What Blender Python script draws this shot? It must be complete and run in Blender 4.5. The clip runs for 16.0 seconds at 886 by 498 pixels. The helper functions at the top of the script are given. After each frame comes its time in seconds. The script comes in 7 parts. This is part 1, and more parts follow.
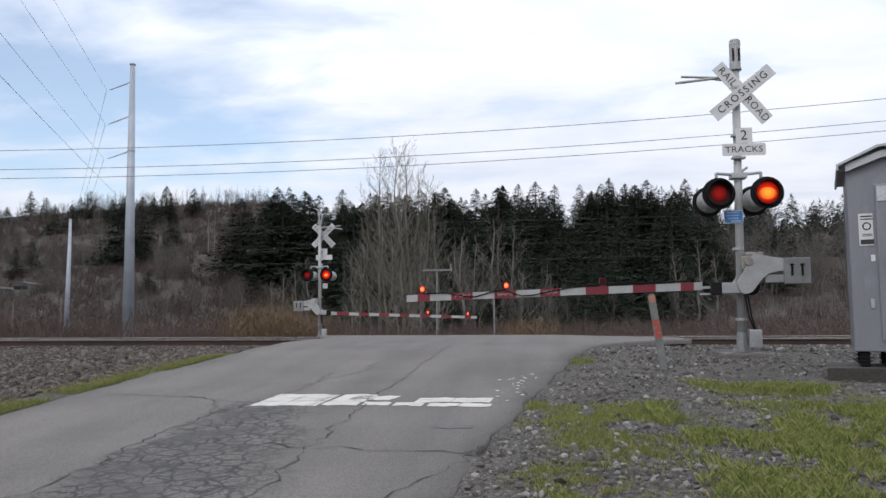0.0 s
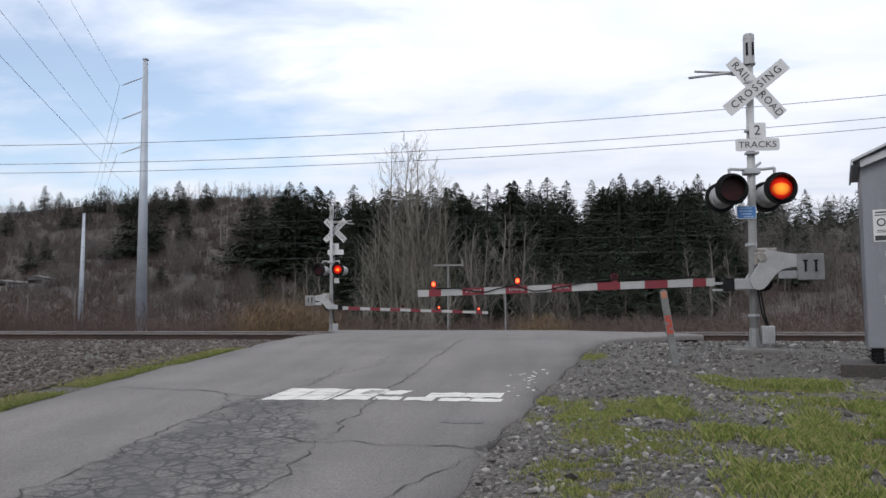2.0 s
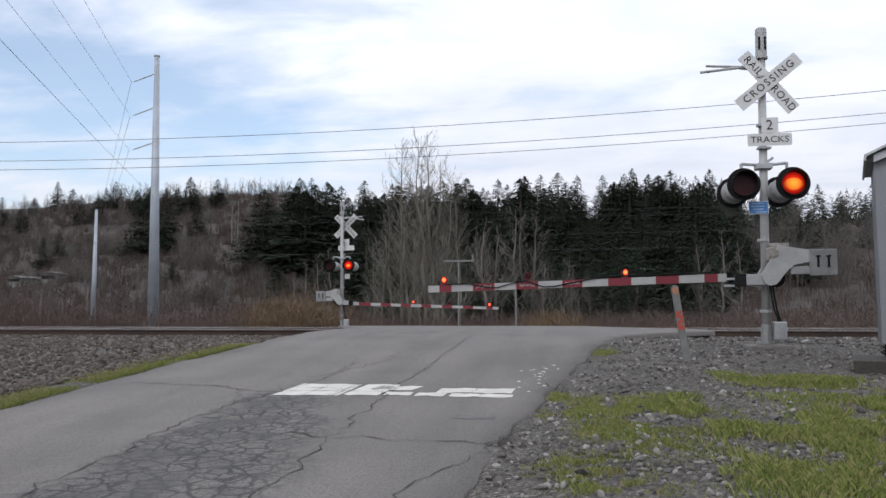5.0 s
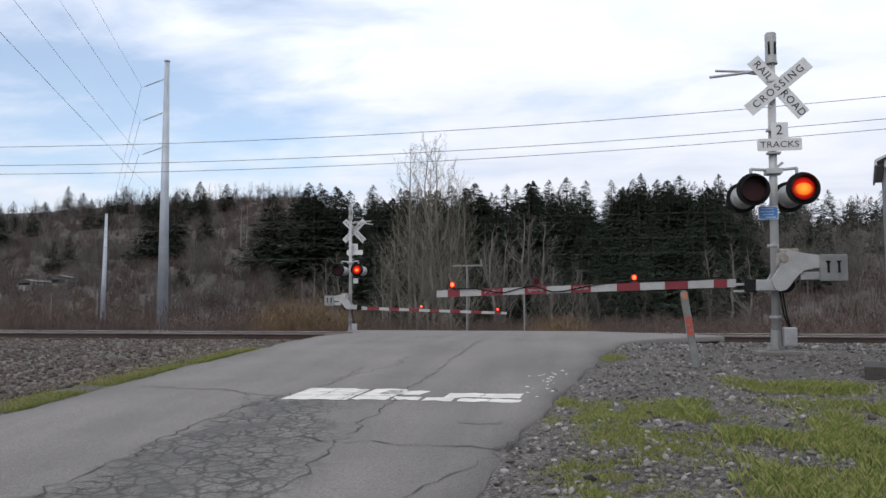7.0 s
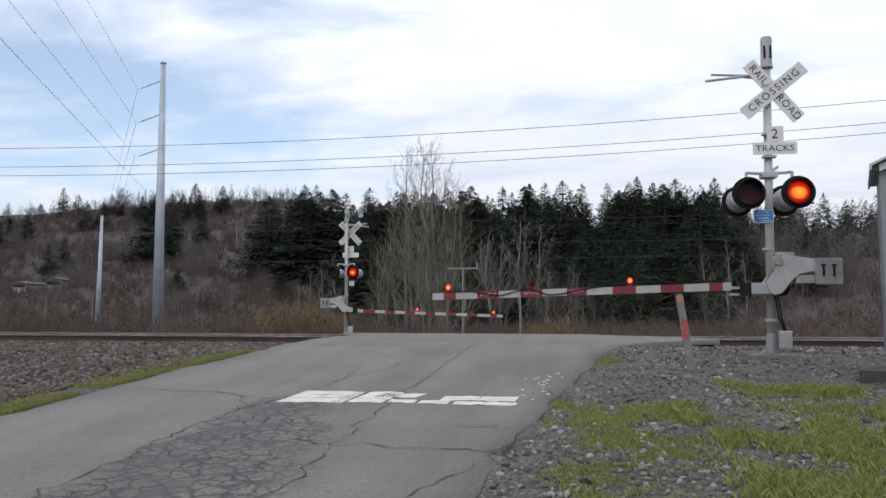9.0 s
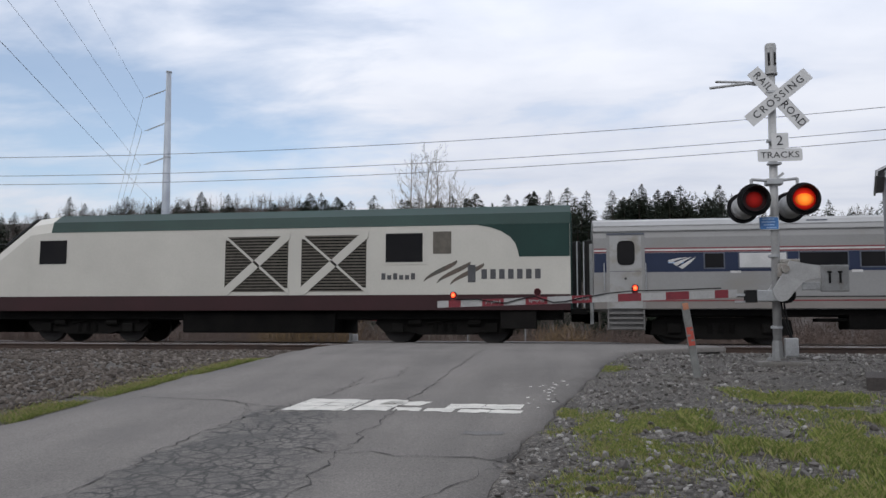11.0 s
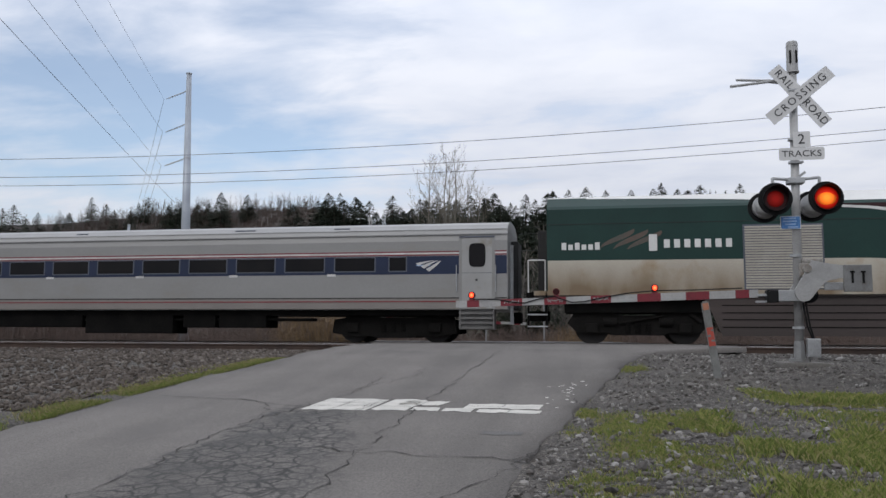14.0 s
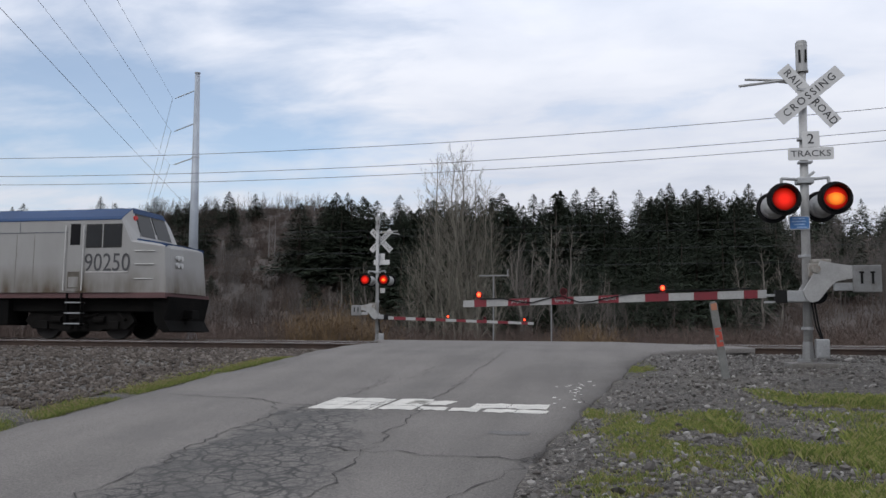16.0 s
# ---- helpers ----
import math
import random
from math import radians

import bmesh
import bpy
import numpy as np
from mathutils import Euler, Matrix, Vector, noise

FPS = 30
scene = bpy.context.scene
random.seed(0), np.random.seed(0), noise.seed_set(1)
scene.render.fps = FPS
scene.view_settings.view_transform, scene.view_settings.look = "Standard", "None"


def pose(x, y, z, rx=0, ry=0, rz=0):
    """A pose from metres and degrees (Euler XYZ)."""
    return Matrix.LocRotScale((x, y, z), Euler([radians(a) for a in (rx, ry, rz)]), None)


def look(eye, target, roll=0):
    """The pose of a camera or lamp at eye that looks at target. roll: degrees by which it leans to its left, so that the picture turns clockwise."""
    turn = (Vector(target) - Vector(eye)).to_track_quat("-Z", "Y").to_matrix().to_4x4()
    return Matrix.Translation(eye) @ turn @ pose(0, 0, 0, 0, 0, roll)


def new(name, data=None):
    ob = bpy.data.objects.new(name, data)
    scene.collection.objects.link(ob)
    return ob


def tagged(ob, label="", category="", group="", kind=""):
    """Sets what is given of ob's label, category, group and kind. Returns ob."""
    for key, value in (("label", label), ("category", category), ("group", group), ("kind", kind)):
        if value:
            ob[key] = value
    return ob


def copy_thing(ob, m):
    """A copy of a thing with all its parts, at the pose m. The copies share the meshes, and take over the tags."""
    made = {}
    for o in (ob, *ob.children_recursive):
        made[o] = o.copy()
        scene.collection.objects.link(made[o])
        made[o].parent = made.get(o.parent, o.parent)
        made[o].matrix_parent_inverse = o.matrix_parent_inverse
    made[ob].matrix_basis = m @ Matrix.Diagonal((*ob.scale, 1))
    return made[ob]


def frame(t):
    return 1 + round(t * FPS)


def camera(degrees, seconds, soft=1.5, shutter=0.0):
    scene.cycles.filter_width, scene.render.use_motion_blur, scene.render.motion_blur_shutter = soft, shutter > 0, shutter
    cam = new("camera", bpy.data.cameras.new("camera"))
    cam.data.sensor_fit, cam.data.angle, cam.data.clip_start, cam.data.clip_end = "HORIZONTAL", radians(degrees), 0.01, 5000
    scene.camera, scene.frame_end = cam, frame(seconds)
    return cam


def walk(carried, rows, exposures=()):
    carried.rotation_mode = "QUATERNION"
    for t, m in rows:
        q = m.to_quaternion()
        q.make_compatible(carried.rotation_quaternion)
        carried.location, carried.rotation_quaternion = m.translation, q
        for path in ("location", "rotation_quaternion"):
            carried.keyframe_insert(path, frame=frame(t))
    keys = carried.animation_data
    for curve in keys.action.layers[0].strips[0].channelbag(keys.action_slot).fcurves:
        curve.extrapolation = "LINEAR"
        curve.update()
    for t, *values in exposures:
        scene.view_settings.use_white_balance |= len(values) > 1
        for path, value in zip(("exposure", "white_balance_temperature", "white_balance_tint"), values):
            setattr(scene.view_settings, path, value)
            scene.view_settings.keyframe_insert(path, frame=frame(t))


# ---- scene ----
# x runs along the railway, y across it, z = 0 is the top of the rails
EYE = (0.0, 0.0, 0.30)
cam = camera(57.54, 16.0, 1.5)
TURNS = [
    (0.0, 95.550, 0.249, 7.124),
    (0.5, 95.390, 0.246, 7.389),
    (1.0, 95.308, 0.160, 7.592),
    (1.5, 95.237, 0.057, 7.774),
    (2.0, 95.204, 0.033, 7.911),
    (2.5, 95.122, 0.022, 8.020),
    (3.0, 95.058, -0.001, 8.141),
    (3.5, 94.994, -0.015, 8.322),
    (4.0, 94.892, -0.010, 8.388),
    (6.5, 94.960, -0.078, 9.175),
    (7.0, 95.231, -0.157, 9.238),
    (7.5, 95.414, -0.195, 9.116),
    (8.0, 95.521, -0.218, 9.039),
    (8.5, 95.505, -0.258, 9.004),
    (9.0, 95.429, -0.259, 8.945),
    (11.5, 96.148, -0.122, 9.511),
    (12.0, 96.248, -0.091, 9.770),
    (12.5, 96.125, -0.101, 10.022),
    (13.0, 96.061, -0.095, 10.225),
    (13.5, 96.063, -0.201, 10.445),
    (14.0, 95.960, -0.252, 10.600),
    (14.5, 95.945, -0.284, 10.722),
    (15.0, 95.909, -0.376, 10.915),
    (15.5, 95.884, -0.381, 11.029),
    (16.0, 95.925, -0.425, 11.112),
]
walk(cam, [(t, pose(*EYE, rx, ry, rz)) for t, rx, ry, rz in TURNS],
     [(0.0, 0.0), (9.2, 0.0), (11.3, -0.26), (16.0, -0.26)])

# ---- sky and light: bright broken overcast ----
def build_world():
    w = bpy.data.worlds.new("sky")
    scene.world = w
    w.use_nodes = True
    n, l = w.node_tree.nodes, w.node_tree.links
    n.clear()
    out = n.new("ShaderNodeOutputWorld")
    bg_clear, bg_cloud, mix = n.new("ShaderNodeBackground"), n.new("ShaderNodeBackground"), n.new("ShaderNodeMixShader")
    sky = n.new("ShaderNodeTexSky")
    sky.sky_type, sky.sun_disc = "NISHITA", False
    sky.sun_elevation, sky.sun_rotation = radians(38), radians(205)
    l.new(sky.outputs[0], bg_clear.inputs[0])
    bg_clear.inputs[1].default_value = 0.19
    co, sep = n.new("ShaderNodeTexCoord"), n.new("ShaderNodeSeparateXYZ")
    l.new(co.outputs["Generated"], sep.inputs[0])
    # clouds lie on a high sheet: divide by the height of the direction
    add, div = n.new("ShaderNodeMath"), n.new("ShaderNodeVectorMath")
    add.operation, add.inputs[1].default_value = "ADD", 0.16
    l.new(sep.outputs[2], add.inputs[0])
    comb = n.new("ShaderNodeCombineXYZ")
    for i in (0, 1, 2):
        l.new(add.outputs[0], comb.inputs[i])
    div.operation = "DIVIDE"
    l.new(co.outputs["Generated"], div.inputs[0])
    l.new(comb.outputs[0], div.inputs[1])
    mp = n.new("ShaderNodeMapping")
    mp.inputs["Scale"].default_value = (0.8, 1.25, 0.5)
    mp.inputs["Location"].default_value = SKY_SHIFT
    l.new(div.outputs[0], mp.inputs[0])
    big, fine = n.new("ShaderNodeTexNoise"), n.new("ShaderNodeTexNoise")
    for t, s, d in ((big, 0.75, 6), (fine, 2.6, 8)):
        t.inputs["Scale"].default_value, t.inputs["Detail"].default_value, t.inputs["Roughness"].default_value = s, d, 0.55
        t.inputs["Distortion"].default_value = 0.25
        l.new(mp.outputs[0], t.inputs[0])
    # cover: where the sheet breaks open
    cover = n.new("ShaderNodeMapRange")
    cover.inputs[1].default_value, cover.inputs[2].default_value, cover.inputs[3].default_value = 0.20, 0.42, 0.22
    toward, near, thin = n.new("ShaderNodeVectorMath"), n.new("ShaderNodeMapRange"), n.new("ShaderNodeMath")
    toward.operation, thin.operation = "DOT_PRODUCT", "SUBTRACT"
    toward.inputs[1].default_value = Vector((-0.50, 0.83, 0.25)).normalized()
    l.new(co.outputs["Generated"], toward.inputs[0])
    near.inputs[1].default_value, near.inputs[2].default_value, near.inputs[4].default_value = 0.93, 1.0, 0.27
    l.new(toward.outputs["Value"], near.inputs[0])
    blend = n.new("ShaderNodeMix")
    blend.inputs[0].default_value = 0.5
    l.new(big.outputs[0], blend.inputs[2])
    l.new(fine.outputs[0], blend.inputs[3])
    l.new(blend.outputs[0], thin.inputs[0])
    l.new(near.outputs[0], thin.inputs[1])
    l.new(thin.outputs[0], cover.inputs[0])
    # brightness: grey bellies to white tops, brighter overhead
    ramp = n.new("ShaderNodeValToRGB")
    ramp.color_ramp.elements[0].position, ramp.color_ramp.elements[0].color = 0.32, (0.685, 0.735, 0.855, 1)
    ramp.color_ramp.elements[1].position, ramp.color_ramp.elements[1].color = 0.62, (0.835, 0.865, 0.952, 1)
    l.new(fine.outputs[0], ramp.inputs[0])
    up = n.new("ShaderNodeMapRange")
    up.inputs[1].default_value, up.inputs[2].default_value = 0.10, 0.75
    up.inputs[3].default_value, up.inputs[4].default_value = 0.98, 1.85
    l.new(sep.outputs[2], up.inputs[0])
    l.new(ramp.outputs[0], bg_cloud.inputs[0])
    l.new(up.outputs[0], bg_cloud.inputs[1])
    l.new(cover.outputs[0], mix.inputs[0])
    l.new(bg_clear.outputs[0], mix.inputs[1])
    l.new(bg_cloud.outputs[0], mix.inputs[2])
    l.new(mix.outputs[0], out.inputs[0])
    sun = new("sun", bpy.data.lights.new("sun", "SUN"))
    sun.data.energy, sun.data.angle, sun.data.color = 0.9, radians(18), (1.0, 0.96, 0.9)
    sun.matrix_world = look((0, 0, 60), (14, 30, 33))


SKY_SHIFT = (0.0, 0.0, 0.0)
build_world()

# ---- materials ----
def mat(name, col, col2=None, scale=3.0, rough=0.7, metal=0.0, bump=0.0, bump_scale=60.0, fine=0.25, dirt=None, dirt_scale=0.6, dirt_at=0.58, stretch=(1, 1, 1), emit=0.0, spec=0.5, rnd=0.0):
    """Base colour in two scales of variation, optional dirt patches, fine relief; in the object's own space."""
    m = bpy.data.materials.new(name)
    m.use_nodes = True
    n, l = m.node_tree.nodes, m.node_tree.links
    b = n["Principled BSDF"]
    col2 = col2 or tuple(c * 0.78 for c in col)
    co, mp = n.new("ShaderNodeTexCoord"), n.new("ShaderNodeMapping")
    mp.inputs["Scale"].default_value = stretch
    l.new(co.outputs["Object"], mp.inputs[0])
    big, small = n.new("ShaderNodeTexNoise"), n.new("ShaderNodeTexNoise")
    for t, s in ((big, scale), (small, bump_scale)):
        t.inputs["Scale"].default_value, t.inputs["Detail"].default_value = s, 6
        l.new(mp.outputs[0], t.inputs[0])
    ramp = n.new("ShaderNodeMapRange")
    ramp.inputs[1].default_value, ramp.inputs[2].default_value = 0.32, 0.68
    l.new(big.outputs[0], ramp.inputs[0])
    mix = n.new("ShaderNodeMix")
    mix.data_type = "RGBA"
    mix.inputs[6].default_value, mix.inputs[7].default_value = (*col, 1), (*col2, 1)
    l.new(ramp.outputs[0], mix.inputs[0])
    grain = n.new("ShaderNodeMapRange")
    grain.inputs[1].default_value, grain.inputs[2].default_value = 0.3, 0.7
    grain.inputs[3].default_value, grain.inputs[4].default_value = 1 - fine, 1 + fine
    l.new(small.outputs[0], grain.inputs[0])
    mul = n.new("ShaderNodeMix")
    mul.data_type, mul.blend_type = "RGBA", "MULTIPLY"
    mul.inputs[0].default_value = 1
    l.new(mix.outputs[2], mul.inputs[6])
    l.new(grain.outputs[0], mul.inputs[7])
    last = mul
    if dirt:
        dn, dr, dm = n.new("ShaderNodeTexNoise"), n.new("ShaderNodeMapRange"), n.new("ShaderNodeMix")
        dn.inputs["Scale"].default_value, dn.inputs["Detail"].default_value, dn.inputs["Roughness"].default_value = dirt_scale, 8, 0.65
        l.new(mp.outputs[0], dn.inputs[0])
        dr.inputs[1].default_value, dr.inputs[2].default_value = dirt_at - 0.06, dirt_at + 0.08
        l.new(dn.outputs[0], dr.inputs[0])
        dm.data_type = "RGBA"
        dm.inputs[7].default_value = (*dirt, 1)
        l.new(dr.outputs[0], dm.inputs[0])
        l.new(mul.outputs[2], dm.inputs[6])
        last = dm
    if rnd:
        info, rr, rm = n.new("ShaderNodeObjectInfo"), n.new("ShaderNodeMapRange"), n.new("ShaderNodeMix")
        rr.inputs[3].default_value, rr.inputs[4].default_value = 1 - rnd, 1 + rnd
        l.new(info.outputs["Random"], rr.inputs[0])
        rm.data_type, rm.blend_type = "RGBA", "MULTIPLY"
        rm.inputs[0].default_value = 1
        l.new(last.outputs[2], rm.inputs[6])
        l.new(rr.outputs[0], rm.inputs[7])
        last = rm
    l.new(last.outputs[2], b.inputs["Base Color"])
    b.inputs["Roughness"].default_value, b.inputs["Metallic"].default_value = rough, metal
    b.inputs["Specular IOR Level"].default_value = spec
    if emit:
        b.inputs["Emission Color"].default_value, b.inputs["Emission Strength"].default_value = (*col, 1), emit
    if bump:
        bp = n.new("ShaderNodeBump")
        bp.inputs["Strength"].default_value, bp.inputs["Distance"].default_value = min(1, bump), 0.02
        l.new(small.outputs[0], bp.inputs["Height"])
        l.new(bp.outputs[0], b.inputs["Normal"])
    return m


def island_mat(name, cols, rough=0.9, spread=0.0):
    """Each loose piece of the mesh takes its own colour from a ramp."""
    m = bpy.data.materials.new(name)
    m.use_nodes = True
    n, l = m.node_tree.nodes, m.node_tree.links
    g, r = n.new("ShaderNodeNewGeometry"), n.new("ShaderNodeValToRGB")
    l.new(g.outputs["Random Per Island"], r.inputs[0])
    e = r.color_ramp.elements
    while len(e) < len(cols):
        e.new(0.5)
    for i, c in enumerate(cols):
        e[i].position, e[i].color = i / max(1, len(cols) - 1), (*c, 1)
    l.new(r.outputs[0], n["Principled BSDF"].inputs["Base Color"])
    n["Principled BSDF"].inputs["Roughness"].default_value = rough
    n["Principled BSDF"].inputs["Specular IOR Level"].default_value = 0.25
    return m


M = {
    "gravel": mat("gravel", (0.066, 0.059, 0.052), (0.042, 0.038, 0.033), 1.1, 0.95, 0, 0.9, 38, 0.5, dirt=(0.055, 0.05, 0.042), dirt_scale=0.5),
    "ballast": mat("ballast", (0.06, 0.053, 0.048), (0.035, 0.03, 0.027), 2.0, 0.95, 0, 1.0, 22, 0.6),
    "asphalt": mat("asphalt", (0.128, 0.117, 0.107), (0.102, 0.093, 0.085), 0.55, 0.9, 0, 0.6, 55, 0.34, dirt=(0.098, 0.090, 0.083), dirt_scale=0.35, dirt_at=0.60),
    "asphalt_old": mat("asphalt_old", (0.112, 0.108, 0.104), (0.066, 0.064, 0.062), 3.5, 0.92, 0, 0.6, 90, 0.3),
    "crack": mat("crack", (0.038, 0.035, 0.032), None, 5, 1.0),
    "road_paint": mat("road_paint", (0.52, 0.50, 0.455), (0.40, 0.39, 0.355), 5, 0.75, 0, 0.3, 90, 0.12),
    "grass": island_mat("grass", [(0.066, 0.092, 0.022), (0.135, 0.172, 0.038), (0.215, 0.235, 0.068), (0.26, 0.23, 0.11), (0.122, 0.156, 0.034), (0.088, 0.116, 0.028)]),
    "straw": island_mat("straw", [(0.20, 0.165, 0.085), (0.28, 0.235, 0.13), (0.15, 0.125, 0.07), (0.15, 0.15, 0.055)]),
    "stones": island_mat("stones", [(0.058, 0.054, 0.050), (0.105, 0.099, 0.093), (0.074, 0.068, 0.063), (0.26, 0.25, 0.235), (0.092, 0.082, 0.075), (0.064, 0.058, 0.053)]),
    "dark_stones": island_mat("dark_stones", [(0.042, 0.035, 0.030), (0.092, 0.077, 0.066), (0.055, 0.045, 0.037), (0.075, 0.062, 0.053), (0.16, 0.142, 0.125)]),
    "rail_rust": mat("rail_rust", (0.06, 0.038, 0.028), (0.035, 0.024, 0.02), 2, 0.85, 0.2, 0.3),
    "rail_head": mat("rail_head", (0.35, 0.34, 0.33), None, 3, 0.35, 0.9),
    "steel": mat("steel", (0.44, 0.45, 0.46), (0.34, 0.35, 0.36), 2, 0.55, 0.25, 0.1, 40, 0.1),
    "galv": mat("galv", (0.36, 0.37, 0.375), (0.27, 0.275, 0.28), 4, 0.5, 0.4, 0.1, 50, 0.14, dirt=(0.22, 0.2, 0.17), dirt_at=0.64),
    "silver_paint": mat("silver_paint", (0.36, 0.36, 0.355), (0.28, 0.28, 0.275), 4, 0.5, 0.15, 0.05, 60, 0.1, dirt=(0.28, 0.25, 0.2), dirt_scale=2, dirt_at=0.66),
    "white_sign": mat("white_sign", (0.54, 0.54, 0.535), (0.47, 0.47, 0.465), 3, 0.45, 0, 0, 40, 0.05),
    "black": mat("black", (0.008, 0.008, 0.009), (0.012, 0.012, 0.012), 4, 0.75, 0, 0, 40, 0.1, spec=0.15),
    "letter": mat("letter", (0.02, 0.02, 0.022), None, 4, 0.6),
    "blue_sign": mat("blue_sign", (0.06, 0.19, 0.45), None, 3, 0.5),
    "red_stripe": mat("red_stripe", (0.165, 0.009, 0.018), (0.125, 0.009, 0.016), 6, 0.5),
    "arm_white": mat("arm_white", (0.345, 0.345, 0.338), (0.265, 0.265, 0.26), 3, 0.5, 0, 0, 50, 0.1, dirt=(0.22, 0.21, 0.2), dirt_scale=2.5, dirt_at=0.64),
    "lamp_glass": mat("lamp_glass", (0.03, 0.002, 0.003), (0.02, 0.002, 0.002), 8, 0.4, spec=0.2),
    "orange": mat("orange", (0.38, 0.045, 0.022), (0.27, 0.045, 0.03), 6, 0.55),
    "post_grey": mat("post_grey", (0.165, 0.168, 0.16), (0.105, 0.106, 0.10), 5, 0.7, 0, 0.2, 50, 0.15),
    "concrete": mat("concrete", (0.15, 0.14, 0.127), (0.105, 0.10, 0.092), 3, 0.9, 0, 0.5, 40, 0.2),
    "dark_wood": mat("dark_wood", (0.045, 0.038, 0.034), None, 3, 0.9, 0, 0.4, 30, 0.3),
    "pole_steel": mat("pole_steel", (0.35, 0.38, 0.42), (0.28, 0.305, 0.34), 1.2, 0.5, 0.3, 0, 30, 0.08),
    "pole_wood": mat("pole_wood", (0.17, 0.16, 0.15), (0.12, 0.11, 0.1), 3, 0.9, 0, 0.3, 30, 0.25, stretch=(1, 1, 0.1)),
    "wire": mat("wire", (0.06, 0.062, 0.07), None, 4, 0.6),
    "conifer": island_mat("conifer", [(0.012, 0.019, 0.013), (0.020, 0.029, 0.018), (0.034, 0.044, 0.025), (0.016, 0.024, 0.015)]),
    "bark": mat("bark", (0.07, 0.055, 0.045), None, 6, 0.95, 0, 0.6, 30, 0.4),
    "bare": island_mat("bare", [(0.13, 0.122, 0.10), (0.195, 0.18, 0.148), (0.10, 0.09, 0.075)]),
    "twig": island_mat("twig", [(0.048, 0.036, 0.030), (0.073, 0.054, 0.045), (0.098, 0.075, 0.063), (0.052, 0.038, 0.033)]),
    "twig_pale": island_mat("twig_pale", [(0.085, 0.075, 0.068), (0.125, 0.112, 0.102), (0.065, 0.057, 0.052)]),
    "twig_birch": island_mat("twig_birch", [(0.12, 0.108, 0.095), (0.165, 0.15, 0.13), (0.09, 0.08, 0.072)]),
    "twig_red": island_mat("twig_red", [(0.078, 0.056, 0.047), (0.106, 0.076, 0.063), (0.056, 0.042, 0.036)]),
    "twig_gold": island_mat("twig_gold", [(0.130, 0.085, 0.040), (0.085, 0.062, 0.042), (0.175, 0.112, 0.050), (0.075, 0.058, 0.045)]),
    "hill": mat("hill", (0.056, 0.044, 0.037), (0.028, 0.023, 0.020), 0.045, 1.0, 0, 0, 0.6, 0.4),
}


def pebbles(m, cells, cols, bump=0.8):
    """Turns a ground material into packed stones: each cell has its own grey, with dark seams and relief."""
    n, l = m.node_tree.nodes, m.node_tree.links
    b = n["Principled BSDF"]
    src = b.inputs["Base Color"].links[0].from_socket
    co = n.new("ShaderNodeTexCoord")
    last = None
    for i, sc in enumerate(cells):
        vo, sep, ramp = n.new("ShaderNodeTexVoronoi"), n.new("ShaderNodeSeparateColor"), n.new("ShaderNodeValToRGB")
        vo.inputs["Scale"].default_value = sc
        l.new(co.outputs["Object"], vo.inputs["Vector"])
        l.new(vo.outputs["Color"], sep.inputs[0])
        e = ramp.color_ramp.elements
        while len(e) < len(cols):
            e.new(0.5)
        for k, c in enumerate(cols):
            e[k].position, e[k].color = k / (len(cols) - 1), (c, c, c, 1)
        l.new(sep.outputs[0], ramp.inputs[0])
        mul = n.new("ShaderNodeMix")
        mul.data_type, mul.blend_type = "RGBA", "MULTIPLY"
        mul.inputs[0].default_value = 0.9 if i == 0 else 0.6
        l.new(src if last is None else last.outputs[2], mul.inputs[6])
        l.new(ramp.outputs[0], mul.inputs[7])
        last = mul
        if i == 0:
            bp = n.new("ShaderNodeBump")
            bp.invert = True
            bp.inputs["Strength"].default_value, bp.inputs["Distance"].default_value = bump, 0.03
            l.new(vo.outputs["Distance"], bp.inputs["Height"])
            l.new(bp.outputs[0], b.inputs["Normal"])
    l.new(last.outputs[2], b.inputs["Base Color"])


pebbles(M["gravel"], (34, 80), (0.45, 0.8, 1.1, 1.35, 2.3))
pebbles(M["ballast"], (15, 34), (0.4, 0.8, 1.2, 1.6, 2.4))


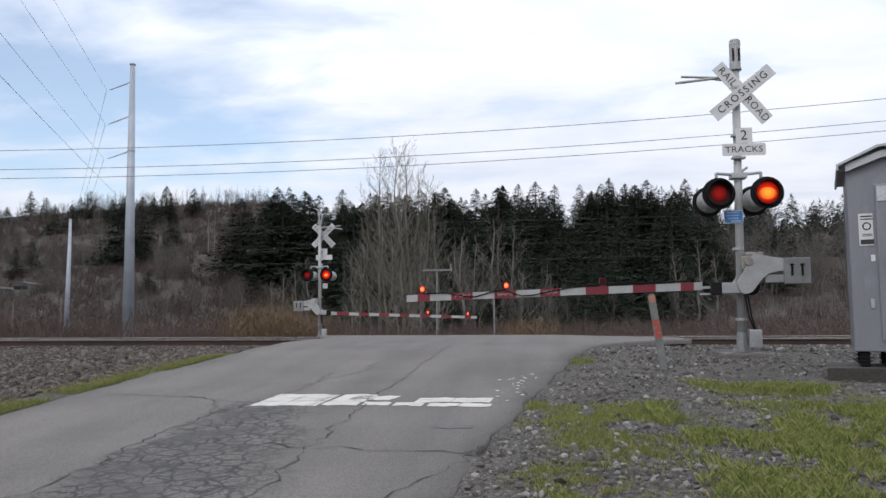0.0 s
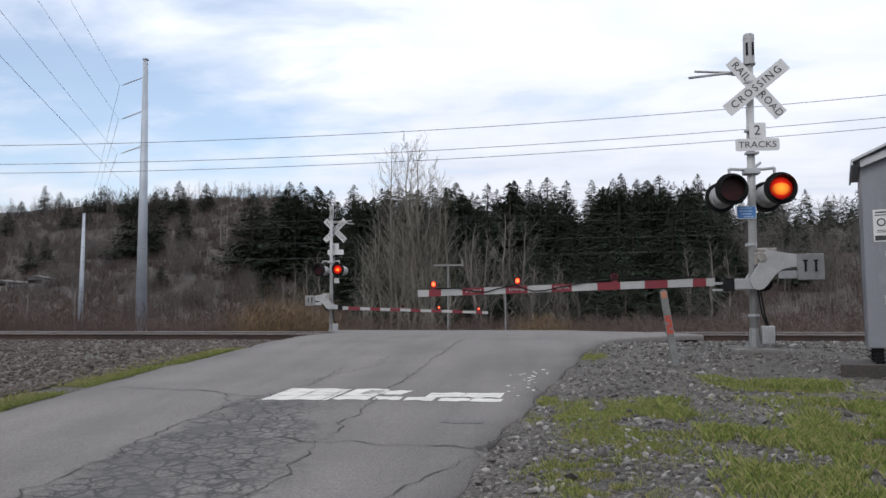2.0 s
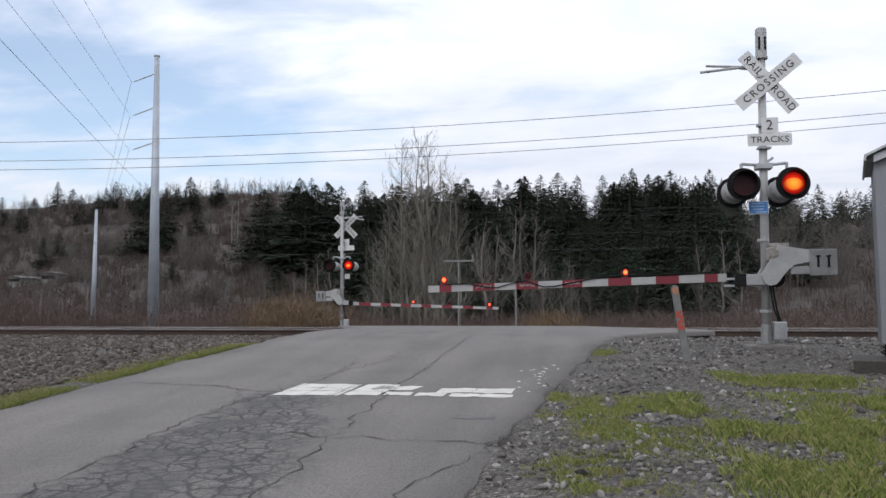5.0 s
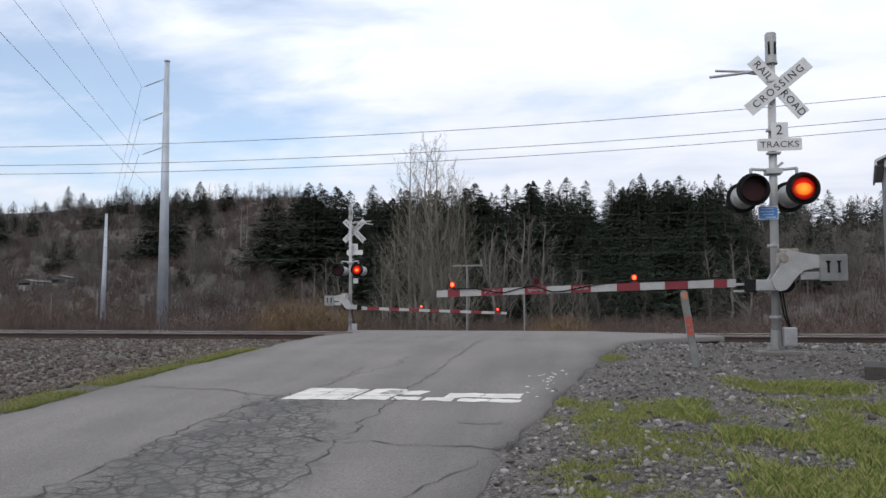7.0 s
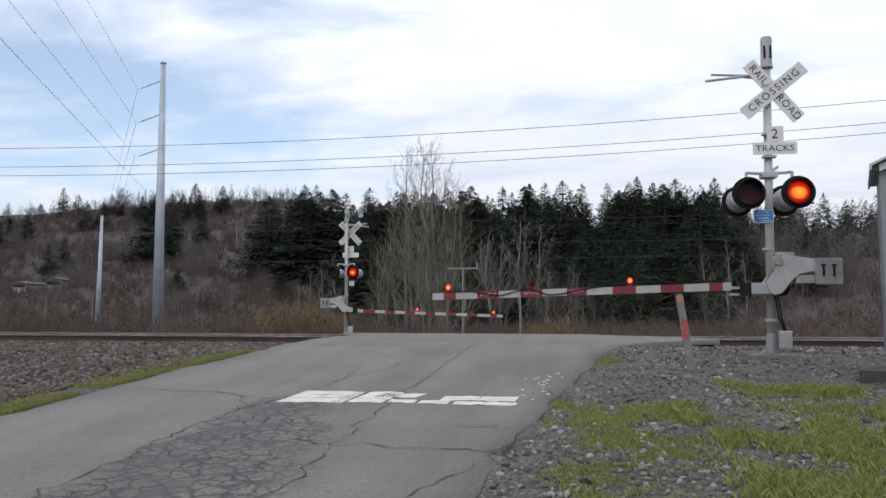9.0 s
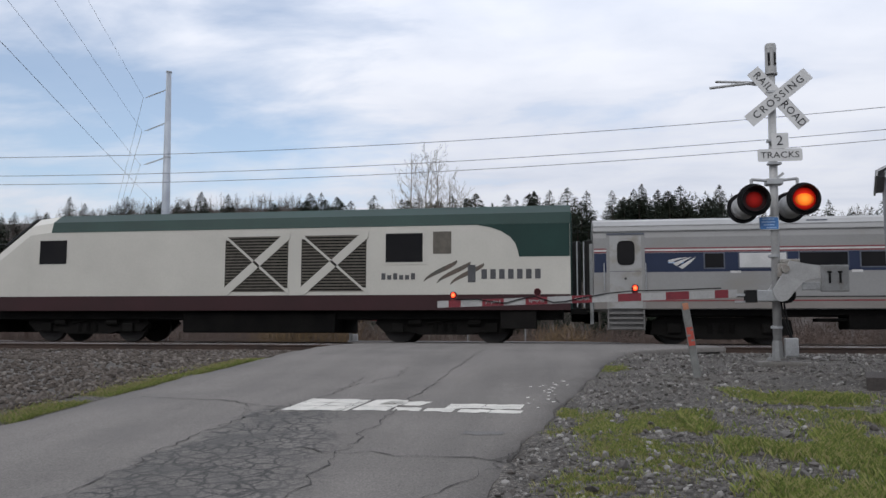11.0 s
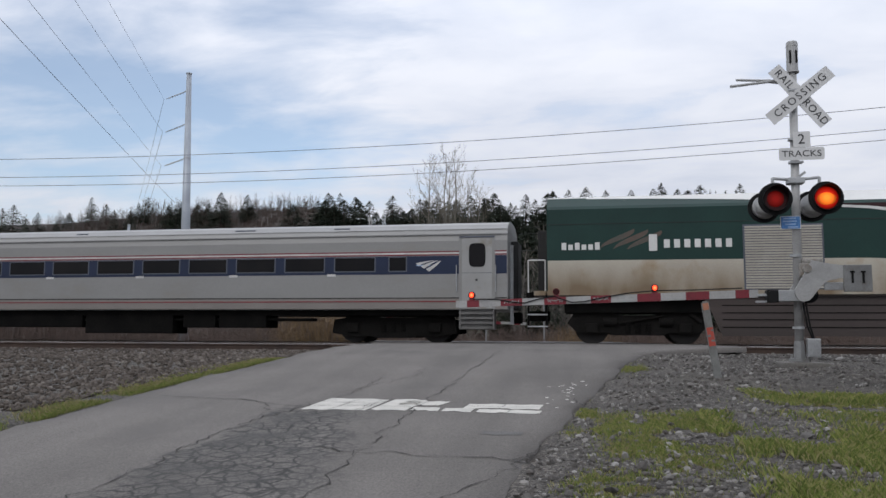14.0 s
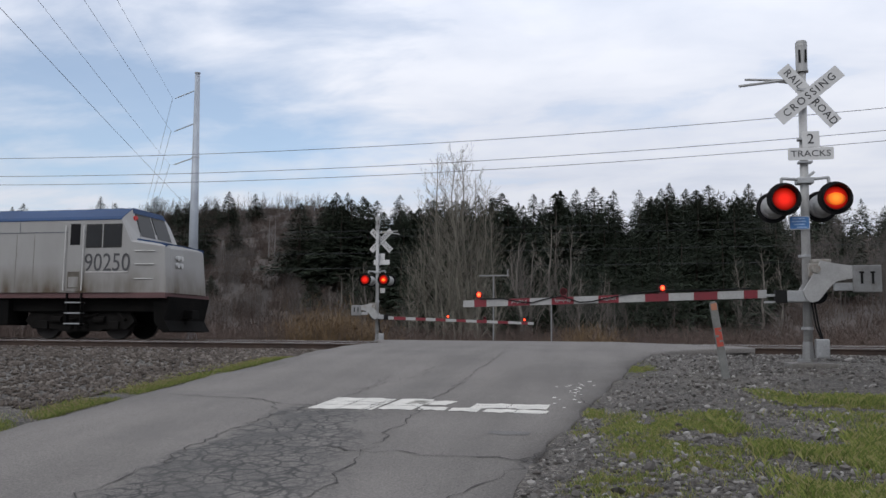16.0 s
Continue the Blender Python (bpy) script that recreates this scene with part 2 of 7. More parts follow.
def alligator(m):
    """Net cracking of the sunken wheel track, in one stretch of the lane, breaking up at its margins."""
    n, l = m.node_tree.nodes, m.node_tree.links
    b = n["Principled BSDF"]
    src = b.inputs["Base Color"].links[0].from_socket
    co, sep = n.new("ShaderNodeTexCoord"), n.new("ShaderNodeSeparateXYZ")
    l.new(co.outputs["Object"], sep.inputs[0])

    def math2(op, a, c):
        k = n.new("ShaderNodeMath")
        k.operation = op
        for i, q in enumerate((a, c)):
            if isinstance(q, float):
                k.inputs[i].default_value = q
            else:
                l.new(q, k.inputs[i])
        return k.outputs[0]

    def ramp(sock, a, c, lo=0.0, hi=1.0):
        r = n.new("ShaderNodeMapRange")
        r.inputs[1].default_value, r.inputs[2].default_value, r.inputs[3].default_value, r.inputs[4].default_value = a, c, lo, hi
        l.new(sock, r.inputs[0])
        return r.outputs[0]
    wob = n.new("ShaderNodeTexNoise")
    wob.inputs["Scale"].default_value, wob.inputs["Detail"].default_value = 1.3, 5
    l.new(co.outputs["Object"], wob.inputs[0])
    shift = math2("MULTIPLY", math2("SUBTRACT", wob.outputs[0], 0.5), 0.9)
    x = math2("ADD", sep.outputs[0], shift)
    right = math2("SUBTRACT", -1.25, math2("MULTIPLY", sep.outputs[1], 0.14))
    inside = math2("MULTIPLY", ramp(x, -3.72, -3.55), ramp(math2("SUBTRACT", right, x), -0.12, 0.25))
    inside = math2("MULTIPLY", inside, ramp(math2("ADD", sep.outputs[1], shift), 9.6, 9.0))
    warp = n.new("ShaderNodeVectorMath")
    warp.operation = "ADD"
    nz = n.new("ShaderNodeTexNoise")
    nz.inputs["Scale"].default_value, nz.inputs["Detail"].default_value = 5.0, 3
    l.new(co.outputs["Object"], nz.inputs[0])
    sc = n.new("ShaderNodeVectorMath")
    sc.operation, sc.inputs[3].default_value = "SCALE", 0.16
    l.new(nz.outputs["Color"], sc.inputs[0])
    l.new(co.outputs["Object"], warp.inputs[0])
    l.new(sc.outputs[0], warp.inputs[1])
    last = src
    for scale, width, depth in ((5.6, 0.072, 1.0), (11.0, 0.065, 0.65)):
        vo = n.new("ShaderNodeTexVoronoi")
        vo.feature = "DISTANCE_TO_EDGE"
        vo.inputs["Scale"].default_value = scale
        l.new(warp.outputs[0], vo.inputs["Vector"])
        line = math2("MULTIPLY", math2("MULTIPLY", ramp(vo.outputs["Distance"], width * 0.4, width * 1.5, 1.0, 0.0), inside), depth)
        line = math2("MULTIPLY", line, ramp(wob.outputs[0], 0.35, 0.55, 0.8, 1.0))
        mix = n.new("ShaderNodeMix")
        mix.data_type = "RGBA"
        mix.inputs[7].default_value = (0.024, 0.023, 0.022, 1)
        l.new(line, mix.inputs[0])
        l.new(last, mix.inputs[6])
        last = mix.outputs[2]
    # loose grit darkens the track in blotches
    bl = n.new("ShaderNodeTexNoise")
    bl.inputs["Scale"].default_value, bl.inputs["Detail"].default_value = 2.2, 8
    l.new(co.outputs["Object"], bl.inputs[0])
    mix = n.new("ShaderNodeMix")
    mix.data_type = "RGBA"
    mix.inputs[7].default_value = (0.055, 0.053, 0.05, 1)
    l.new(math2("MULTIPLY", math2("MULTIPLY", ramp(bl.outputs[0], 0.45, 0.66), inside), 0.75), mix.inputs[0])
    l.new(last, mix.inputs[6])
    # long faint stripes of wheel wear over the whole road
    mp, st, mix2 = n.new("ShaderNodeMapping"), n.new("ShaderNodeTexNoise"), n.new("ShaderNodeMix")
    mp.inputs["Scale"].default_value = (1.6, 0.12, 1)
    l.new(co.outputs["Object"], mp.inputs[0])
    st.inputs["Scale"].default_value, st.inputs["Detail"].default_value = 1.0, 6
    l.new(mp.outputs[0], st.inputs[0])
    mix2.data_type, mix2.blend_type = "RGBA", "MULTIPLY"
    mix2.inputs[0].default_value = 1.0
    l.new(mix.outputs[2], mix2.inputs[6])
    l.new(ramp(st.outputs[0], 0.3, 0.7, 0.84, 1.14), mix2.inputs[7])
    l.new(mix2.outputs[2], b.inputs["Base Color"])


alligator(M["asphalt"])

# ---- building helpers ----
def part(name, bm, material, parent=None, label=""):
    me = bpy.data.meshes.new(name)
    bm.to_mesh(me)
    bm.free()
    me.materials.append(M[material])
    ob = new(name, me)
    ob.parent = parent
    return tagged(ob, label)


def pydata(name, verts, faces, material, parent=None, label=""):
    me = bpy.data.meshes.new(name)
    me.from_pydata(verts, [], faces)
    me.materials.append(M[material])
    ob = new(name, me)
    ob.parent = parent
    return tagged(ob, label)


def shade(ob):
    for p in ob.data.polygons:
        p.use_smooth = True
    return ob


def empty(name, m, label, category, group="", kind=""):
    ob = new(name)
    ob.matrix_world = m
    return tagged(ob, label, category, group, kind)


def box(bm, x0, x1, y0, y1, z0, z1, bevel=0.0):
    r = bmesh.ops.create_cube(bm, size=1.0, matrix=Matrix.Translation(((x0 + x1) / 2, (y0 + y1) / 2, (z0 + z1) / 2)) @ Matrix.Diagonal((x1 - x0, y1 - y0, z1 - z0, 1)))
    if bevel:
        es = list({e for v in r["verts"] for e in v.link_edges})
        bmesh.ops.bevel(bm, geom=es, offset=bevel, segments=2, affect="EDGES", profile=0.6)
    return bm


def tube(bm, p, q, r0, r1=None, seg=12, caps=True):
    p, q = Vector(p), Vector(q)
    r1 = r0 if r1 is None else r1
    m = Matrix.Translation((p + q) / 2) @ (q - p).to_track_quat("Z", "Y").to_matrix().to_4x4()
    bmesh.ops.create_cone(bm, cap_ends=caps, segments=seg, radius1=r0, radius2=r1, depth=(q - p).length, matrix=m)
    return bm


def prism(bm, profile, axis, a, b):
    """A closed outline of 2D points drawn out along an axis from a to b."""
    def at(u, v, w):
        return {"x": (w, u, v), "y": (u, w, v), "z": (u, v, w)}[axis]
    lo = [bm.verts.new(at(u, v, a)) for u, v in profile]
    hi = [bm.verts.new(at(u, v, b)) for u, v in profile]
    k = len(profile)
    for i in range(k):
        bm.faces.new((lo[i], lo[(i + 1) % k], hi[(i + 1) % k], hi[i]))
    bm.faces.new(lo), bm.faces.new(hi)
    bmesh.ops.recalc_face_normals(bm, faces=bm.faces)
    return bm


def nb():
    return bmesh.new()


def curve_ob(name, pts, radius, material, parent=None, label="", res=3):
    cu = bpy.data.curves.new(name, "CURVE")
    cu.dimensions, cu.bevel_depth, cu.bevel_resolution = "3D", radius, res
    s = cu.splines.new("POLY")
    s.points.add(len(pts) - 1)
    for sp, p in zip(s.points, pts):
        sp.co = (*p, 1)
    tmp = bpy.data.objects.new(name, cu)
    me = bpy.data.meshes.new_from_object(tmp)
    bpy.data.objects.remove(tmp)
    me.materials.clear()
    me.materials.append(M[material])
    ob = new(name, me)
    ob.parent = parent
    return tagged(ob, label)


def text_part(name, text, size, material, m, parent, depth=0.004, sx=1.0, label="", space=1.0):
    """Letters as a mesh in their own plane (x along, y up), centred, then placed by m."""
    cu = bpy.data.curves.new(name, "FONT")
    cu.body, cu.size, cu.align_x, cu.align_y, cu.extrude, cu.resolution_u = text, size, "CENTER", "CENTER", depth, 3
    cu.space_character = space
    tmp = bpy.data.objects.new(name, cu)
    me = bpy.data.meshes.new_from_object(tmp)
    bpy.data.objects.remove(tmp)
    me.transform(m @ Matrix.Diagonal((sx, 1, 1, 1)))
    me.materials.clear()
    me.materials.append(M[material])
    ob = new(name, me)
    ob.parent = parent
    return tagged(ob, label)


def smooth(a, b, x):
    u = np.clip((x - a) / (b - a), 0, 1)
    return u * u * (3 - 2 * u)


# ---- the lie of the land ----
TRACKS = (20.95, 25.24)  # centre lines of the near and the far track
GAUGE = 1.435


def road_z(y):
    """The road climbs to the rails, crosses them level and falls away behind."""
    y = np.asarray(y, float)
    u = np.clip((y - 14) / 6, 0, 1)
    z = np.where(y < 14, -1.3 + 0.0776 * np.maximum(y, -4), -0.2136 + 0.4656 * u * (1 - u / 2))
    return z - 1.6 * smooth(29.5, 50, y)


def road_right(y):
    y = np.asarray(y, float)
    return np.interp(y, [-40, 5.6, 6.9, 8.6, 10.1, 11.6, 13.0, 14.5, 16.2, 17.2, 18.6, 21, 29, 60], [-1.3, -0.64, -0.6, -0.34, -0.13, 0.13, 0.33, 0.58, 1.0, 1.6, 3.2, 3.4, 0.6, 0.4])


def road_left(y):
    y = np.asarray(y, float)
    return np.interp(y, [-40, 8.4, 11.8, 13.7, 17.0, 21, 29, 60], [-6.3, -6.0, -5.95, -5.78, -5.75, -5.8, -8.2, -8.2])


def land(x, y):
    x, y = np.asarray(x, float), np.asarray(y, float)
    base = road_z(y)
    side_r = np.clip(x - road_right(y), 0, None)
    side_l = np.clip(road_left(y) - x, 0, None)
    bump = 0.03 * np.sin(x * 2.1 + 1.3 * np.sin(y * 1.7)) * np.sin(y * 1.9 + x * 0.6)
    right = np.minimum(base + 0.12 * smooth(0, 1.2, side_r), -0.10) + bump * smooth(0.2, 1.0, side_r)
    left = np.minimum(base, -0.22) + bump * smooth(0.3, 1.5, side_l)
    near = np.where(side_r > 0, right, np.where(side_l > 0, left, base - 0.05))
    near = np.where((y > 16.6) & (y < 30), np.minimum(near, -0.24), near)
    on_road = (side_r <= 0) & (side_l <= 0)
    near = np.where(on_road, base - 0.07, near)
    far = -1.6 + (41 + 7.5 * smooth(-0.26, -0.36, x / np.maximum(y, 1)) - 12 * smooth(-0.34, -0.2, x / np.maximum(y, 1))) * smooth(80, 300, y + 22 * np.sin(x * 0.011 + 0.7)) + 2.2 * np.sin(x * 0.031) * np.sin(y * 0.027 + 1) * smooth(90, 170, y)
    k = smooth(33, 46, y)
    return near * (1 - k) + far * k


def build_ground():
    def steps(marks):
        out = []
        for a, b, d in marks:
            out += list(np.arange(a, b, d))
        return np.array(out + [marks[-1][1]])
    xs = steps([(-2400, -400, 200), (-400, -100, 15), (-100, -30, 5), (-30, -12, 1), (-12, 8, 0.2), (8, 30, 1), (30, 100, 5), (100, 400, 15), (400, 2400, 200)])
    ys = steps([(-2400, -60, 180), (-60, -4, 4), (-4, 3, 0.5), (3, 20, 0.2), (20, 34, 0.5), (34, 60, 2), (60, 320, 6), (320, 2600, 120)])
    X, Y = np.meshgrid(xs, ys)
    Z = land(X, Y)
    nx, ny = len(xs), len(ys)
    idx = np.arange(nx * ny).reshape(ny, nx)
    q = np.stack([idx[:-1, :-1], idx[:-1, 1:], idx[1:, 1:], idx[1:, :-1]], -1).reshape(-1, 4)
    ob = pydata("ground", np.stack([X, Y, Z], -1).reshape(-1, 3).tolist(), q.tolist(), "gravel")
    ob.data.materials.append(M["hill"])
    cy = Y[:-1, :-1].reshape(-1)
    ob.data.polygons.foreach_set("material_index", (cy > 33).astype(np.int32))
    shade(ob)
    return tagged(ob, "grey gravel shoulder and brown winter hillside beyond the railway", "ground", kind="structure")


build_ground()


def strip(name, material, xa, xb, ys, lift, zfun=road_z, cols=1, label="", category="", thick=0.0):
    verts, faces = [], []
    for y in ys:
        a, b = float(xa(y)), float(xb(y))
        for c in range(cols + 1):
            x = a + (b - a) * c / cols
            verts.append((x, y, float(zfun(y)) + lift))
    w = cols + 1
    for i in range(len(ys) - 1):
        for c in range(cols):
            k = i * w + c
            faces.append((k, k + 1, k + 1 + w, k + w))
    if thick:
        n = len(verts)
        verts += [(x, y, z - thick) for x, y, z in verts]
        for c0 in (0, cols):
            for i in range(len(ys) - 1):
                k = i * w + c0
                faces.append((k, k + w, k + w + n, k + n) if c0 == 0 else (k + w, k, k + n, k + w + n))
    return pydata(name, verts, faces, material)


def build_road():
    ys = list(np.arange(-40, 2, 2.0)) + list(np.arange(2, 34, 0.25)) + list(np.arange(34, 62, 2.0))
    wob = lambda f: (lambda y: float(f(y)) + 0.035 * math.sin(y * 3.1) + 0.03 * math.sin(y * 7.7 + 1))
    road = strip("road", "asphalt", wob(road_left), wob(road_right), ys, 0.0, cols=14, thick=0.09)
    shade(road)
    return tagged(road, "worn grey asphalt road climbing to the level crossing", "road", kind="structure")


ROAD = build_road()


# ---- railway: two tracks ----
def build_track(yc):
    t = empty("railway_track", pose(0, yc, 0), "rusty steel rails on wooden ties in dark ballast", "railway track", "tracks")
    prof = [(-0.075, -0.18), (0.075, -0.18), (0.07, -0.165), (0.012, -0.14), (0.012, -0.045), (0.036, -0.035), (0.036, -0.004), (0.028, 0.0), (-0.028, 0.0), (-0.036, -0.004), (-0.036, -0.035), (-0.012, -0.045), (-0.012, -0.14), (-0.07, -0.165)]
    for s in (-1, 1):
        c = s * (GAUGE / 2 + 0.035)
        rail = part("rail", prism(nb(), [(u + c, v) for u, v in prof], "x", -760, 760), "rail_rust", t)
        part("rail_head", prism(nb(), [(c - 0.028, 0.0), (c + 0.028, 0.0), (c + 0.024, 0.004), (c - 0.024, 0.004)], "x", -760, 760), "rail_head", rail, "bright worn running surface")
    return t


for _y in TRACKS:
    build_track(_y)


def build_ballast():
    """The ballast bed under both tracks, open where the road crosses."""
    prof = [(17.0, -0.5), (17.9, -0.25), (19.35, -0.165), (26.9, -0.165), (28.6, -0.5), (33, -1.6), (17.0, -1.6)]
    bed = empty("ballast_bed", pose(0, 0, 0), "dark grey crushed stone ballast under the rails", "ballast", kind="structure")
    part("bed", prism(nb(), prof, "x", -760, -5.9), "ballast", bed)
    part("bed", prism(nb(), prof, "x", 3.0, 760), "ballast", bed)
    return bed


build_ballast()

# ---- crossing signals and gates ----
FLASH = []  # moving light elements: (element, rest place, lit and dark shift in y, which half of the beat, seconds lit from and to)


def lamp_unit(parent, x, y, z, facing, phase, hot):
    """A hooded flashing light: black background disc, visor, housing, dark red lens, light element behind it. facing -1 looks to -y."""
    f = facing
    disc = part("background_disc", tube(nb(), (x, y, z), (x, y - f * -0.02, z), 0.25, seg=40), "black", parent)
    b = nb()
    seg = 32
    rings = []
    for r, dy in ((0.186, 0.0), (0.190, 0.16), (0.182, 0.16), (0.177, 0.0)):
        rings.append([b.verts.new((x + r * math.cos(a), y + f * (0.012 + dy * (0.5 + 0.9 * max(0, math.sin(a)))), z + r * math.sin(a))) for a in [2 * math.pi * i / seg for i in range(seg)]])
    for k in range(3):
        for i in range(seg):
            b.faces.new((rings[k][i], rings[k][(i + 1) % seg], rings[k + 1][(i + 1) % seg], rings[k + 1][i]))
    part("visor", b, "black", disc, "black sheet-metal visor")
    b = nb()
    tube(b, (x, y - f * 0.02, z), (x, y - f * 0.20, z), 0.19, 0.185, 28)
    tube(b, (x, y - f * 0.20, z), (x, y - f * 0.27, z), 0.185, 0.09, 28)
    shade(part("housing", b, "silver_paint", parent, "pale grey weathered lamp housing"))
    part("lens", tube(nb(), (x, y + f * 0.014, z), (x, y + f * 0.022, z), 0.178, seg=32), "lamp_glass", parent, "dark red glass lens")
    if phase is None:
        return
    # three stages of one lamp: the faint afterglow, the lit lens and the hot filament spot
    late = 0.2 if hot else 0.0
    e = empty_part("light_element", parent, (x, y, z))
    for nm, r, mt, start, end, out in (("afterglow", 0.150, "lamp_faint", 0.01 if not hot else -0.03, 0.72 + late, 0.008), ("glow_dome", 0.172, "lamp_red", 0.09 - late * 0.4, 0.56 + late * 0.6, 0.02)):
        b = nb()
        bmesh.ops.create_uvsphere(b, u_segments=24, v_segments=12, radius=1.0, matrix=Matrix.Diagonal((r, 0.026, r, 1)))
        FLASH.append((shade(part(nm, b, mt, e, "glowing red light")), Vector((0, 0, 0)), f * out, -f * 0.045, phase, start, end))
    if hot:
        b = nb()
        bmesh.ops.create_uvsphere(b, u_segments=20, v_segments=10, radius=1.0, matrix=Matrix.Translation((0, f * 0.02, -0.015)) @ Matrix.Diagonal((0.135 * hot, 0.022, 0.095 * hot, 1)))
        FLASH.append((shade(part("filament_glow", b, "lamp_hot", e, "bright orange hot spot")), Vector((0, 0, 0)), f * 0.02, -f * 0.07, phase, 0.02, 0.64))


def empty_part(name, parent, at):
    e = new(name)
    e.parent = parent
    e.location = at
    return e


def plate(name, x0, x1, z0, z1, y, t, material, parent, r=0.015, label=""):
    """An upright sheet with rounded corners, facing -y."""
    pts = []
    for cx, cz, a0 in ((x1 - r, z1 - r, 0), (x0 + r, z1 - r, 90), (x0 + r, z0 + r, 180), (x1 - r, z0 + r, 270)):
        for k in range(5):
            a = radians(a0 + k * 22.5)
            pts.append((cx + r * math.cos(a), cz + r * math.sin(a)))
    return part(name, prism(nb(), pts, "y", y - t / 2, y + t / 2), material, parent, label)


FRONT = Euler((radians(90), 0, 0)).to_matrix().to_4x4()  # turns lettering upright, to be read from -y


def crossbuck(parent, cx, cz, y, lean):
    for text, ang, dy, halves in (("RAILROAD", -45 + lean, 0.02, ("RAIL", "ROAD")), ("CROSSING", 45 + lean, 0.0, ("CROSSING",))):
        m = Matrix.Translation((cx, y + dy, cz)) @ Matrix.Rotation(radians(-ang), 4, "Y")
        b = box(nb(), -0.585, 0.585, -0.003, 0.003, -0.108, 0.108)
        bmesh.ops.transform(b, matrix=m, verts=b.verts)
        blade = part("crossbuck_blade", b, "white_sign", parent, "white crossbuck blade with black letters")
        for i, h in enumerate(halves):
            off = (-0.345, 0.345)[i] if len(halves) == 2 else 0.0
            text_part("lettering", h, 0.165, "letter", m @ Matrix.Translation((off, -0.006, 0)) @ FRONT, blade, 0.0015, 0.98, space=1.12 if len(halves) == 2 else 1.32)


def gate_arm(parent, x0, z0, x1, z1, y, reds, lamps, d0, d1):
    """The lowered arm: tapering white bar with red panels, cable, lamps on brackets. s runs 0..1 from root to tip."""
    arm = part("gate_arm", nb_bar(x0, z0, x1, z1, y, 0, 1, d0, d1, 0.04), "arm_white", parent, "white fibreglass gate arm with red panels")
    for a, b_ in reds:
        part("red_panel", nb_bar(x0, z0, x1, z1, y, a, b_, d0, d1, 0.046), "red_stripe", arm, "red reflective panel")
    sgn = 1 if x1 > x0 else -1
    for s, phase in lamps:
        x, z = x0 + (x1 - x0) * s, z0 + (z1 - z0) * s + (d0 + (d1 - d0) * s) / 2
        b = nb()
        box(b, x - 0.045, x + 0.045, y - 0.02, y + 0.02, z, z + 0.035, 0.006)
        tube(b, (x, y - 0.03, z + 0.085), (x, y + 0.03, z + 0.085), 0.058, seg=20)
        lamp = part("arm_lamp", b, "red_stripe", arm, "small red lamp on the gate arm")
        for f in (-1, 1):
            part("lens", tube(nb(), (x, y + f * 0.03, z + 0.085), (x, y + f * 0.038, z + 0.085), 0.05, seg=18), "lamp_glass", lamp)
        b = nb()
        bmesh.ops.create_uvsphere(b, u_segments=16, v_segments=8, radius=1.0, matrix=Matrix.Diagonal((0.034, 0.02, 0.046, 1)))
        e = shade(part("light_element", b, "lamp_arm", lamp, "glowing red light"))
        if phase == "on":
            e.location = (x, y - 0.04, z + 0.085)
        else:
            e.location = (x, y, z + 0.085)
            FLASH.append((e, Vector((x, y, z + 0.085)), -0.036, 0.0, phase, -0.04, 0.477))
    return arm


def nb_bar(x0, z0, x1, z1, y, a, b_, d0, d1, w):
    b = nb()
    vs = []
    for s in (a, b_):
        x, z, d = x0 + (x1 - x0) * s, z0 + (z1 - z0) * s, d0 + (d1 - d0) * s
        for dz, dy in ((-d / 2, -w / 2), (d / 2, -w / 2), (d / 2, w / 2), (-d / 2, w / 2)):
            vs.append(b.verts.new((x, y + dy, z + dz * (1.0 if w == 0.04 else 1.03))))
    for i in range(4):
        b.faces.new((vs[i], vs[(i + 1) % 4], vs[4 + (i + 1) % 4], vs[4 + i]))
    b.faces.new(vs[:4]), b.faces.new(vs[4:])
    bmesh.ops.recalc_face_normals(b, faces=b.faces)
    return b


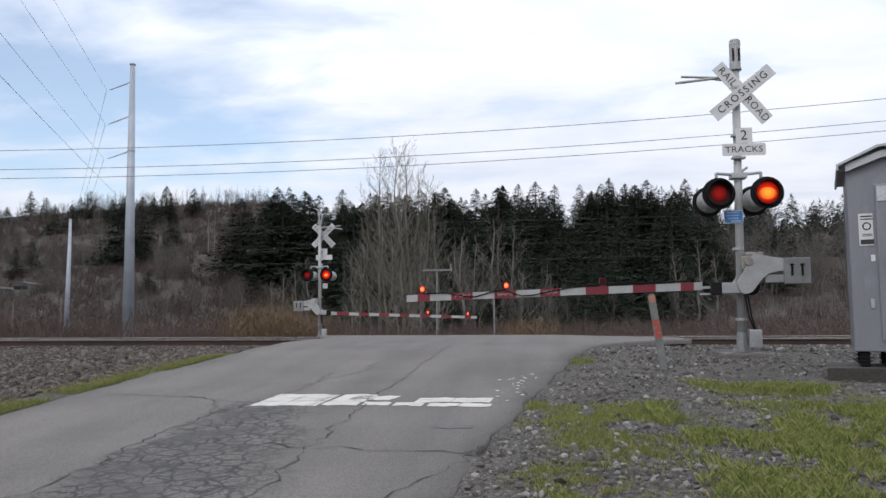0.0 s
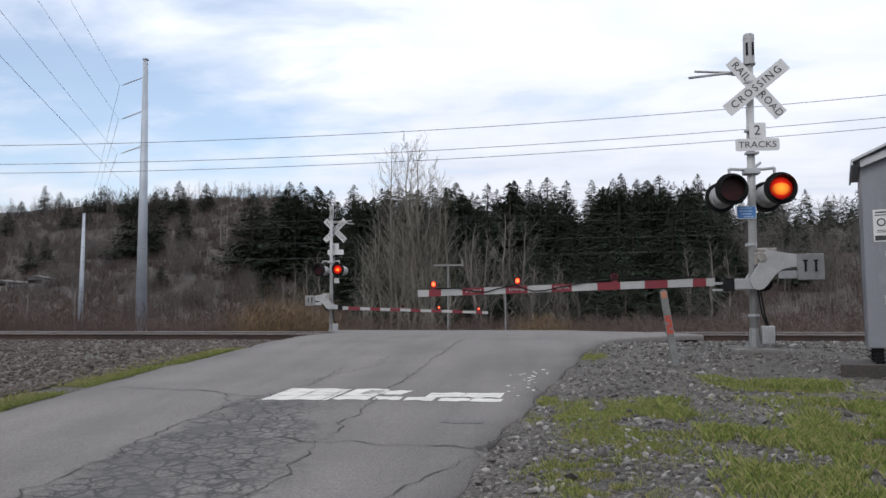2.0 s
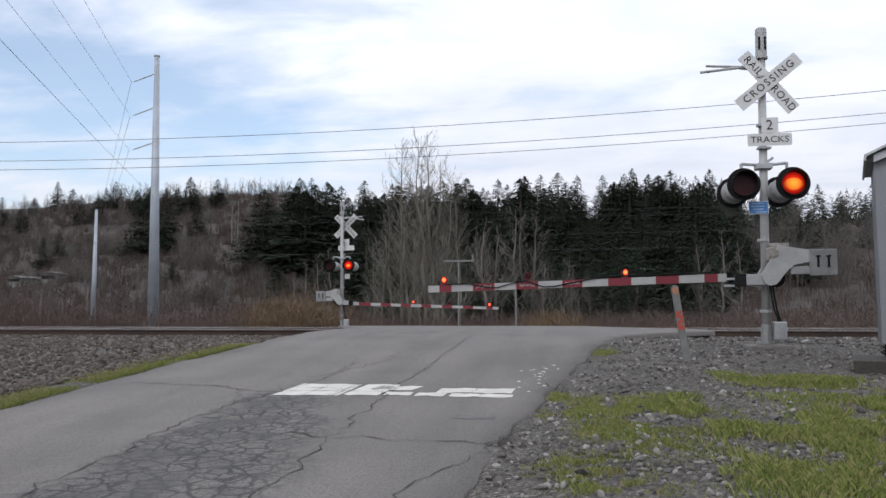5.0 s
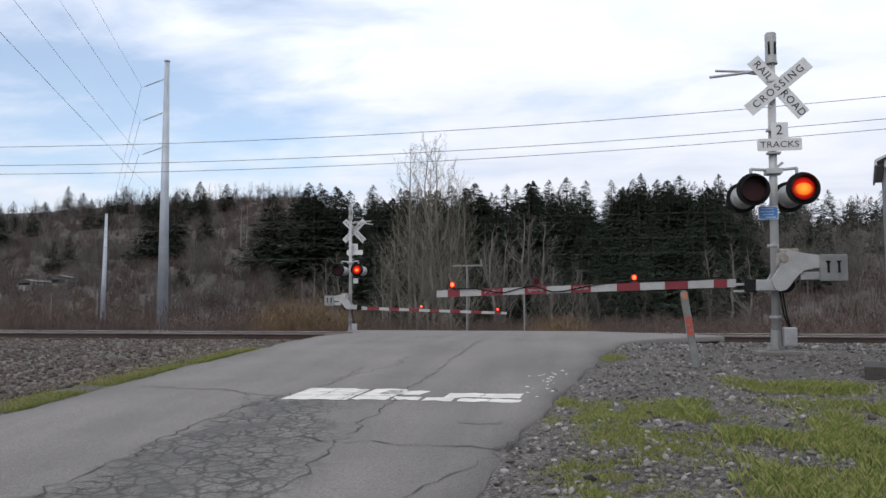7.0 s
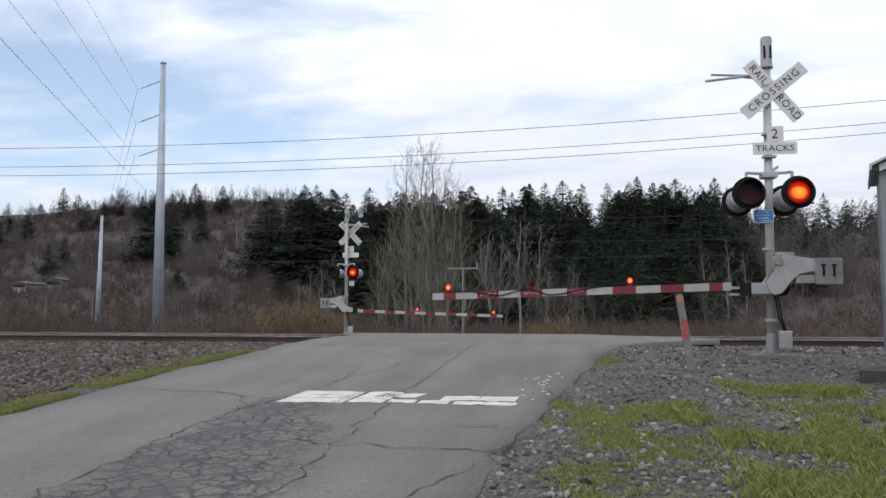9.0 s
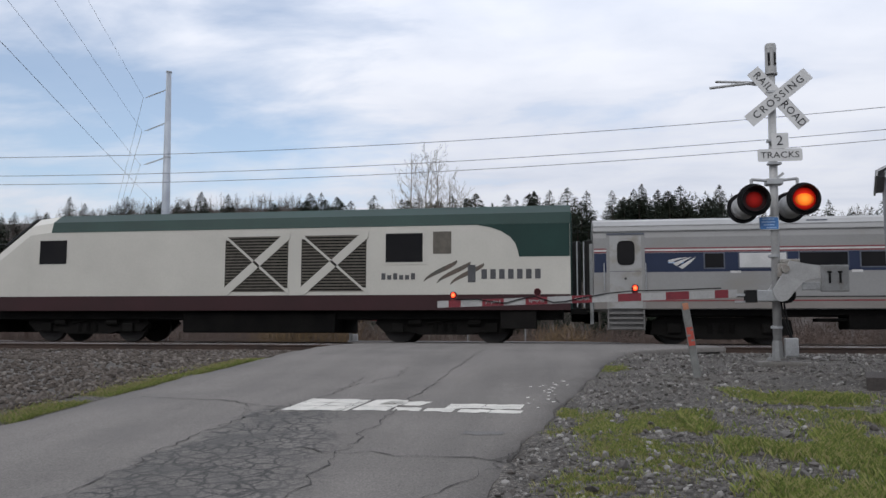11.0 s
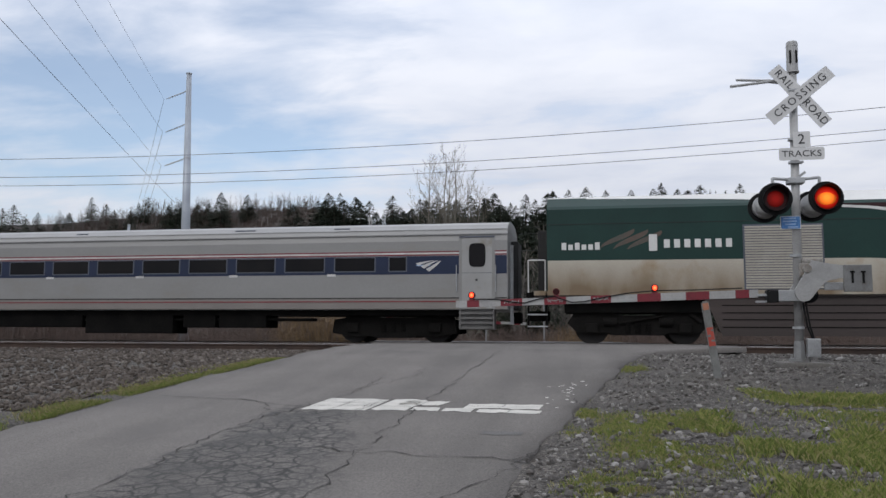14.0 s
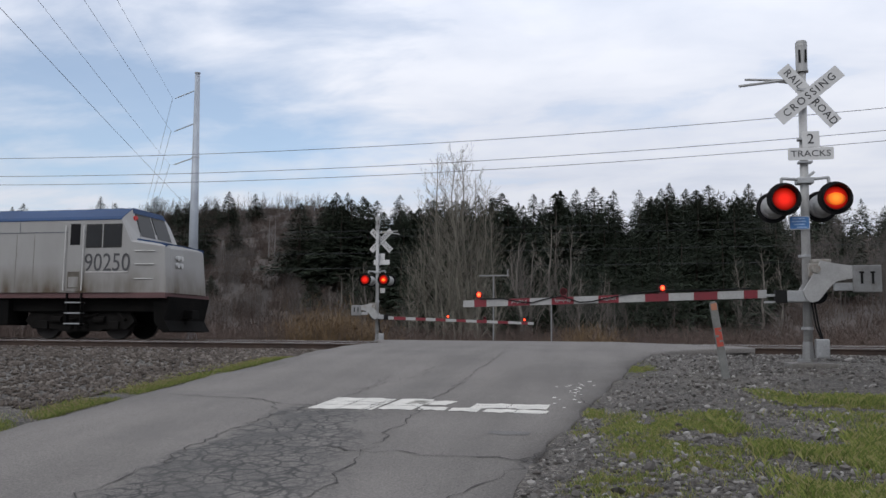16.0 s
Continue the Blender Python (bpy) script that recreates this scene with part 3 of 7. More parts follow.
def build_signal(at, lean, side, near, label):
    """side +1: the gate arm reaches to -x, the counterweight to +x; -1 mirrored. Mast at the origin, base at z = 0."""
    s = empty("crossing_signal", at, label, "crossing signal", "crossing signals")
    k = lambda z: (math.tan(radians(lean)) * z, 0, z)
    b = nb()
    tube(b, k(0.1), k(4.62), 0.066, 0.060, 20)
    shade_flat(part("mast", b, "silver_paint", s, "silver-painted steel mast"))
    b = nb()
    tube(b, k(4.50), k(4.98), 0.086, 0.086, 20)
    tube(b, k(4.50), k(4.53), 0.098, 0.098, 20)
    tube(b, k(4.92), k(5.0), 0.09, 0.075, 20)
    top = part("bell", b, "silver_paint", s, "slotted grey cylindrical bell")
    for a in (-0.045, 0.045):
        c = k(4.74)
        part("slot", box(nb(), c[0] + a - 0.013, c[0] + a + 0.013, -0.092, -0.06, 4.64, 4.84), "black", top)
    b = nb()
    box(b, -0.30, 0.34, -0.3, 0.3, -0.12, 0.005, 0.03)
    part("foundation", b, "concrete", s, "worn concrete footing")
    b = nb()
    tube(b, (0, 0, 0.02), (0, 0, 0.06), 0.16, 0.16, 8)
    tube(b, (0, 0, 0.06), (0, 0, 0.32), 0.088, 0.072, 8)
    for a in range(4):
        x, y = 0.13 * math.cos(a * 1.571 + 0.785), 0.13 * math.sin(a * 1.571 + 0.785)
        tube(b, (x, y, 0.02), (x, y, 0.12), 0.014, seg=6)
    part("base_casting", b, "dull_steel", s, "bolted cast base")
    part("junction_box", box(nb(), 0.09, 0.28, -0.13, 0.02, 0.08, 0.36, 0.02), "galv", s, "grey junction box")
    for dx in (0.06, 0.10):
        curve_ob("cable_conduit", [(dx, -0.06, 0.95), (dx + 0.01, -0.08, 0.8), (dx + 0.045, -0.08, 0.55), (0.15 + dx / 2, -0.06, 0.36)], 0.014, "black", s)
    # signs
    by = -0.12 if near else 0.12
    ox = 0.075 if near else 0.14
    crossbuck(s, k(4.05)[0] + ox - (0.0 if near else 0.02), 4.10 if near else 4.05, by, -6.0 if near else 0.0)
    two = plate("track_count_plate", k(3.4)[0] + ox - 0.12, k(3.4)[0] + ox + 0.13, 3.285, 3.53, by, 0.006, "white_sign", s)
    trk = plate("track_count_plate", k(3.2)[0] + ox - 0.33, k(3.2)[0] + ox + 0.33, 3.085, 3.28, by, 0.006, "white_sign", s, 0.03)
    if near:
        text_part("lettering", "2", 0.22, "letter", Matrix.Translation((k(3.4)[0] + ox, by - 0.005, 3.405)) @ FRONT, two, 0.0015)
        text_part("lettering", "TRACKS", 0.14, "letter", Matrix.Translation((k(3.2)[0] + ox, by - 0.005, 3.18)) @ FRONT, trk, 0.0015, 1.12)
    for z in (3.06, 3.42, 4.0, 4.2):
        c = k(z)
        part("sign_clamp", box(nb(), c[0] - 0.10, c[0] + 0.10, min(0, by), max(0.0, by), z - 0.015, z + 0.015), "galv", s)
    # upper bracket arms
    sx = -side
    c = k(4.33)
    b = nb()
    tube(b, (c[0], 0, 4.37), (c[0] + sx * 0.86, -0.1, 4.40), 0.02, seg=8)
    tube(b, (c[0] + sx * 0.30, -0.05, 4.37), (c[0] + sx * 0.98, -0.3, 4.24), 0.022, seg=8)
    tube(b, (c[0], 0, 4.31), (c[0] + sx * 0.38, -0.06, 4.355), 0.016, seg=6)
    part("bracket_arm", b, "silver_paint", s, "thin steel bracket arms")
    # flashing lights on a cross arm
    zl = 2.49
    c = k(zl)[0]
    b = nb()
    for q in (-1, 1):
        tube(b, (c, -0.05, zl + 0.30), (c + q * 0.34, -0.05, zl + 0.33), 0.024, seg=10)
        tube(b, (c + q * 0.34, -0.05, zl + 0.335), (c + q * 0.34, -0.05, zl + 0.24), 0.024, seg=10)
    box(b, c - 0.12, c + 0.12, -0.12, 0.09, zl + 0.24, zl + 0.33, 0.01)
    tube(b, (c + 0.02, -0.05, zl + 0.33), (c + 0.14, -0.05, zl + 0.42), 0.02, seg=6)
    part("cross_arm", b, "galv", s, "grey pipe cross arm")
    xs = (-0.36, 0.36) if near else (-0.40, 0.36)
    for q, x in enumerate(xs):
        lamp_unit(s, c + x, -0.28 if near else -0.34, zl - 0.03, -1, q == 1, (0.0, 1.0)[q] if near else (0.0, 0.55)[q])
        lamp_unit(s, c + x, 0.55, zl - 0.03, 1, None, 0)
    # notice
    if near:
        p = plate("notice", k(2.1)[0] - 0.25, k(2.1)[0] + 0.045, 2.02, 2.225, -0.085, 0.006, "white_sign", s, 0.02, "small blue notice with white border")
        plate("notice_field", k(2.1)[0] - 0.24, k(2.1)[0] + 0.035, 2.03, 2.215, -0.090, 0.004, "blue_sign", p, 0.015)
        for r, (a, w) in enumerate(((0.03, 0.18), (0.02, 0.2), (0.05, 0.16), (0.09, 0.15))):
            x = k(2.1)[0] - 0.235 + a
            part("text_bar", box(nb(), x, x + w, -0.0945, -0.092, 2.19 - r * 0.045 - 0.012, 2.19 - r * 0.045 + 0.008), "pale_blue", p)
    else:
        plate("notice", 0.06, 0.27, 1.95, 2.15, 0.1, 0.006, "white_sign", s, 0.01)
    return s


def shade_flat(ob):
    for p in ob.data.polygons:
        p.use_smooth = len(p.vertices) == 4
    return ob


def build_gate(at, side, near, label):
    """The gate machine and its arm. Drawn for side +1 (arm to -x), mirrored in x for -1."""
    g = empty("crossing_gate", at, label, "crossing gate", "crossing gates")
    X = lambda x: side * x
    def mx(b):
        if side < 0:
            bmesh.ops.scale(b, vec=(-1, 1, 1), verts=b.verts)
            bmesh.ops.reverse_faces(b, faces=b.faces)
        return b
    # the curved arm support, cut from thick plate
    prof = [(-0.09, 1.08), (-0.065, 0.98), (-0.03, 0.925), (0.03, 0.905), (0.11, 0.925), (0.17, 0.985), (0.23, 1.07), (0.30, 1.15), (0.37, 1.21), (0.46, 1.245), (0.60, 1.26), (0.60, 1.45), (0.45, 1.47), (0.30, 1.50), (0.17, 1.53), (0.09, 1.38)]
    b = prism(nb(), prof, "y", -0.24, -0.20)
    prism(b, prof, "y", 0.10, 0.14)
    part("arm_support", mx(b), "silver_paint", g, "bent silver support arm")
    b = box(nb(), 0.02, 0.34, -0.19, 0.09, 1.28, 1.50, 0.03)
    tube(b, (0.1, -0.19, 1.40), (0.1, -0.26, 1.40), 0.06, seg=14)
    box(b, 0.06, 0.34, -0.16, 0.06, 1.50, 1.56, 0.02)
    part("gate_machine", mx(b), "old_paint", g, "flaking grey gate machine housing")
    b = tube(nb(), (0.16, -0.05, 1.02), (0.16, 0.04, 1.02), 0.13, seg=18)
    part("hub", mx(b), "black", g)
    b = box(nb(), 0.60, 0.995, -0.26, -0.21, 1.055, 1.455, 0.012)
    cw = part("counterweight", mx(b), "dull_steel", g, "grey steel counterweight plate")
    for x in (0.72, 0.87):
        b = box(nb(), x - 0.016, x + 0.016, -0.268, -0.255, 1.18, 1.36)
        box(b, x - 0.034, x + 0.034, -0.268, -0.255, 1.335, 1.36)
        part("slot", mx(b), "black", cw)
    part("weight_bar", mx(box(nb(), 0.34, 0.64, -0.205, -0.17, 1.08, 1.2, 0.01)), "galv", g)
    b = box(nb(), -0.31, -0.02, -0.2, 0.05, 0.915, 1.085, 0.012)
    part("arm_socket", mx(b), "galv", g, "grey steel arm socket")
    b = box(nb(), -0.47, -0.30, -0.19, -0.01, 0.90, 1.09, 0.008)
    part("clamp", mx(b), "black", g)
    b = box(nb(), -0.60, -0.33, -0.13, -0.05, 1.0, 1.035)
    box(b, -0.62, -0.42, -0.12, -0.06, 0.90, 0.93)
    part("adapter", mx(b), "galv", g)
    for z in (1.62, 0.52):
        part("clamp_band", mx(tube(nb(), (0, 0, z - 0.02), (0, 0, z + 0.02), 0.088, seg=16)), "galv", g)
    if near:
        px = (714, 735, 758, 798, 838, 878, 918, 962, 998, 1044, 1085, 1128, 1168, 1212, 1235, 1250)
        s = [(1250 - p) / 536 for p in px]
        reds = [(s[14], s[13]), (s[12], s[11]), (s[10], s[9]), (s[8], s[7]), (s[6], s[5]), (s[4], s[3]), (s[2], s[1])]
        arm = gate_arm(g, -0.585, 1.04, -5.265, 0.885, -0.40 + 0.31, reds, ((0.327, True), (0.653, False), (0.944, "on")), 0.122, 0.108)
        for a, b_ in (reds[3], reds[4], reds[5]):
            graffiti(arm, -0.585, 1.04, -5.265, 0.885, -0.09 - 0.0265, a, b_)
        pts = [(-0.585 - 4.68 * s_, -0.125, 1.04 - 0.155 * s_ + dz) for s_, dz in ((0.05, 0.09), (0.2, 0.088), (0.33, 0.10), (0.42, 0.075), (0.5, 0.02), (0.56, -0.03), (0.6, -0.035), (0.64, 0.03), (0.66, 0.075), (0.72, 0.03), (0.76, -0.02), (0.8, 0.0), (0.86, 0.06), (0.94, 0.07))]
        curve_ob("cable", pts, 0.009, "black", arm)
    else:
        reds = [((p - 585) / 258, (q - 585) / 258) for p, q in ((595, 617), (635, 653), (671, 689), (708, 725), (744, 762), (781, 799), (822, 833))]
        gate_arm(g, 0.55, 0.96, 6.19, 0.77, -0.35, reds, ((0.42, True), (0.67, False), (0.94, "on")), 0.12, 0.095)
    return g


def graffiti(arm, x0, z0, x1, z1, y, a, b_):
    """Pale scribble of short strokes across a panel; nothing legible."""
    rng = random.Random(int(a * 1000))
    b = nb()
    n = 7
    for i in range(n):
        s = a + (b_ - a) * (0.14 + 0.72 * (i + 0.5) / n)
        x, z = x0 + (x1 - x0) * s, z0 + (z1 - z0) * s
        w = 0.018
        for _ in range(2):
            p = (x + rng.uniform(-w, w), y, z + rng.uniform(-0.03, 0.0))
            q = (x + rng.uniform(-w, w), y, z + rng.uniform(0.005, 0.035))
            tube(b, p, q, 0.0045, seg=4)
        tube(b, (x - w, y, z + rng.uniform(-0.02, 0.03)), (x + w, y, z + rng.uniform(-0.02, 0.03)), 0.004, seg=4)
    part("scribble", b, "arm_white", arm, "pale paint scribble")


M["lamp_red"] = mat("lamp_red", (1.0, 0.024, 0.012), (1.0, 0.024, 0.012), 8, 0.3, fine=0, emit=0.95)
M["lamp_hot"] = mat("lamp_hot", (1.0, 0.20, 0.02), (1.0, 0.20, 0.02), 8, 0.3, fine=0, emit=2.4)
M["lamp_arm"] = mat("lamp_arm", (1.0, 0.06, 0.02), (1.0, 0.06, 0.02), 8, 0.3, fine=0, emit=3.0)


def glow(m, inner, outer, rim):
    """The light falls off from the middle of the lens to its rim."""
    n, l = m.node_tree.nodes, m.node_tree.links
    co, sep, comb, ln, mr = n.new("ShaderNodeTexCoord"), n.new("ShaderNodeSeparateXYZ"), n.new("ShaderNodeCombineXYZ"), n.new("ShaderNodeVectorMath"), n.new("ShaderNodeMapRange")
    l.new(co.outputs["Object"], sep.inputs[0])
    l.new(sep.outputs[0], comb.inputs[0])
    l.new(sep.outputs[2], comb.inputs[2])
    ln.operation = "LENGTH"
    l.new(comb.outputs[0], ln.inputs[0])
    mr.inputs[1].default_value, mr.inputs[2].default_value, mr.inputs[3].default_value, mr.inputs[4].default_value = 0.25 * rim, rim, inner, outer
    l.new(ln.outputs["Value"], mr.inputs[0])
    b = n["Principled BSDF"]
    l.new(mr.outputs[0], b.inputs["Emission Strength"])
    for k in list(b.inputs["Base Color"].links):
        l.remove(k)
    b.inputs["Base Color"].default_value, b.inputs["Specular IOR Level"].default_value = (0.03, 0.002, 0.002, 1), 0.1


glow(M["lamp_red"], 1.25, 0.18, 0.165)
M["lamp_faint"] = mat("lamp_faint", (0.42, 0.012, 0.008), (0.42, 0.012, 0.008), 8, 0.35, fine=0, emit=0.5)
glow(M["lamp_faint"], 0.55, 0.06, 0.14)
glow(M["lamp_arm"], 9.0, 1.0, 0.042)
glow(M["lamp_hot"], 2.2, 0.45, 0.125)
M["dull_steel"] = mat("dull_steel", (0.22, 0.225, 0.225), (0.16, 0.16, 0.16), 4, 0.6, 0.2, 0.1, 50, 0.15, dirt=(0.13, 0.115, 0.1), dirt_at=0.62, dirt_scale=3)
M["pale_blue"] = mat("pale_blue", (0.30, 0.45, 0.68), None, 8, 0.5)
M["old_paint"] = mat("old_paint", (0.30, 0.29, 0.27), (0.15, 0.135, 0.115), 6, 0.7, 0, 0.4, 40, 0.25, dirt=(0.16, 0.12, 0.09), dirt_scale=5, dirt_at=0.58)

NEAR_AT, FAR_AT = pose(3.045, 13.1, -0.115), pose(-8.72, 30.9, -0.10)
build_signal(NEAR_AT, 0.8, 1, True, "silver railroad crossing signal mast with crossbuck and red flashing lights")
build_gate(NEAR_AT, 1, True, "lowered crossing gate with red and white striped arm")
build_signal(FAR_AT, -0.6, -1, False, "silver crossing signal with red lights beyond the tracks")
build_gate(FAR_AT, -1, False, "lowered red and white crossing gate beyond the tracks")


# ---- signal cabinet, marker post ----
def build_cabinet():
    """Front faces -y. Origin: the front corner nearest the mast, at the ground."""
    c = empty("signal_cabinet", pose(3.81, 10.62, -0.31, 0, 0, -18), "large grey sheet-metal signal cabinet on short legs, door closed", "signal cabinet")
    w, d, z0, z1 = 1.75, 1.3, 0.29, 2.58
    body = part("body", box(nb(), 0, w, 0, d, z0, z1, 0.012), "cabinet", c)
    roof = [(-0.085, z1 - 0.02), (-0.085, z1 + 0.03), (0.36, z1 + 0.225), (w / 2, z1 + 0.27), (w - 0.36, z1 + 0.225), (w + 0.085, z1 + 0.03), (w + 0.085, z1 - 0.02), (w / 2, z1 - 0.02)]
    skin = [(-0.105, z1 - 0.03), (-0.105, z1 + 0.04), (0.355, z1 + 0.25), (w / 2, z1 + 0.30), (w - 0.355, z1 + 0.25), (w + 0.105, z1 + 0.04), (w + 0.105, z1 - 0.03), (w + 0.08, z1 - 0.03), (w + 0.08, z1 + 0.02), (w - 0.36, z1 + 0.22), (w / 2, z1 + 0.27), (0.36, z1 + 0.22), (-0.08, z1 + 0.02), (-0.08, z1 - 0.03)]
    r = part("roof", prism(nb(), skin, "y", -0.16, d + 0.16), "cabinet_pale", c, "pale folded sheet-metal roof")
    part("gable", prism(nb(), roof, "y", 0.0, d), "cabinet", r)
    b = nb()
    for (xa, za), (xb, zb) in (((-0.0, z1 - 0.05), (0.40, z1 + 0.10)), ((0.40, z1 + 0.10), (w / 2, z1 + 0.13)), ((w / 2, z1 + 0.13), (w - 0.40, z1 + 0.10)), ((w - 0.40, z1 + 0.10), (w, z1 - 0.05))):
        prism(b, [(xa, za), (xb, zb), (xb, zb + 0.09), (xa, za + 0.09)], "y", -0.10, 0.0)
    part("rain_hood", b, "cabinet_pale", r)
    door = part("door", box(nb(), 0.31, 1.44, -0.03, -0.002, 0.42, 2.36, 0.01), "cabinet", c, "grey steel door")
    part("vent_plate", box(nb(), 0.33, 1.42, -0.042, -0.031, 2.14, 2.33, 0.006), "cabinet_pale", door)
    part("vent", box(nb(), 0.50, 0.60, -0.046, -0.040, 2.19, 2.28), "black", door)
    for i in range(9):
        part("louvre", box(nb(), 0.66, 1.1, -0.045, -0.03, 0.55 + i * 0.06, 0.58 + i * 0.06), "cabinet_pale", door)
    b = box(nb(), 0.40, 0.47, -0.08, -0.03, 1.20, 1.44, 0.012)
    tube(b, (0.435, -0.085, 1.27), (0.435, -0.085, 1.38), 0.02, seg=8)
    part("handle", b, "black", door, "black lever handle with padlock")
    part("padlock", box(nb(), 0.425, 0.46, -0.10, -0.08, 1.24, 1.31, 0.006), "steel", door)
    part("card", box(nb(), 0.48, 0.58, -0.034, -0.031, 1.36, 1.46), "white_sign", door, "small white card")
    n = plate("notice", 0.115, 0.275, 1.60, 2.0, -0.008, 0.006, "white_sign", c, 0.008, "white warning notice with black bars")
    for z, h, a, b_ in ((1.965, 0.018, 0.14, 0.27), (1.93, 0.012, 0.135, 0.275), (1.74, 0.008, 0.15, 0.26), (1.72, 0.008, 0.15, 0.26), (1.645, 0.06, 0.13, 0.28)):
        part("text_bar", box(nb(), a, b_, -0.0135, -0.0115, z - h / 2, z + h / 2), "letter", n)
    ring = nb()
    bmesh.ops.create_cone(ring, cap_ends=True, segments=24, radius1=0.05, radius2=0.05, depth=0.002, matrix=Matrix.Translation((0.205, -0.0125, 1.84)) @ Matrix.Rotation(radians(90), 4, "X"))
    part("symbol", ring, "letter", n)
    b = nb()
    bmesh.ops.create_cone(b, cap_ends=True, segments=24, radius1=0.034, radius2=0.034, depth=0.002, matrix=Matrix.Translation((0.205, -0.0142, 1.84)) @ Matrix.Rotation(radians(90), 4, "X"))
    part("symbol", b, "white_sign", n)
    # unreadable stencilled lines on the door
    for z, a, b_, h in ((2.03, 0.45, 0.72, 0.045), (1.95, 0.42, 0.8, 0.045), (1.87, 0.47, 0.76, 0.045), (1.74, 0.42, 1.0, 0.06), (1.50, 0.42, 0.95, 0.06)):
        x = a
        rng = random.Random(int(z * 100))
        while x < b_:
            u = rng.uniform(0.02, 0.045)
            part("text_bar", box(nb(), x, x + u, -0.0335, -0.0305, z - h / 2, z + h / 2), "stencil", door)
            x += u + rng.choice((0.012, 0.014, 0.04))
    part("latch", box(nb(), 0.205, 0.25, -0.02, 0.0, 0.82, 0.94, 0.006), "galv", c)
    part("keyhole_plate", box(nb(), 0.235, 0.285, -0.014, 0.0, 1.40, 1.48, 0.006), "white_sign", c)
    for x in (0.12, 0.40, 1.35, 1.63):
        for y in (0.1, d - 0.1):
            b = box(nb(), x - 0.05, x + 0.05, y - 0.05, y + 0.05, 0.1, 0.29)
            for i in range(4):
                tube(b, (x, y, 0.12 + i * 0.045), (x, y, 0.135 + i * 0.045), 0.075, seg=14)
            part("leg", b, "black", c, "black ribbed insulator leg")
    part("plinth", box(nb(), -0.32, w + 0.3, -0.25, d + 0.25, -0.16, 0.10, 0.015), "dark_wood", c, "dark timber plinth")
    return c


M["cabinet"] = mat("cabinet", (0.20, 0.208, 0.224), (0.15, 0.157, 0.17), 1.4, 0.45, 0.35, 0.05, 60, 0.06, dirt=(0.245, 0.256, 0.275), dirt_scale=1.6, dirt_at=0.6, stretch=(1, 1, 0.35))
M["cabinet_pale"] = mat("cabinet_pale", (0.40, 0.41, 0.42), (0.33, 0.34, 0.35), 2, 0.45, 0.3)
M["stencil"] = mat("stencil", (0.15, 0.16, 0.175), None, 6, 0.6)
build_cabinet()


def build_marker():
    m = empty("marker_post", pose(1.62, 11.4, -0.33, 0, -8.0, 0), "leaning grey plastic marker post with orange reflective bands", "marker post")
    b = prism(nb(), [(-0.042, -0.012), (0.042, -0.012), (0.052, 0.02), (0.042, 0.035), (0.0, 0.022), (-0.042, 0.035), (-0.052, 0.02)], "z", -0.1, 1.09)
    bmesh.ops.bevel(b, geom=[e for e in b.edges if abs(e.verts[0].co.z - e.verts[1].co.z) < 0.01 and e.verts[0].co.z > 1], offset=0.02, segments=2, affect="EDGES")
    part("post", b, "post_grey", m, "scuffed grey plastic post")
    part("band", box(nb(), -0.042, 0.041, -0.017, -0.0125, 0.48, 0.73), "orange", m, "torn orange reflective band")
    part("band", box(nb(), -0.038, 0.038, -0.017, -0.0125, 0.97, 1.06), "orange_pale", m, "faded orange cap band")
    for i, (x, z, s) in enumerate(((-0.03, 0.62, 0.03), (0.02, 0.55, 0.025), (0.03, 0.69, 0.02))):
        part("scuff", box(nb(), x - s, x + s, -0.0195, -0.0175, z - s * 0.5, z + s * 0.5), "post_grey", m)
    return m


M["orange_pale"] = mat("orange_pale", (0.36, 0.15, 0.085), None, 6, 0.6)
build_marker()

# ---- stop line, cracks and patches on the road ----
def on_road(x, y, lift):
    return (x, y, float(road_z(y)) + lift)


def flat_patch(name, outline, material, parent, lift, label=""):
    """A thin worn patch that follows the road: outline of (x, y), divided along y so that it lies on the slope."""
    b = nb()
    f = b.faces.new([b.verts.new((x, y, 0)) for x, y in outline])
    bmesh.ops.triangulate(b, faces=[f])
    for v in b.verts:
        v.co.z = float(road_z(v.co.y)) + lift
    bmesh.ops.recalc_face_normals(b, faces=b.faces)
    if b.faces[0].normal.z < 0:
        bmesh.ops.reverse_faces(b, faces=b.faces)
    return part(name, b, material, parent, label)


def ragged(x0, x1, y0, y1, skew, rng, amp=0.03, step=0.07):
    """A worn quadrilateral with nibbled edges; skew shifts the far edge in x."""
    pts = []
    n = max(2, int((x1 - x0) / step))
    for i in range(n + 1):
        pts.append((x0 + (x1 - x0) * i / n, y0 + rng.uniform(-amp, amp)))
    for i in range(n + 1):
        pts.append((x1 + skew + (x0 - x1) * i / n, y1 + rng.uniform(-amp, amp)))
    return pts


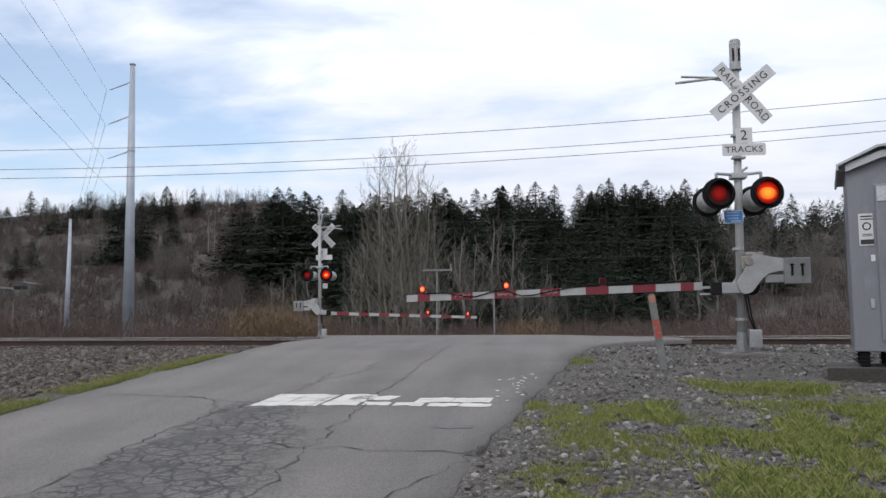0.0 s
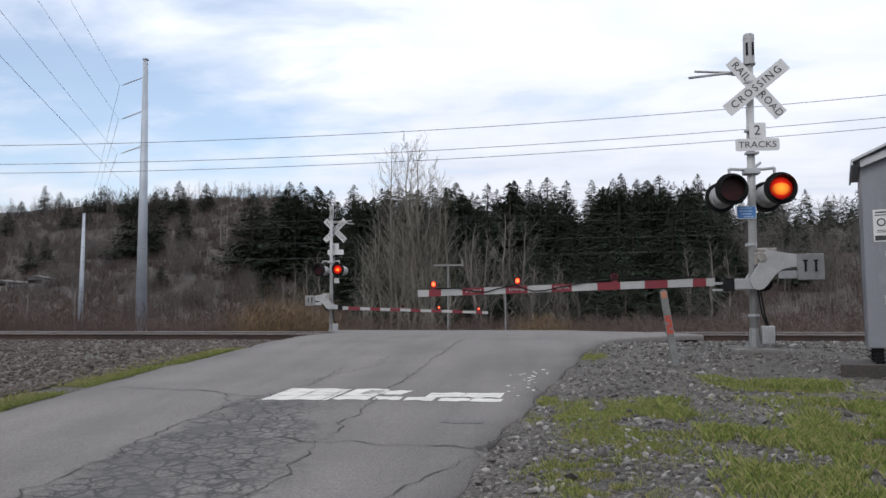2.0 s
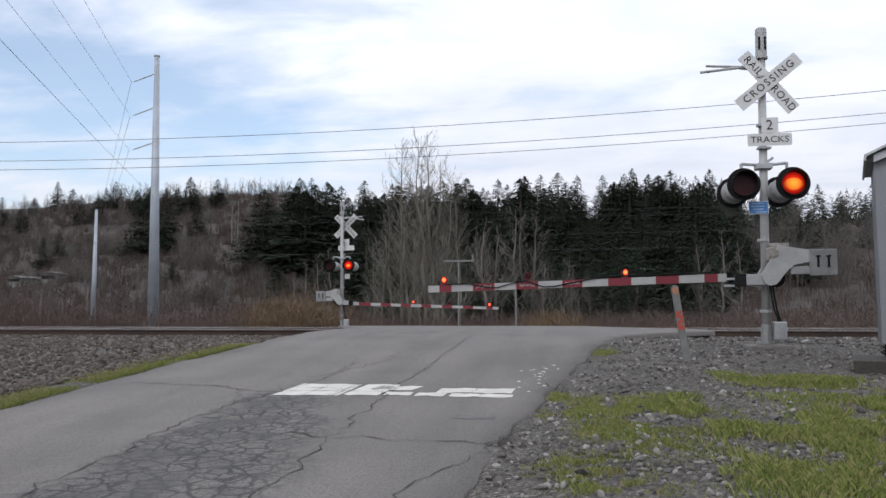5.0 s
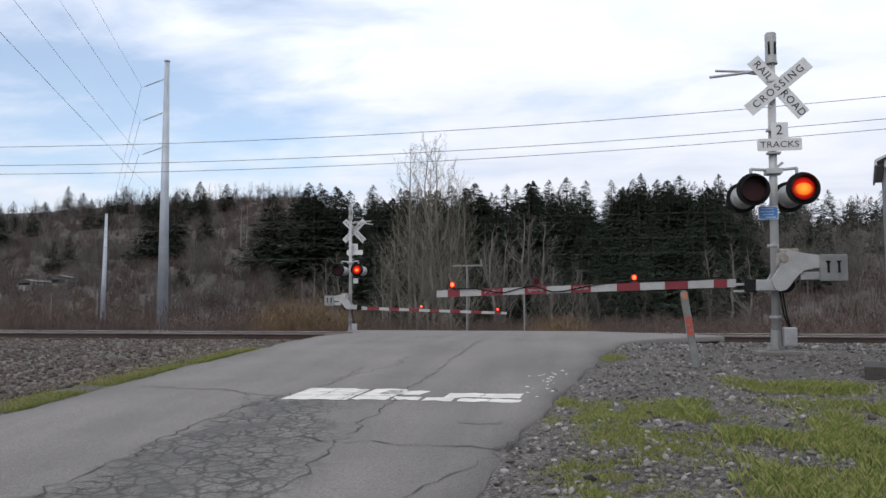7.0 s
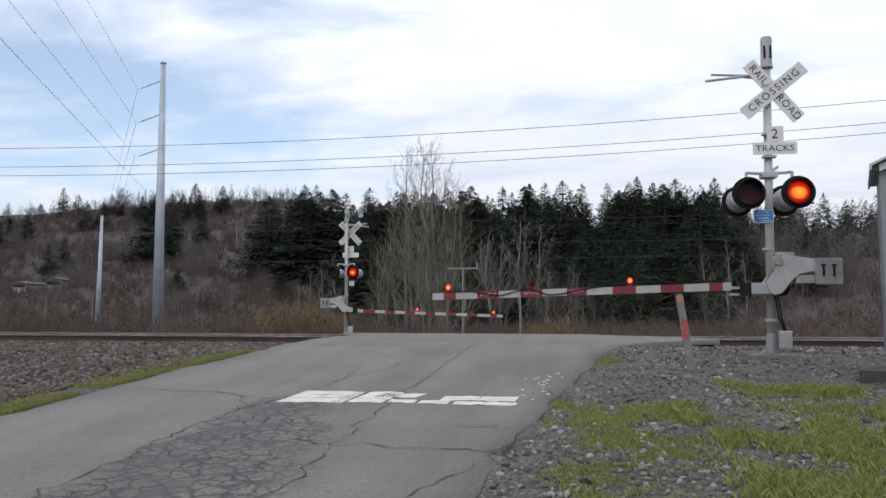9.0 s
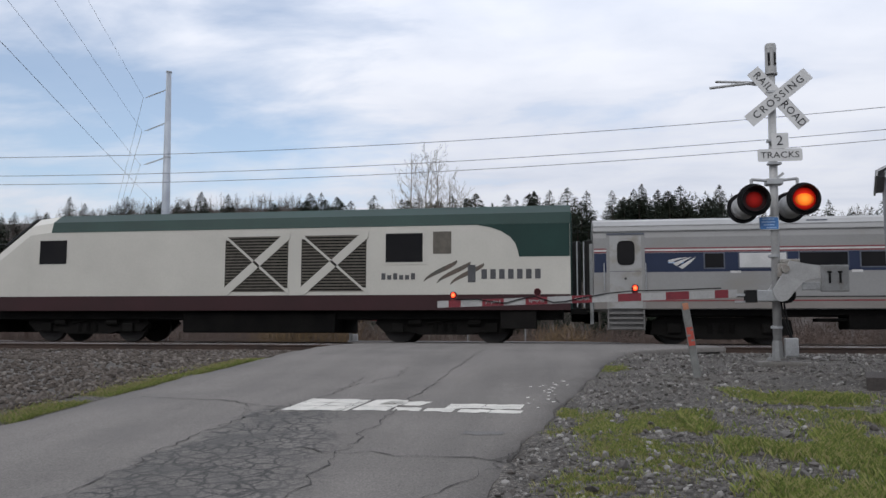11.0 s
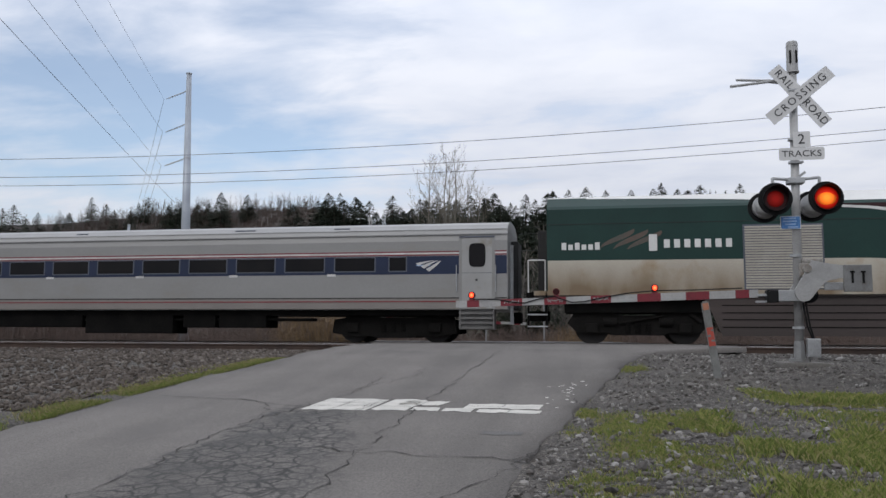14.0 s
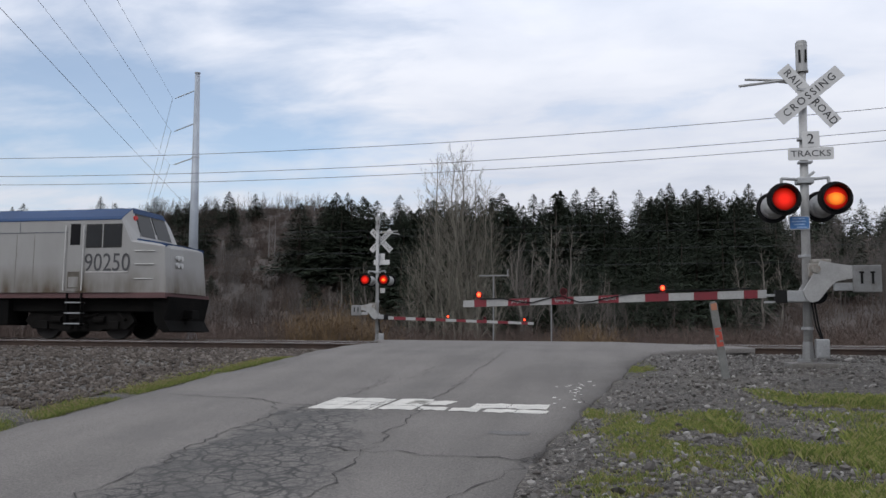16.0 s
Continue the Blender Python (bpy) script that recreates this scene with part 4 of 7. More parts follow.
def build_stop_line():
    rng = random.Random(4)
    line = empty("stop_line", pose(0, 0, 0), "worn white painted stop line across one lane", "road marking", kind="structure")
    for x0, x1, y0, y1, sk in ((-3.40, -2.62, 9.12, 9.93, 0.10), (-2.58, -2.16, 9.18, 9.95, 0.12), (-2.36, -1.84, 9.55, 9.86, 0.1), (-2.10, -1.78, 9.20, 9.42, 0.0), (-1.74, -1.40, 9.18, 9.40, 0.02), (-1.52, -0.64, 9.42, 9.74, 0.03), (-1.34, -0.62, 9.16, 9.36, 0.02)):
        flat_patch("paint_patch", ragged(x0, x1, y0, y1, sk, rng), "road_paint", line, 0.005)
    for i in range(30):
        x, y = rng.uniform(-0.62, -0.12), rng.uniform(9.4, 11.6)
        if rng.random() < 0.5:
            x, y = rng.gauss(-0.25, 0.12), rng.gauss(11.1, 0.3)
        if x > float(road_right(y)) - 0.12:
            continue
        s = rng.uniform(0.01, 0.036)
        flat_patch("paint_fleck", [(x + s * math.cos(a) * rng.uniform(0.6, 1.2), y + 1.3 * s * math.sin(a) * rng.uniform(0.6, 1.2)) for a in (0, 1.1, 2.2, 3.2, 4.2, 5.2)], "road_paint", line, 0.005)
    return line


build_stop_line()


def crack_line(pts, width, rng, jag=0.05, step=0.12):
    """A jagged dark fissure along a guide line, as one flat ribbon."""
    path = []
    for (xa, ya), (xb, yb) in zip(pts, pts[1:]):
        L = math.hypot(xb - xa, yb - ya)
        n = max(1, int(L / step))
        nx, ny = -(yb - ya) / L, (xb - xa) / L
        for i in range(n):
            u = i / n
            j = rng.gauss(0, jag)
            path.append((xa + (xb - xa) * u + nx * j, ya + (yb - ya) * u + ny * j))
    path.append(pts[-1])
    return ribbon(path, width, rng)


def ribbon(path, width, rng):
    verts, faces = [], []
    for i, (x, y) in enumerate(path):
        a, b = path[max(0, i - 1)], path[min(len(path) - 1, i + 1)]
        dx, dy = b[0] - a[0], b[1] - a[1]
        L = math.hypot(dx, dy) or 1
        w = width * rng.uniform(0.2, 0.95) / 2
        # lying far off and flat, a fissure along x needs its whole depth to show
        verts += [on_road(x - dy / L * w, y + dx / L * w, 0.0075), on_road(x + dy / L * w, y - dx / L * w, 0.0075)]
    for i in range(len(path) - 1):
        k = 2 * i
        faces.append((k, k + 1, k + 3, k + 2))
    return verts, faces


def build_cracks():
    rng = random.Random(9)
    verts, faces = [], []

    def add(vf):
        n = len(verts)
        verts.extend(vf[0])
        faces.extend([tuple(i + n for i in f) for f in vf[1]])
    # long joint up the road, cross cracks, edge cracks
    add(crack_line([(-2.04, 5.0), (-2.05, 6.1), (-2.11, 7.09), (-2.08, 8.6), (-2.05, 9.1)], 0.021, rng))
    add(crack_line([(-2.05, 9.1), (-2.06, 9.95), (-2.0, 11.5), (-1.95, 13.5), (-1.89, 16.5)], 0.021, rng, 0.03))
    add(crack_line([(-2.5, 7.15), (-2.11, 7.09), (-1.28, 6.99), (-0.64, 6.9), (-0.42, 7.5), (-0.25, 8.3)], 0.024, rng))
    add(crack_line([(-0.64, 6.9), (-0.3, 7.35)], 0.018, rng))
    add(crack_line([(-0.66, 6.9), (-0.48, 6.4)], 0.018, rng))
    add(crack_line([(-5.6, 9.85), (-4.9, 9.75), (-4.3, 9.7), (-3.76, 9.34), (-3.4, 9.3)], 0.027, rng, 0.03))
    add(crack_line([(-3.72, 4.4), (-3.66, 5.5), (-3.71, 7.4), (-3.6, 8.6), (-3.45, 9.2)], 0.021, rng, 0.05))
    add(crack_line([(-3.6, 8.6), (-3.85, 9.0), (-4.0, 9.5)], 0.015, rng))
    add(crack_line([(-1.1, 4.6), (-1.15, 5.4), (-0.95, 6.1), (-0.62, 6.9)], 0.017, rng))
    add(crack_line([(-0.3, 10.3), (-0.1, 9.6)], 0.018, rng))
    add(crack_line([(-3.3, 10.5), (-2.7, 12.3), (-2.9, 13.6)], 0.018, rng, 0.06))
    add(crack_line([(-3.4, 9.3), (-3.1, 10.6), (-3.2, 12.0)], 0.018, rng))
    # fine breaks through the stop line
    for line in ([(-3.42, 9.36), (-2.7, 9.45), (-2.15, 9.42)], [(-3.3, 9.68), (-2.6, 9.62)], [(-3.05, 9.1), (-2.98, 9.5), (-2.9, 9.95)], [(-2.68, 9.1), (-2.62, 9.6), (-2.5, 9.95)], [(-2.74, 9.1), (-2.68, 9.6), (-2.56, 9.95)], [(-1.1, 9.42), (-1.05, 9.75)], [(-1.0, 9.14), (-0.95, 9.38)], [(-1.5, 9.56), (-0.65, 9.6)]):
        add(crack_line(line, 0.014, rng, 0.012, 0.08))
    ob = pydata("cracks", verts, faces, "crack", ROAD)
    return tagged(ob, "dark jagged cracks in the old asphalt", kind="stuff")


build_cracks()


def build_road_patches():
    rng = random.Random(2)
    flat_patch("tar_patch", ragged(-1.12, -0.72, 7.95, 8.12, 0.02, rng, 0.02, 0.06), "asphalt_old", ROAD, 0.004)


build_road_patches()

# ---- passenger train on the far track ----
M.update({
    "coach_side": mat("coach_side", (0.232, 0.230, 0.225), (0.206, 0.204, 0.198), 0.8, 0.5, 0.2, 0, 40, 0.05, dirt=(0.208, 0.198, 0.182), dirt_scale=0.8, dirt_at=0.6, stretch=(0.5, 1, 1)),
    "coach_roof": mat("coach_roof", (0.285, 0.285, 0.283), (0.245, 0.245, 0.24), 0.9, 0.5, 0.1, 0, 30, 0.06, dirt=(0.242, 0.234, 0.222), dirt_scale=0.6, dirt_at=0.6),
    "coach_blue": mat("coach_blue", (0.016, 0.025, 0.056), (0.013, 0.020, 0.045), 1.0, 0.6, 0, 0, 30, 0.05, spec=0.25),
    "line_red": mat("line_red", (0.175, 0.016, 0.024), None, 2, 0.45),
    "line_white": mat("line_white", (0.515, 0.507, 0.491), None, 2, 0.45),
    "pane": mat("pane", (0.006, 0.006, 0.007), (0.012, 0.011, 0.011), 0.8, 0.16, 0, 0, 20, 0.05, spec=0.12),
    "pane_frame": mat("pane_frame", (0.075, 0.085, 0.11), None, 2, 0.5),
    "blind": mat("blind", (0.5, 0.5, 0.49), None, 2, 0.4),
    "under": mat("under", (0.007, 0.0065, 0.006), (0.003, 0.003, 0.003), 1.5, 0.9, 0, 0.3, 20, 0.3, spec=0.1),
    "truck": mat("truck", (0.010, 0.0092, 0.0085), (0.005, 0.0045, 0.004), 2, 0.85, 0.1, 0.3, 20, 0.3, spec=0.15),
    "wheel": mat("wheel", (0.014, 0.012, 0.011), None, 4, 0.7, 0.3),
    "rubber": mat("rubber", (0.02, 0.02, 0.02), None, 4, 0.8),
    "sill_cream": mat("sill_cream", (0.186, 0.168, 0.152), (0.155, 0.141, 0.129), 0.8, 0.6, 0, 0, 30, 0.08),
    "cas_green": mat("cas_green", (0.010, 0.036, 0.030), (0.008, 0.028, 0.024), 0.8, 0.5, 0, 0, 30, 0.08, spec=0.25),
    "cas_cream": mat("cas_cream", (0.400, 0.372, 0.308), (0.352, 0.320, 0.264), 0.8, 0.5, 0, 0, 30, 0.06, dirt=(0.27, 0.20, 0.12), dirt_scale=0.5, dirt_at=0.58),
    "cas_maroon": mat("cas_maroon", (0.034, 0.011, 0.013), (0.025, 0.009, 0.010), 0.8, 0.5, 0, 0, 30, 0.08, spec=0.25),
    "cas_white": mat("cas_white", (0.594, 0.594, 0.576), (0.504, 0.500, 0.486), 0.9, 0.45, 0, 0, 30, 0.05),
    "cas_brown": mat("cas_brown", (0.048, 0.034, 0.030), (0.030, 0.022, 0.019), 0.7, 0.6, 0, 0, 30, 0.1, stretch=(0.3, 1, 2)),
    "loco_silver": mat("loco_silver", (0.285, 0.282, 0.274), (0.246, 0.242, 0.234), 0.7, 0.5, 0.15, 0, 40, 0.05, dirt=(0.154, 0.130, 0.098), dirt_scale=0.55, dirt_at=0.70, stretch=(1.6, 1, 0.55)),
    "loco_blue": mat("loco_blue", (0.021, 0.051, 0.124), (0.017, 0.042, 0.105), 0.8, 0.6, 0, 0, 30, 0.06, spec=0.2),
    "decal_blue": mat("decal_blue", (0.014, 0.023, 0.044), None, 3, 0.5),
    "charger_cream": mat("charger_cream", (0.459, 0.444, 0.398), (0.413, 0.398, 0.356), 0.7, 0.4, 0, 0, 30, 0.04),
    "grille": mat("grille", (0.10, 0.088, 0.07), (0.07, 0.062, 0.05), 6, 0.7),
    "shutter": mat("shutter", (0.294, 0.275, 0.237), (0.256, 0.237, 0.205), 2, 0.6),
})


def side_box(name, x0, x1, z0, z1, y, proud, material, parent, bevel=0.0, label=""):
    """A panel on the side that faces the road (-y)."""
    return part(name, box(nb(), x0, x1, y - proud, y + 0.004, z0, z1, bevel), material, parent, label)


def both_sides(name, x0, x1, z0, z1, half, proud, material, parent, label=""):
    b = box(nb(), x0, x1, -half - proud, -half + 0.004, z0, z1)
    box(b, x0, x1, half - 0.004, half + proud, z0, z1)
    return part(name, b, material, parent, label)


def build_bogie(parent, xc, base, r, heavy=False):
    """A two-axle truck: side frames with journal boxes, springs, wheels with axles."""
    t = new("bogie")
    t.parent = parent
    h = base / 2
    for s in (-1, 1):
        y = s * 0.98
        b = nb()
        if heavy:
            prof = [(-h - 0.75, 0.62), (-h - 0.55, 0.92), (-0.9, 0.98), (-0.45, 0.86), (0.45, 0.86), (0.9, 0.98), (h + 0.55, 0.92), (h + 0.75, 0.62), (h + 0.45, 0.34), (h - 0.45, 0.34), (0.75, 0.26), (-0.75, 0.26), (-h + 0.45, 0.34), (-h - 0.45, 0.34)]
        else:
            prof = [(-h - 0.66, 0.30), (-h - 0.6, 0.72), (-h + 0.2, 0.86), (-0.7, 0.80), (0.7, 0.80), (h - 0.2, 0.86), (h + 0.6, 0.72), (h + 0.66, 0.30), (h - 0.1, 0.17), (0.7, 0.21), (0.5, 0.14), (-0.5, 0.14), (-0.7, 0.21), (-h + 0.1, 0.17)]
        prism(b, [(xc + x, z) for x, z in prof], "y", y - 0.08, y + 0.08)
        f = part("side_frame", b, "truck", t, "dark cast side frame")
        for x in (-h, h):
            part("journal_box", box(nb(), xc + x - 0.19, xc + x + 0.19, y + s * 0.05, y + s * 0.17, 0.33, 0.62, 0.03), "truck", f)
        for x in (-0.3, 0.0, 0.3):
            b = nb()
            for i in range(4):
                tube(b, (xc + x, y + s * 0.05, 0.36 + i * 0.075), (xc + x, y + s * 0.05, 0.40 + i * 0.075), 0.10, seg=12)
            part("spring", b, "truck", f)
        if heavy:
            part("damper", tube(nb(), (xc - 0.55, y + s * 0.14, 0.62), (xc + 0.75, y + s * 0.14, 0.84), 0.035, seg=8), "truck", f)
            part("damper", tube(nb(), (xc + h + 0.15, y + s * 0.1, 0.9), (xc + h + 0.45, y + s * 0.16, 0.66), 0.06, seg=8), "truck", f)
            for q in (-1, 1):
                part("brake_cylinder", tube(nb(), (xc + q * (h - 0.75), y + s * 0.1, 0.66), (xc + q * (h - 0.35), y + s * 0.1, 0.66), 0.13, seg=12), "truck", f)
    for x in (-h, h):
        b = nb()
        tube(b, (xc + x, -0.7, r), (xc + x, 0.7, r), 0.08, seg=12)
        for s in (-1, 1):
            tube(b, (xc + x, s * 0.72, r), (xc + x, s * 0.85, r), r, seg=36)
            tube(b, (xc + x, s * 0.685, r), (xc + x, s * 0.72, r), r + 0.02, seg=36)
        w = part("wheelset", b, "wheel", t, "dull steel wheelset")
    return t


def shell(sections, material, name, parent, label=""):
    """Skin through cross sections; each is a list of (x, y, z) for one side from sill to roof, mirrored in y."""
    b = nb()
    rings = []
    for sec in sections:
        pts = list(sec) + [(x, -y, z) for x, y, z in reversed(sec)]
        rings.append([b.verts.new(p) for p in pts])
    n = len(rings[0])
    for a, c in zip(rings, rings[1:]):
        for i in range(n):
            b.faces.new((a[i], a[(i + 1) % n], c[(i + 1) % n], c[i]))
    b.faces.new(rings[0]), b.faces.new(rings[-1])
    bmesh.ops.recalc_face_normals(b, faces=b.faces)
    return part(name, b, material, parent, label)


def build_coach(L, white_first, logo_right, label, dark_end=False):
    """A long single-level coach; x from 0 to L over the couplers, end doors and steps at both ends."""
    c = empty("passenger_coach", pose(0, 0, 0), label, "train coach", "coaches of the train")
    e = 0.28
    H = 1.585
    side = [(0, -H + 0.03, 1.03), (0, -H, 1.40), (0, -H, 3.18), (0, -H + 0.04, 3.40), (0, -H + 0.12, 3.56)]
    top = [(0, -H + 0.12, 3.56), (0, -H + 0.30, 3.71), (0, -H + 0.65, 3.82), (0, -0.5, 3.88)]
    at = lambda sec, x: [(x, y, z) for _, y, z in sec]
    body = shell([at(side, e), at(side, L - e)], "coach_side", "body", c)
    roof = shell([at([(0, -H + 0.10, 3.52)] + top, e), at([(0, -H + 0.10, 3.52)] + top, L - e)], "coach_roof", "roof", c, "pale dirty roof")
    for x, w in ((6.2, 0.55), (11.4, 0.4), (17.0, 0.7), (20.3, 0.5)):
        part("roof_vent", box(nb(), x, x + w, -H + 0.20, -H + 0.34, 3.60, 3.665), "pane_frame", roof)
    part("drip_rail", box(nb(), e, L - e, -H - 0.018, -H + 0.02, 3.375, 3.40), "coach_roof", roof)
    # coloured lines and the blue window band
    d0, d1 = 1.72, L - 1.72
    for z, h, m_, nm in ((2.845, 0.035, "line_red", "red_line"), (2.795, 0.05, "line_white", "white_line"), (2.745, 0.035, "line_red", "red_line")):
        both_sides(nm, e + 0.02, L - e - 0.02, z - h / 2, z + h / 2, H, 0.006, m_, body)
    both_sides("blue_band", e + 0.02, L - e - 0.02, 2.14, 2.71, H, 0.004, "coach_blue", body, "dark blue window band")
    both_sides("black_line", e + 0.02, L - e - 0.02, 1.375, 1.41, H, 0.008, "rubber", body)
    both_sides("sill_panel", e + 0.02, L - e - 0.02, 1.05, 1.37, H - 0.012, 0.02, "sill_cream", body, "dull cream lower panel")
    both_sides("red_line", e + 0.02, L - e - 0.02, 1.265, 1.30, H - 0.012, 0.026, "line_red", body)
    # windows
    wins = []
    n = int((L - 2 * 4.15) / 1.58)
    gap = (L - 8.3) / n
    wins.append((3.35, 0.58))
    for i in range(n):
        wins.append((4.15 + i * gap + 0.14, 1.32))
    wins.append((L - 3.9, 0.58))
    for i, (xw, ww) in enumerate(wins):
        fr = side_box("window", xw, xw + ww, 2.22, 2.70, -H, 0.010, "pane_frame", body, 0.004)
        side_box("pane", xw + 0.035, xw + ww - 0.035, 2.255, 2.675, -H, 0.014, "blind" if (white_first and i == 1) else "pane", fr, 0.004, "white blind behind the window" if (white_first and i == 1) else "")
        if i % 2 == 1 and ww > 1:
            side_box("white_mark", xw - 0.22, xw + 0.06, 2.09, 2.16, -H, 0.009, "line_white", body)
    for xw in (e + 2.1, L - e - 2.75):
        side_box("lettering_bar", xw, xw + 0.42, 2.40, 2.425, -H, 0.008, "pale_blue", body)
    # emblem: three swept bars
    xl = L - 3.05 if logo_right else 2.35
    emblem(body, xl, 2.30, 0.78, 0.28, -H - 0.006, "line_white")
    # end doors, steps
    for q, x0 in ((0, e + 0.40), (1, L - e - 1.42)):
        rec = side_box("door_surround", x0 - 0.03, x0 + 1.05, 1.05, 3.30, -H, 0.012, "coach_side", body)
        side_box("rain_strip", x0 - 0.02, x0 + 1.04, 3.27, 3.32, -H, 0.03, "pane_frame", rec)
        dr = side_box("door", x0 + 0.06, x0 + 0.96, 1.06, 3.24, -H, 0.020, "door_paint", rec, 0.006, "grey end door with rounded window")
        b = prism(nb(), [(x0 + 0.52 + 0.25 * math.copysign(abs(math.cos(a)) ** 0.45, math.cos(a)), 2.72 + 0.37 * math.copysign(abs(math.sin(a)) ** 0.45, math.sin(a))) for a in [2 * math.pi * (i + 0.5) / 24 for i in range(24)]], "y", -H - 0.030, -H - 0.016)
        part("door_window", b, "pane", dr)
        side_box("latch", x0 + 0.47, x0 + 0.53, 1.92, 1.98, -H, 0.03, "rubber", dr)
        side_box("kick_seam", x0 + 0.06, x0 + 0.96, 2.16, 2.175, -H, 0.023, "pane_frame", dr)
        st = part("step_well", box(nb(), x0 + 0.02, x0 + 1.0, -H + 0.08, -H + 0.7, 0.42, 1.04), "step_grey", c)
        for i in range(4):
            part("step", box(nb(), x0 + 0.03, x0 + 0.99, -H + 0.0 - 0.015 * i + 0.02, -H + 0.25, 0.44 + i * 0.15, 0.50 + i * 0.15), "step_grey", st)
        for xx in (x0 - 0.02, x0 + 0.98):
            part("step_side", box(nb(), xx, xx + 0.04, -H - 0.01, -H + 0.5, 0.42, 1.05), "step_grey", st)
        for xx in (x0 - 0.10, x0 + 1.07):
            b = tube(nb(), (xx, -H - 0.05, 1.6), (xx, -H - 0.05, 2.4), 0.016, seg=6)
            for zz in (1.6, 2.4):
                tube(b, (xx, -H - 0.05, zz), (xx, -H + 0.01, zz), 0.016, seg=6)
            part("grab_rail", b, "galv", body)
    for xe, s in ((e, -1), (L - e, 1)):
        b = box(nb(), min(xe, xe + s * 0.22), max(xe, xe + s * 0.22), -0.62, 0.62, 1.05, 3.25, 0.05)
        part("diaphragm", b, "rubber", c, "black rubber gangway bellows")
        b = box(nb(), min(xe, xe + s * 0.10), max(xe, xe + s * 0.10), -0.85, -0.80, 0.6, 3.1)
        part("end_post", b, "galv", c)
        b = tube(nb(), (xe, 0, 0.8), (xe + s * 0.3, 0, 0.8), 0.12, seg=10)
        box(b, min(xe, xe + s * 0.28), max(xe, xe + s * 0.28), -0.2, 0.2, 0.62, 0.98)
        part("coupler", b, "under", c)
    # underframe
    rng = random.Random(int(L * 100) + logo_right)
    part("underframe", box(nb(), 1.2, L - 1.2, -1.4, 1.4, 0.86, 1.05), "under", c)
    xx = 7.2
    while xx < L - 7.6:
        w = rng.choice((1.1, 1.6, 2.4, 3.1))
        part("equipment_box", box(nb(), xx, xx + w, -1.38, -0.4, rng.choice((0.25, 0.27, 0.45)), 0.9, 0.03), "under", c)
        xx += w + rng.choice((0.12, 0.35, 0.6))
    for q in range(3):
        part("pipe", tube(nb(), (6.4, -1.25 + q * 0.2, 0.72), (L - 6.4, -1.25 + q * 0.2, 0.72), 0.05, seg=6), "under", c)
    for xc in (3.85, L - 3.85):
        build_bogie(c, xc, 2.6, 0.46)
    return c


def emblem(parent, x, z, w, h, y, material):
    """A plain emblem of three swept bars that fan out from the upper right."""
    for k in range(3):
        x0, x1 = x + w * (0.0 + 0.20 * k), x + w * (0.18 + 0.24 * k)
        za = z + h * (0.62 - 0.32 * k)
        pts = [(x0, za), (x0 + w * 0.10, za - h * 0.26)]
        n = 8
        low, up = [], []
        for i in range(n + 1):
            u = i / n
            ex, ez = x + w * (0.72 + 0.14 * k), z + h * (0.98 - 0.0 * k)
            bx, bz = x0 + w * (0.16 + 0.08 * k), z + h * (0.85 - 0.16 * k)
            qx = (1 - u) ** 2 * x0 + 2 * u * (1 - u) * bx + u * u * ex
            qz = (1 - u) ** 2 * za + 2 * u * (1 - u) * bz + u * u * ez
            px = (1 - u) ** 2 * (x0 + w * 0.13) + 2 * u * (1 - u) * (bx + w * 0.12) + u * u * ex
            pz = (1 - u) ** 2 * (za - h * 0.26) + 2 * u * (1 - u) * (bz - h * 0.16) + u * u * (ez - h * 0.03)
            up.append((qx, qz))
            low.append((px, pz))
        part("emblem_bar", prism(nb(), up + low[::-1], "y", y - 0.003, y + 0.004), material, parent)


M["step_grey"] = mat("step_grey", (0.13, 0.125, 0.12), (0.08, 0.077, 0.074), 2, 0.7)
M["door_paint"] = mat("door_paint", (0.30, 0.30, 0.295), (0.25, 0.248, 0.24), 1.2, 0.5, 0.15, 0, 40, 0.05, dirt=(0.21, 0.195, 0.17), dirt_scale=1.5, dirt_at=0.56)


def cab_shell(L, zt, material, c):
    """Body of a cowl locomotive: rear end at x = 0.9, cab and blunt nose at x = L - 0.25."""
    H, zb = 1.55, 1.58
    def full(x):
        return [(x, -H, zb), (x, -H, zt - 0.46), (x, -H + 0.10, zt - 0.36), (x, -H + 0.62, zt)]
    N = L - 0.42
    secs = [full(0.4), full(N - 1.74)]
    secs.append([(N - 1.42, -1.54, zb), (N - 1.36, -1.53, 3.32), (N - 1.34, -1.46, 3.38), (N - 1.31, -1.0, 3.44)])
    secs.append([(N - 0.10, -1.34, zb), (N - 0.24, -1.30, 3.16), (N - 0.26, -1.22, 3.24), (N - 0.28, -0.9, 3.28)])
    secs.append([(N, -1.14, zb), (N - 0.14, -1.10, 3.10), (N - 0.16, -1.04, 3.18), (N - 0.20, -0.8, 3.24)])
    return shell(secs, material, "body", c), N


def poly_panel(name, pts, y, proud, material, parent, label=""):
    return part(name, prism(nb(), pts, "y", y - proud, y + 0.004), material, parent, label)


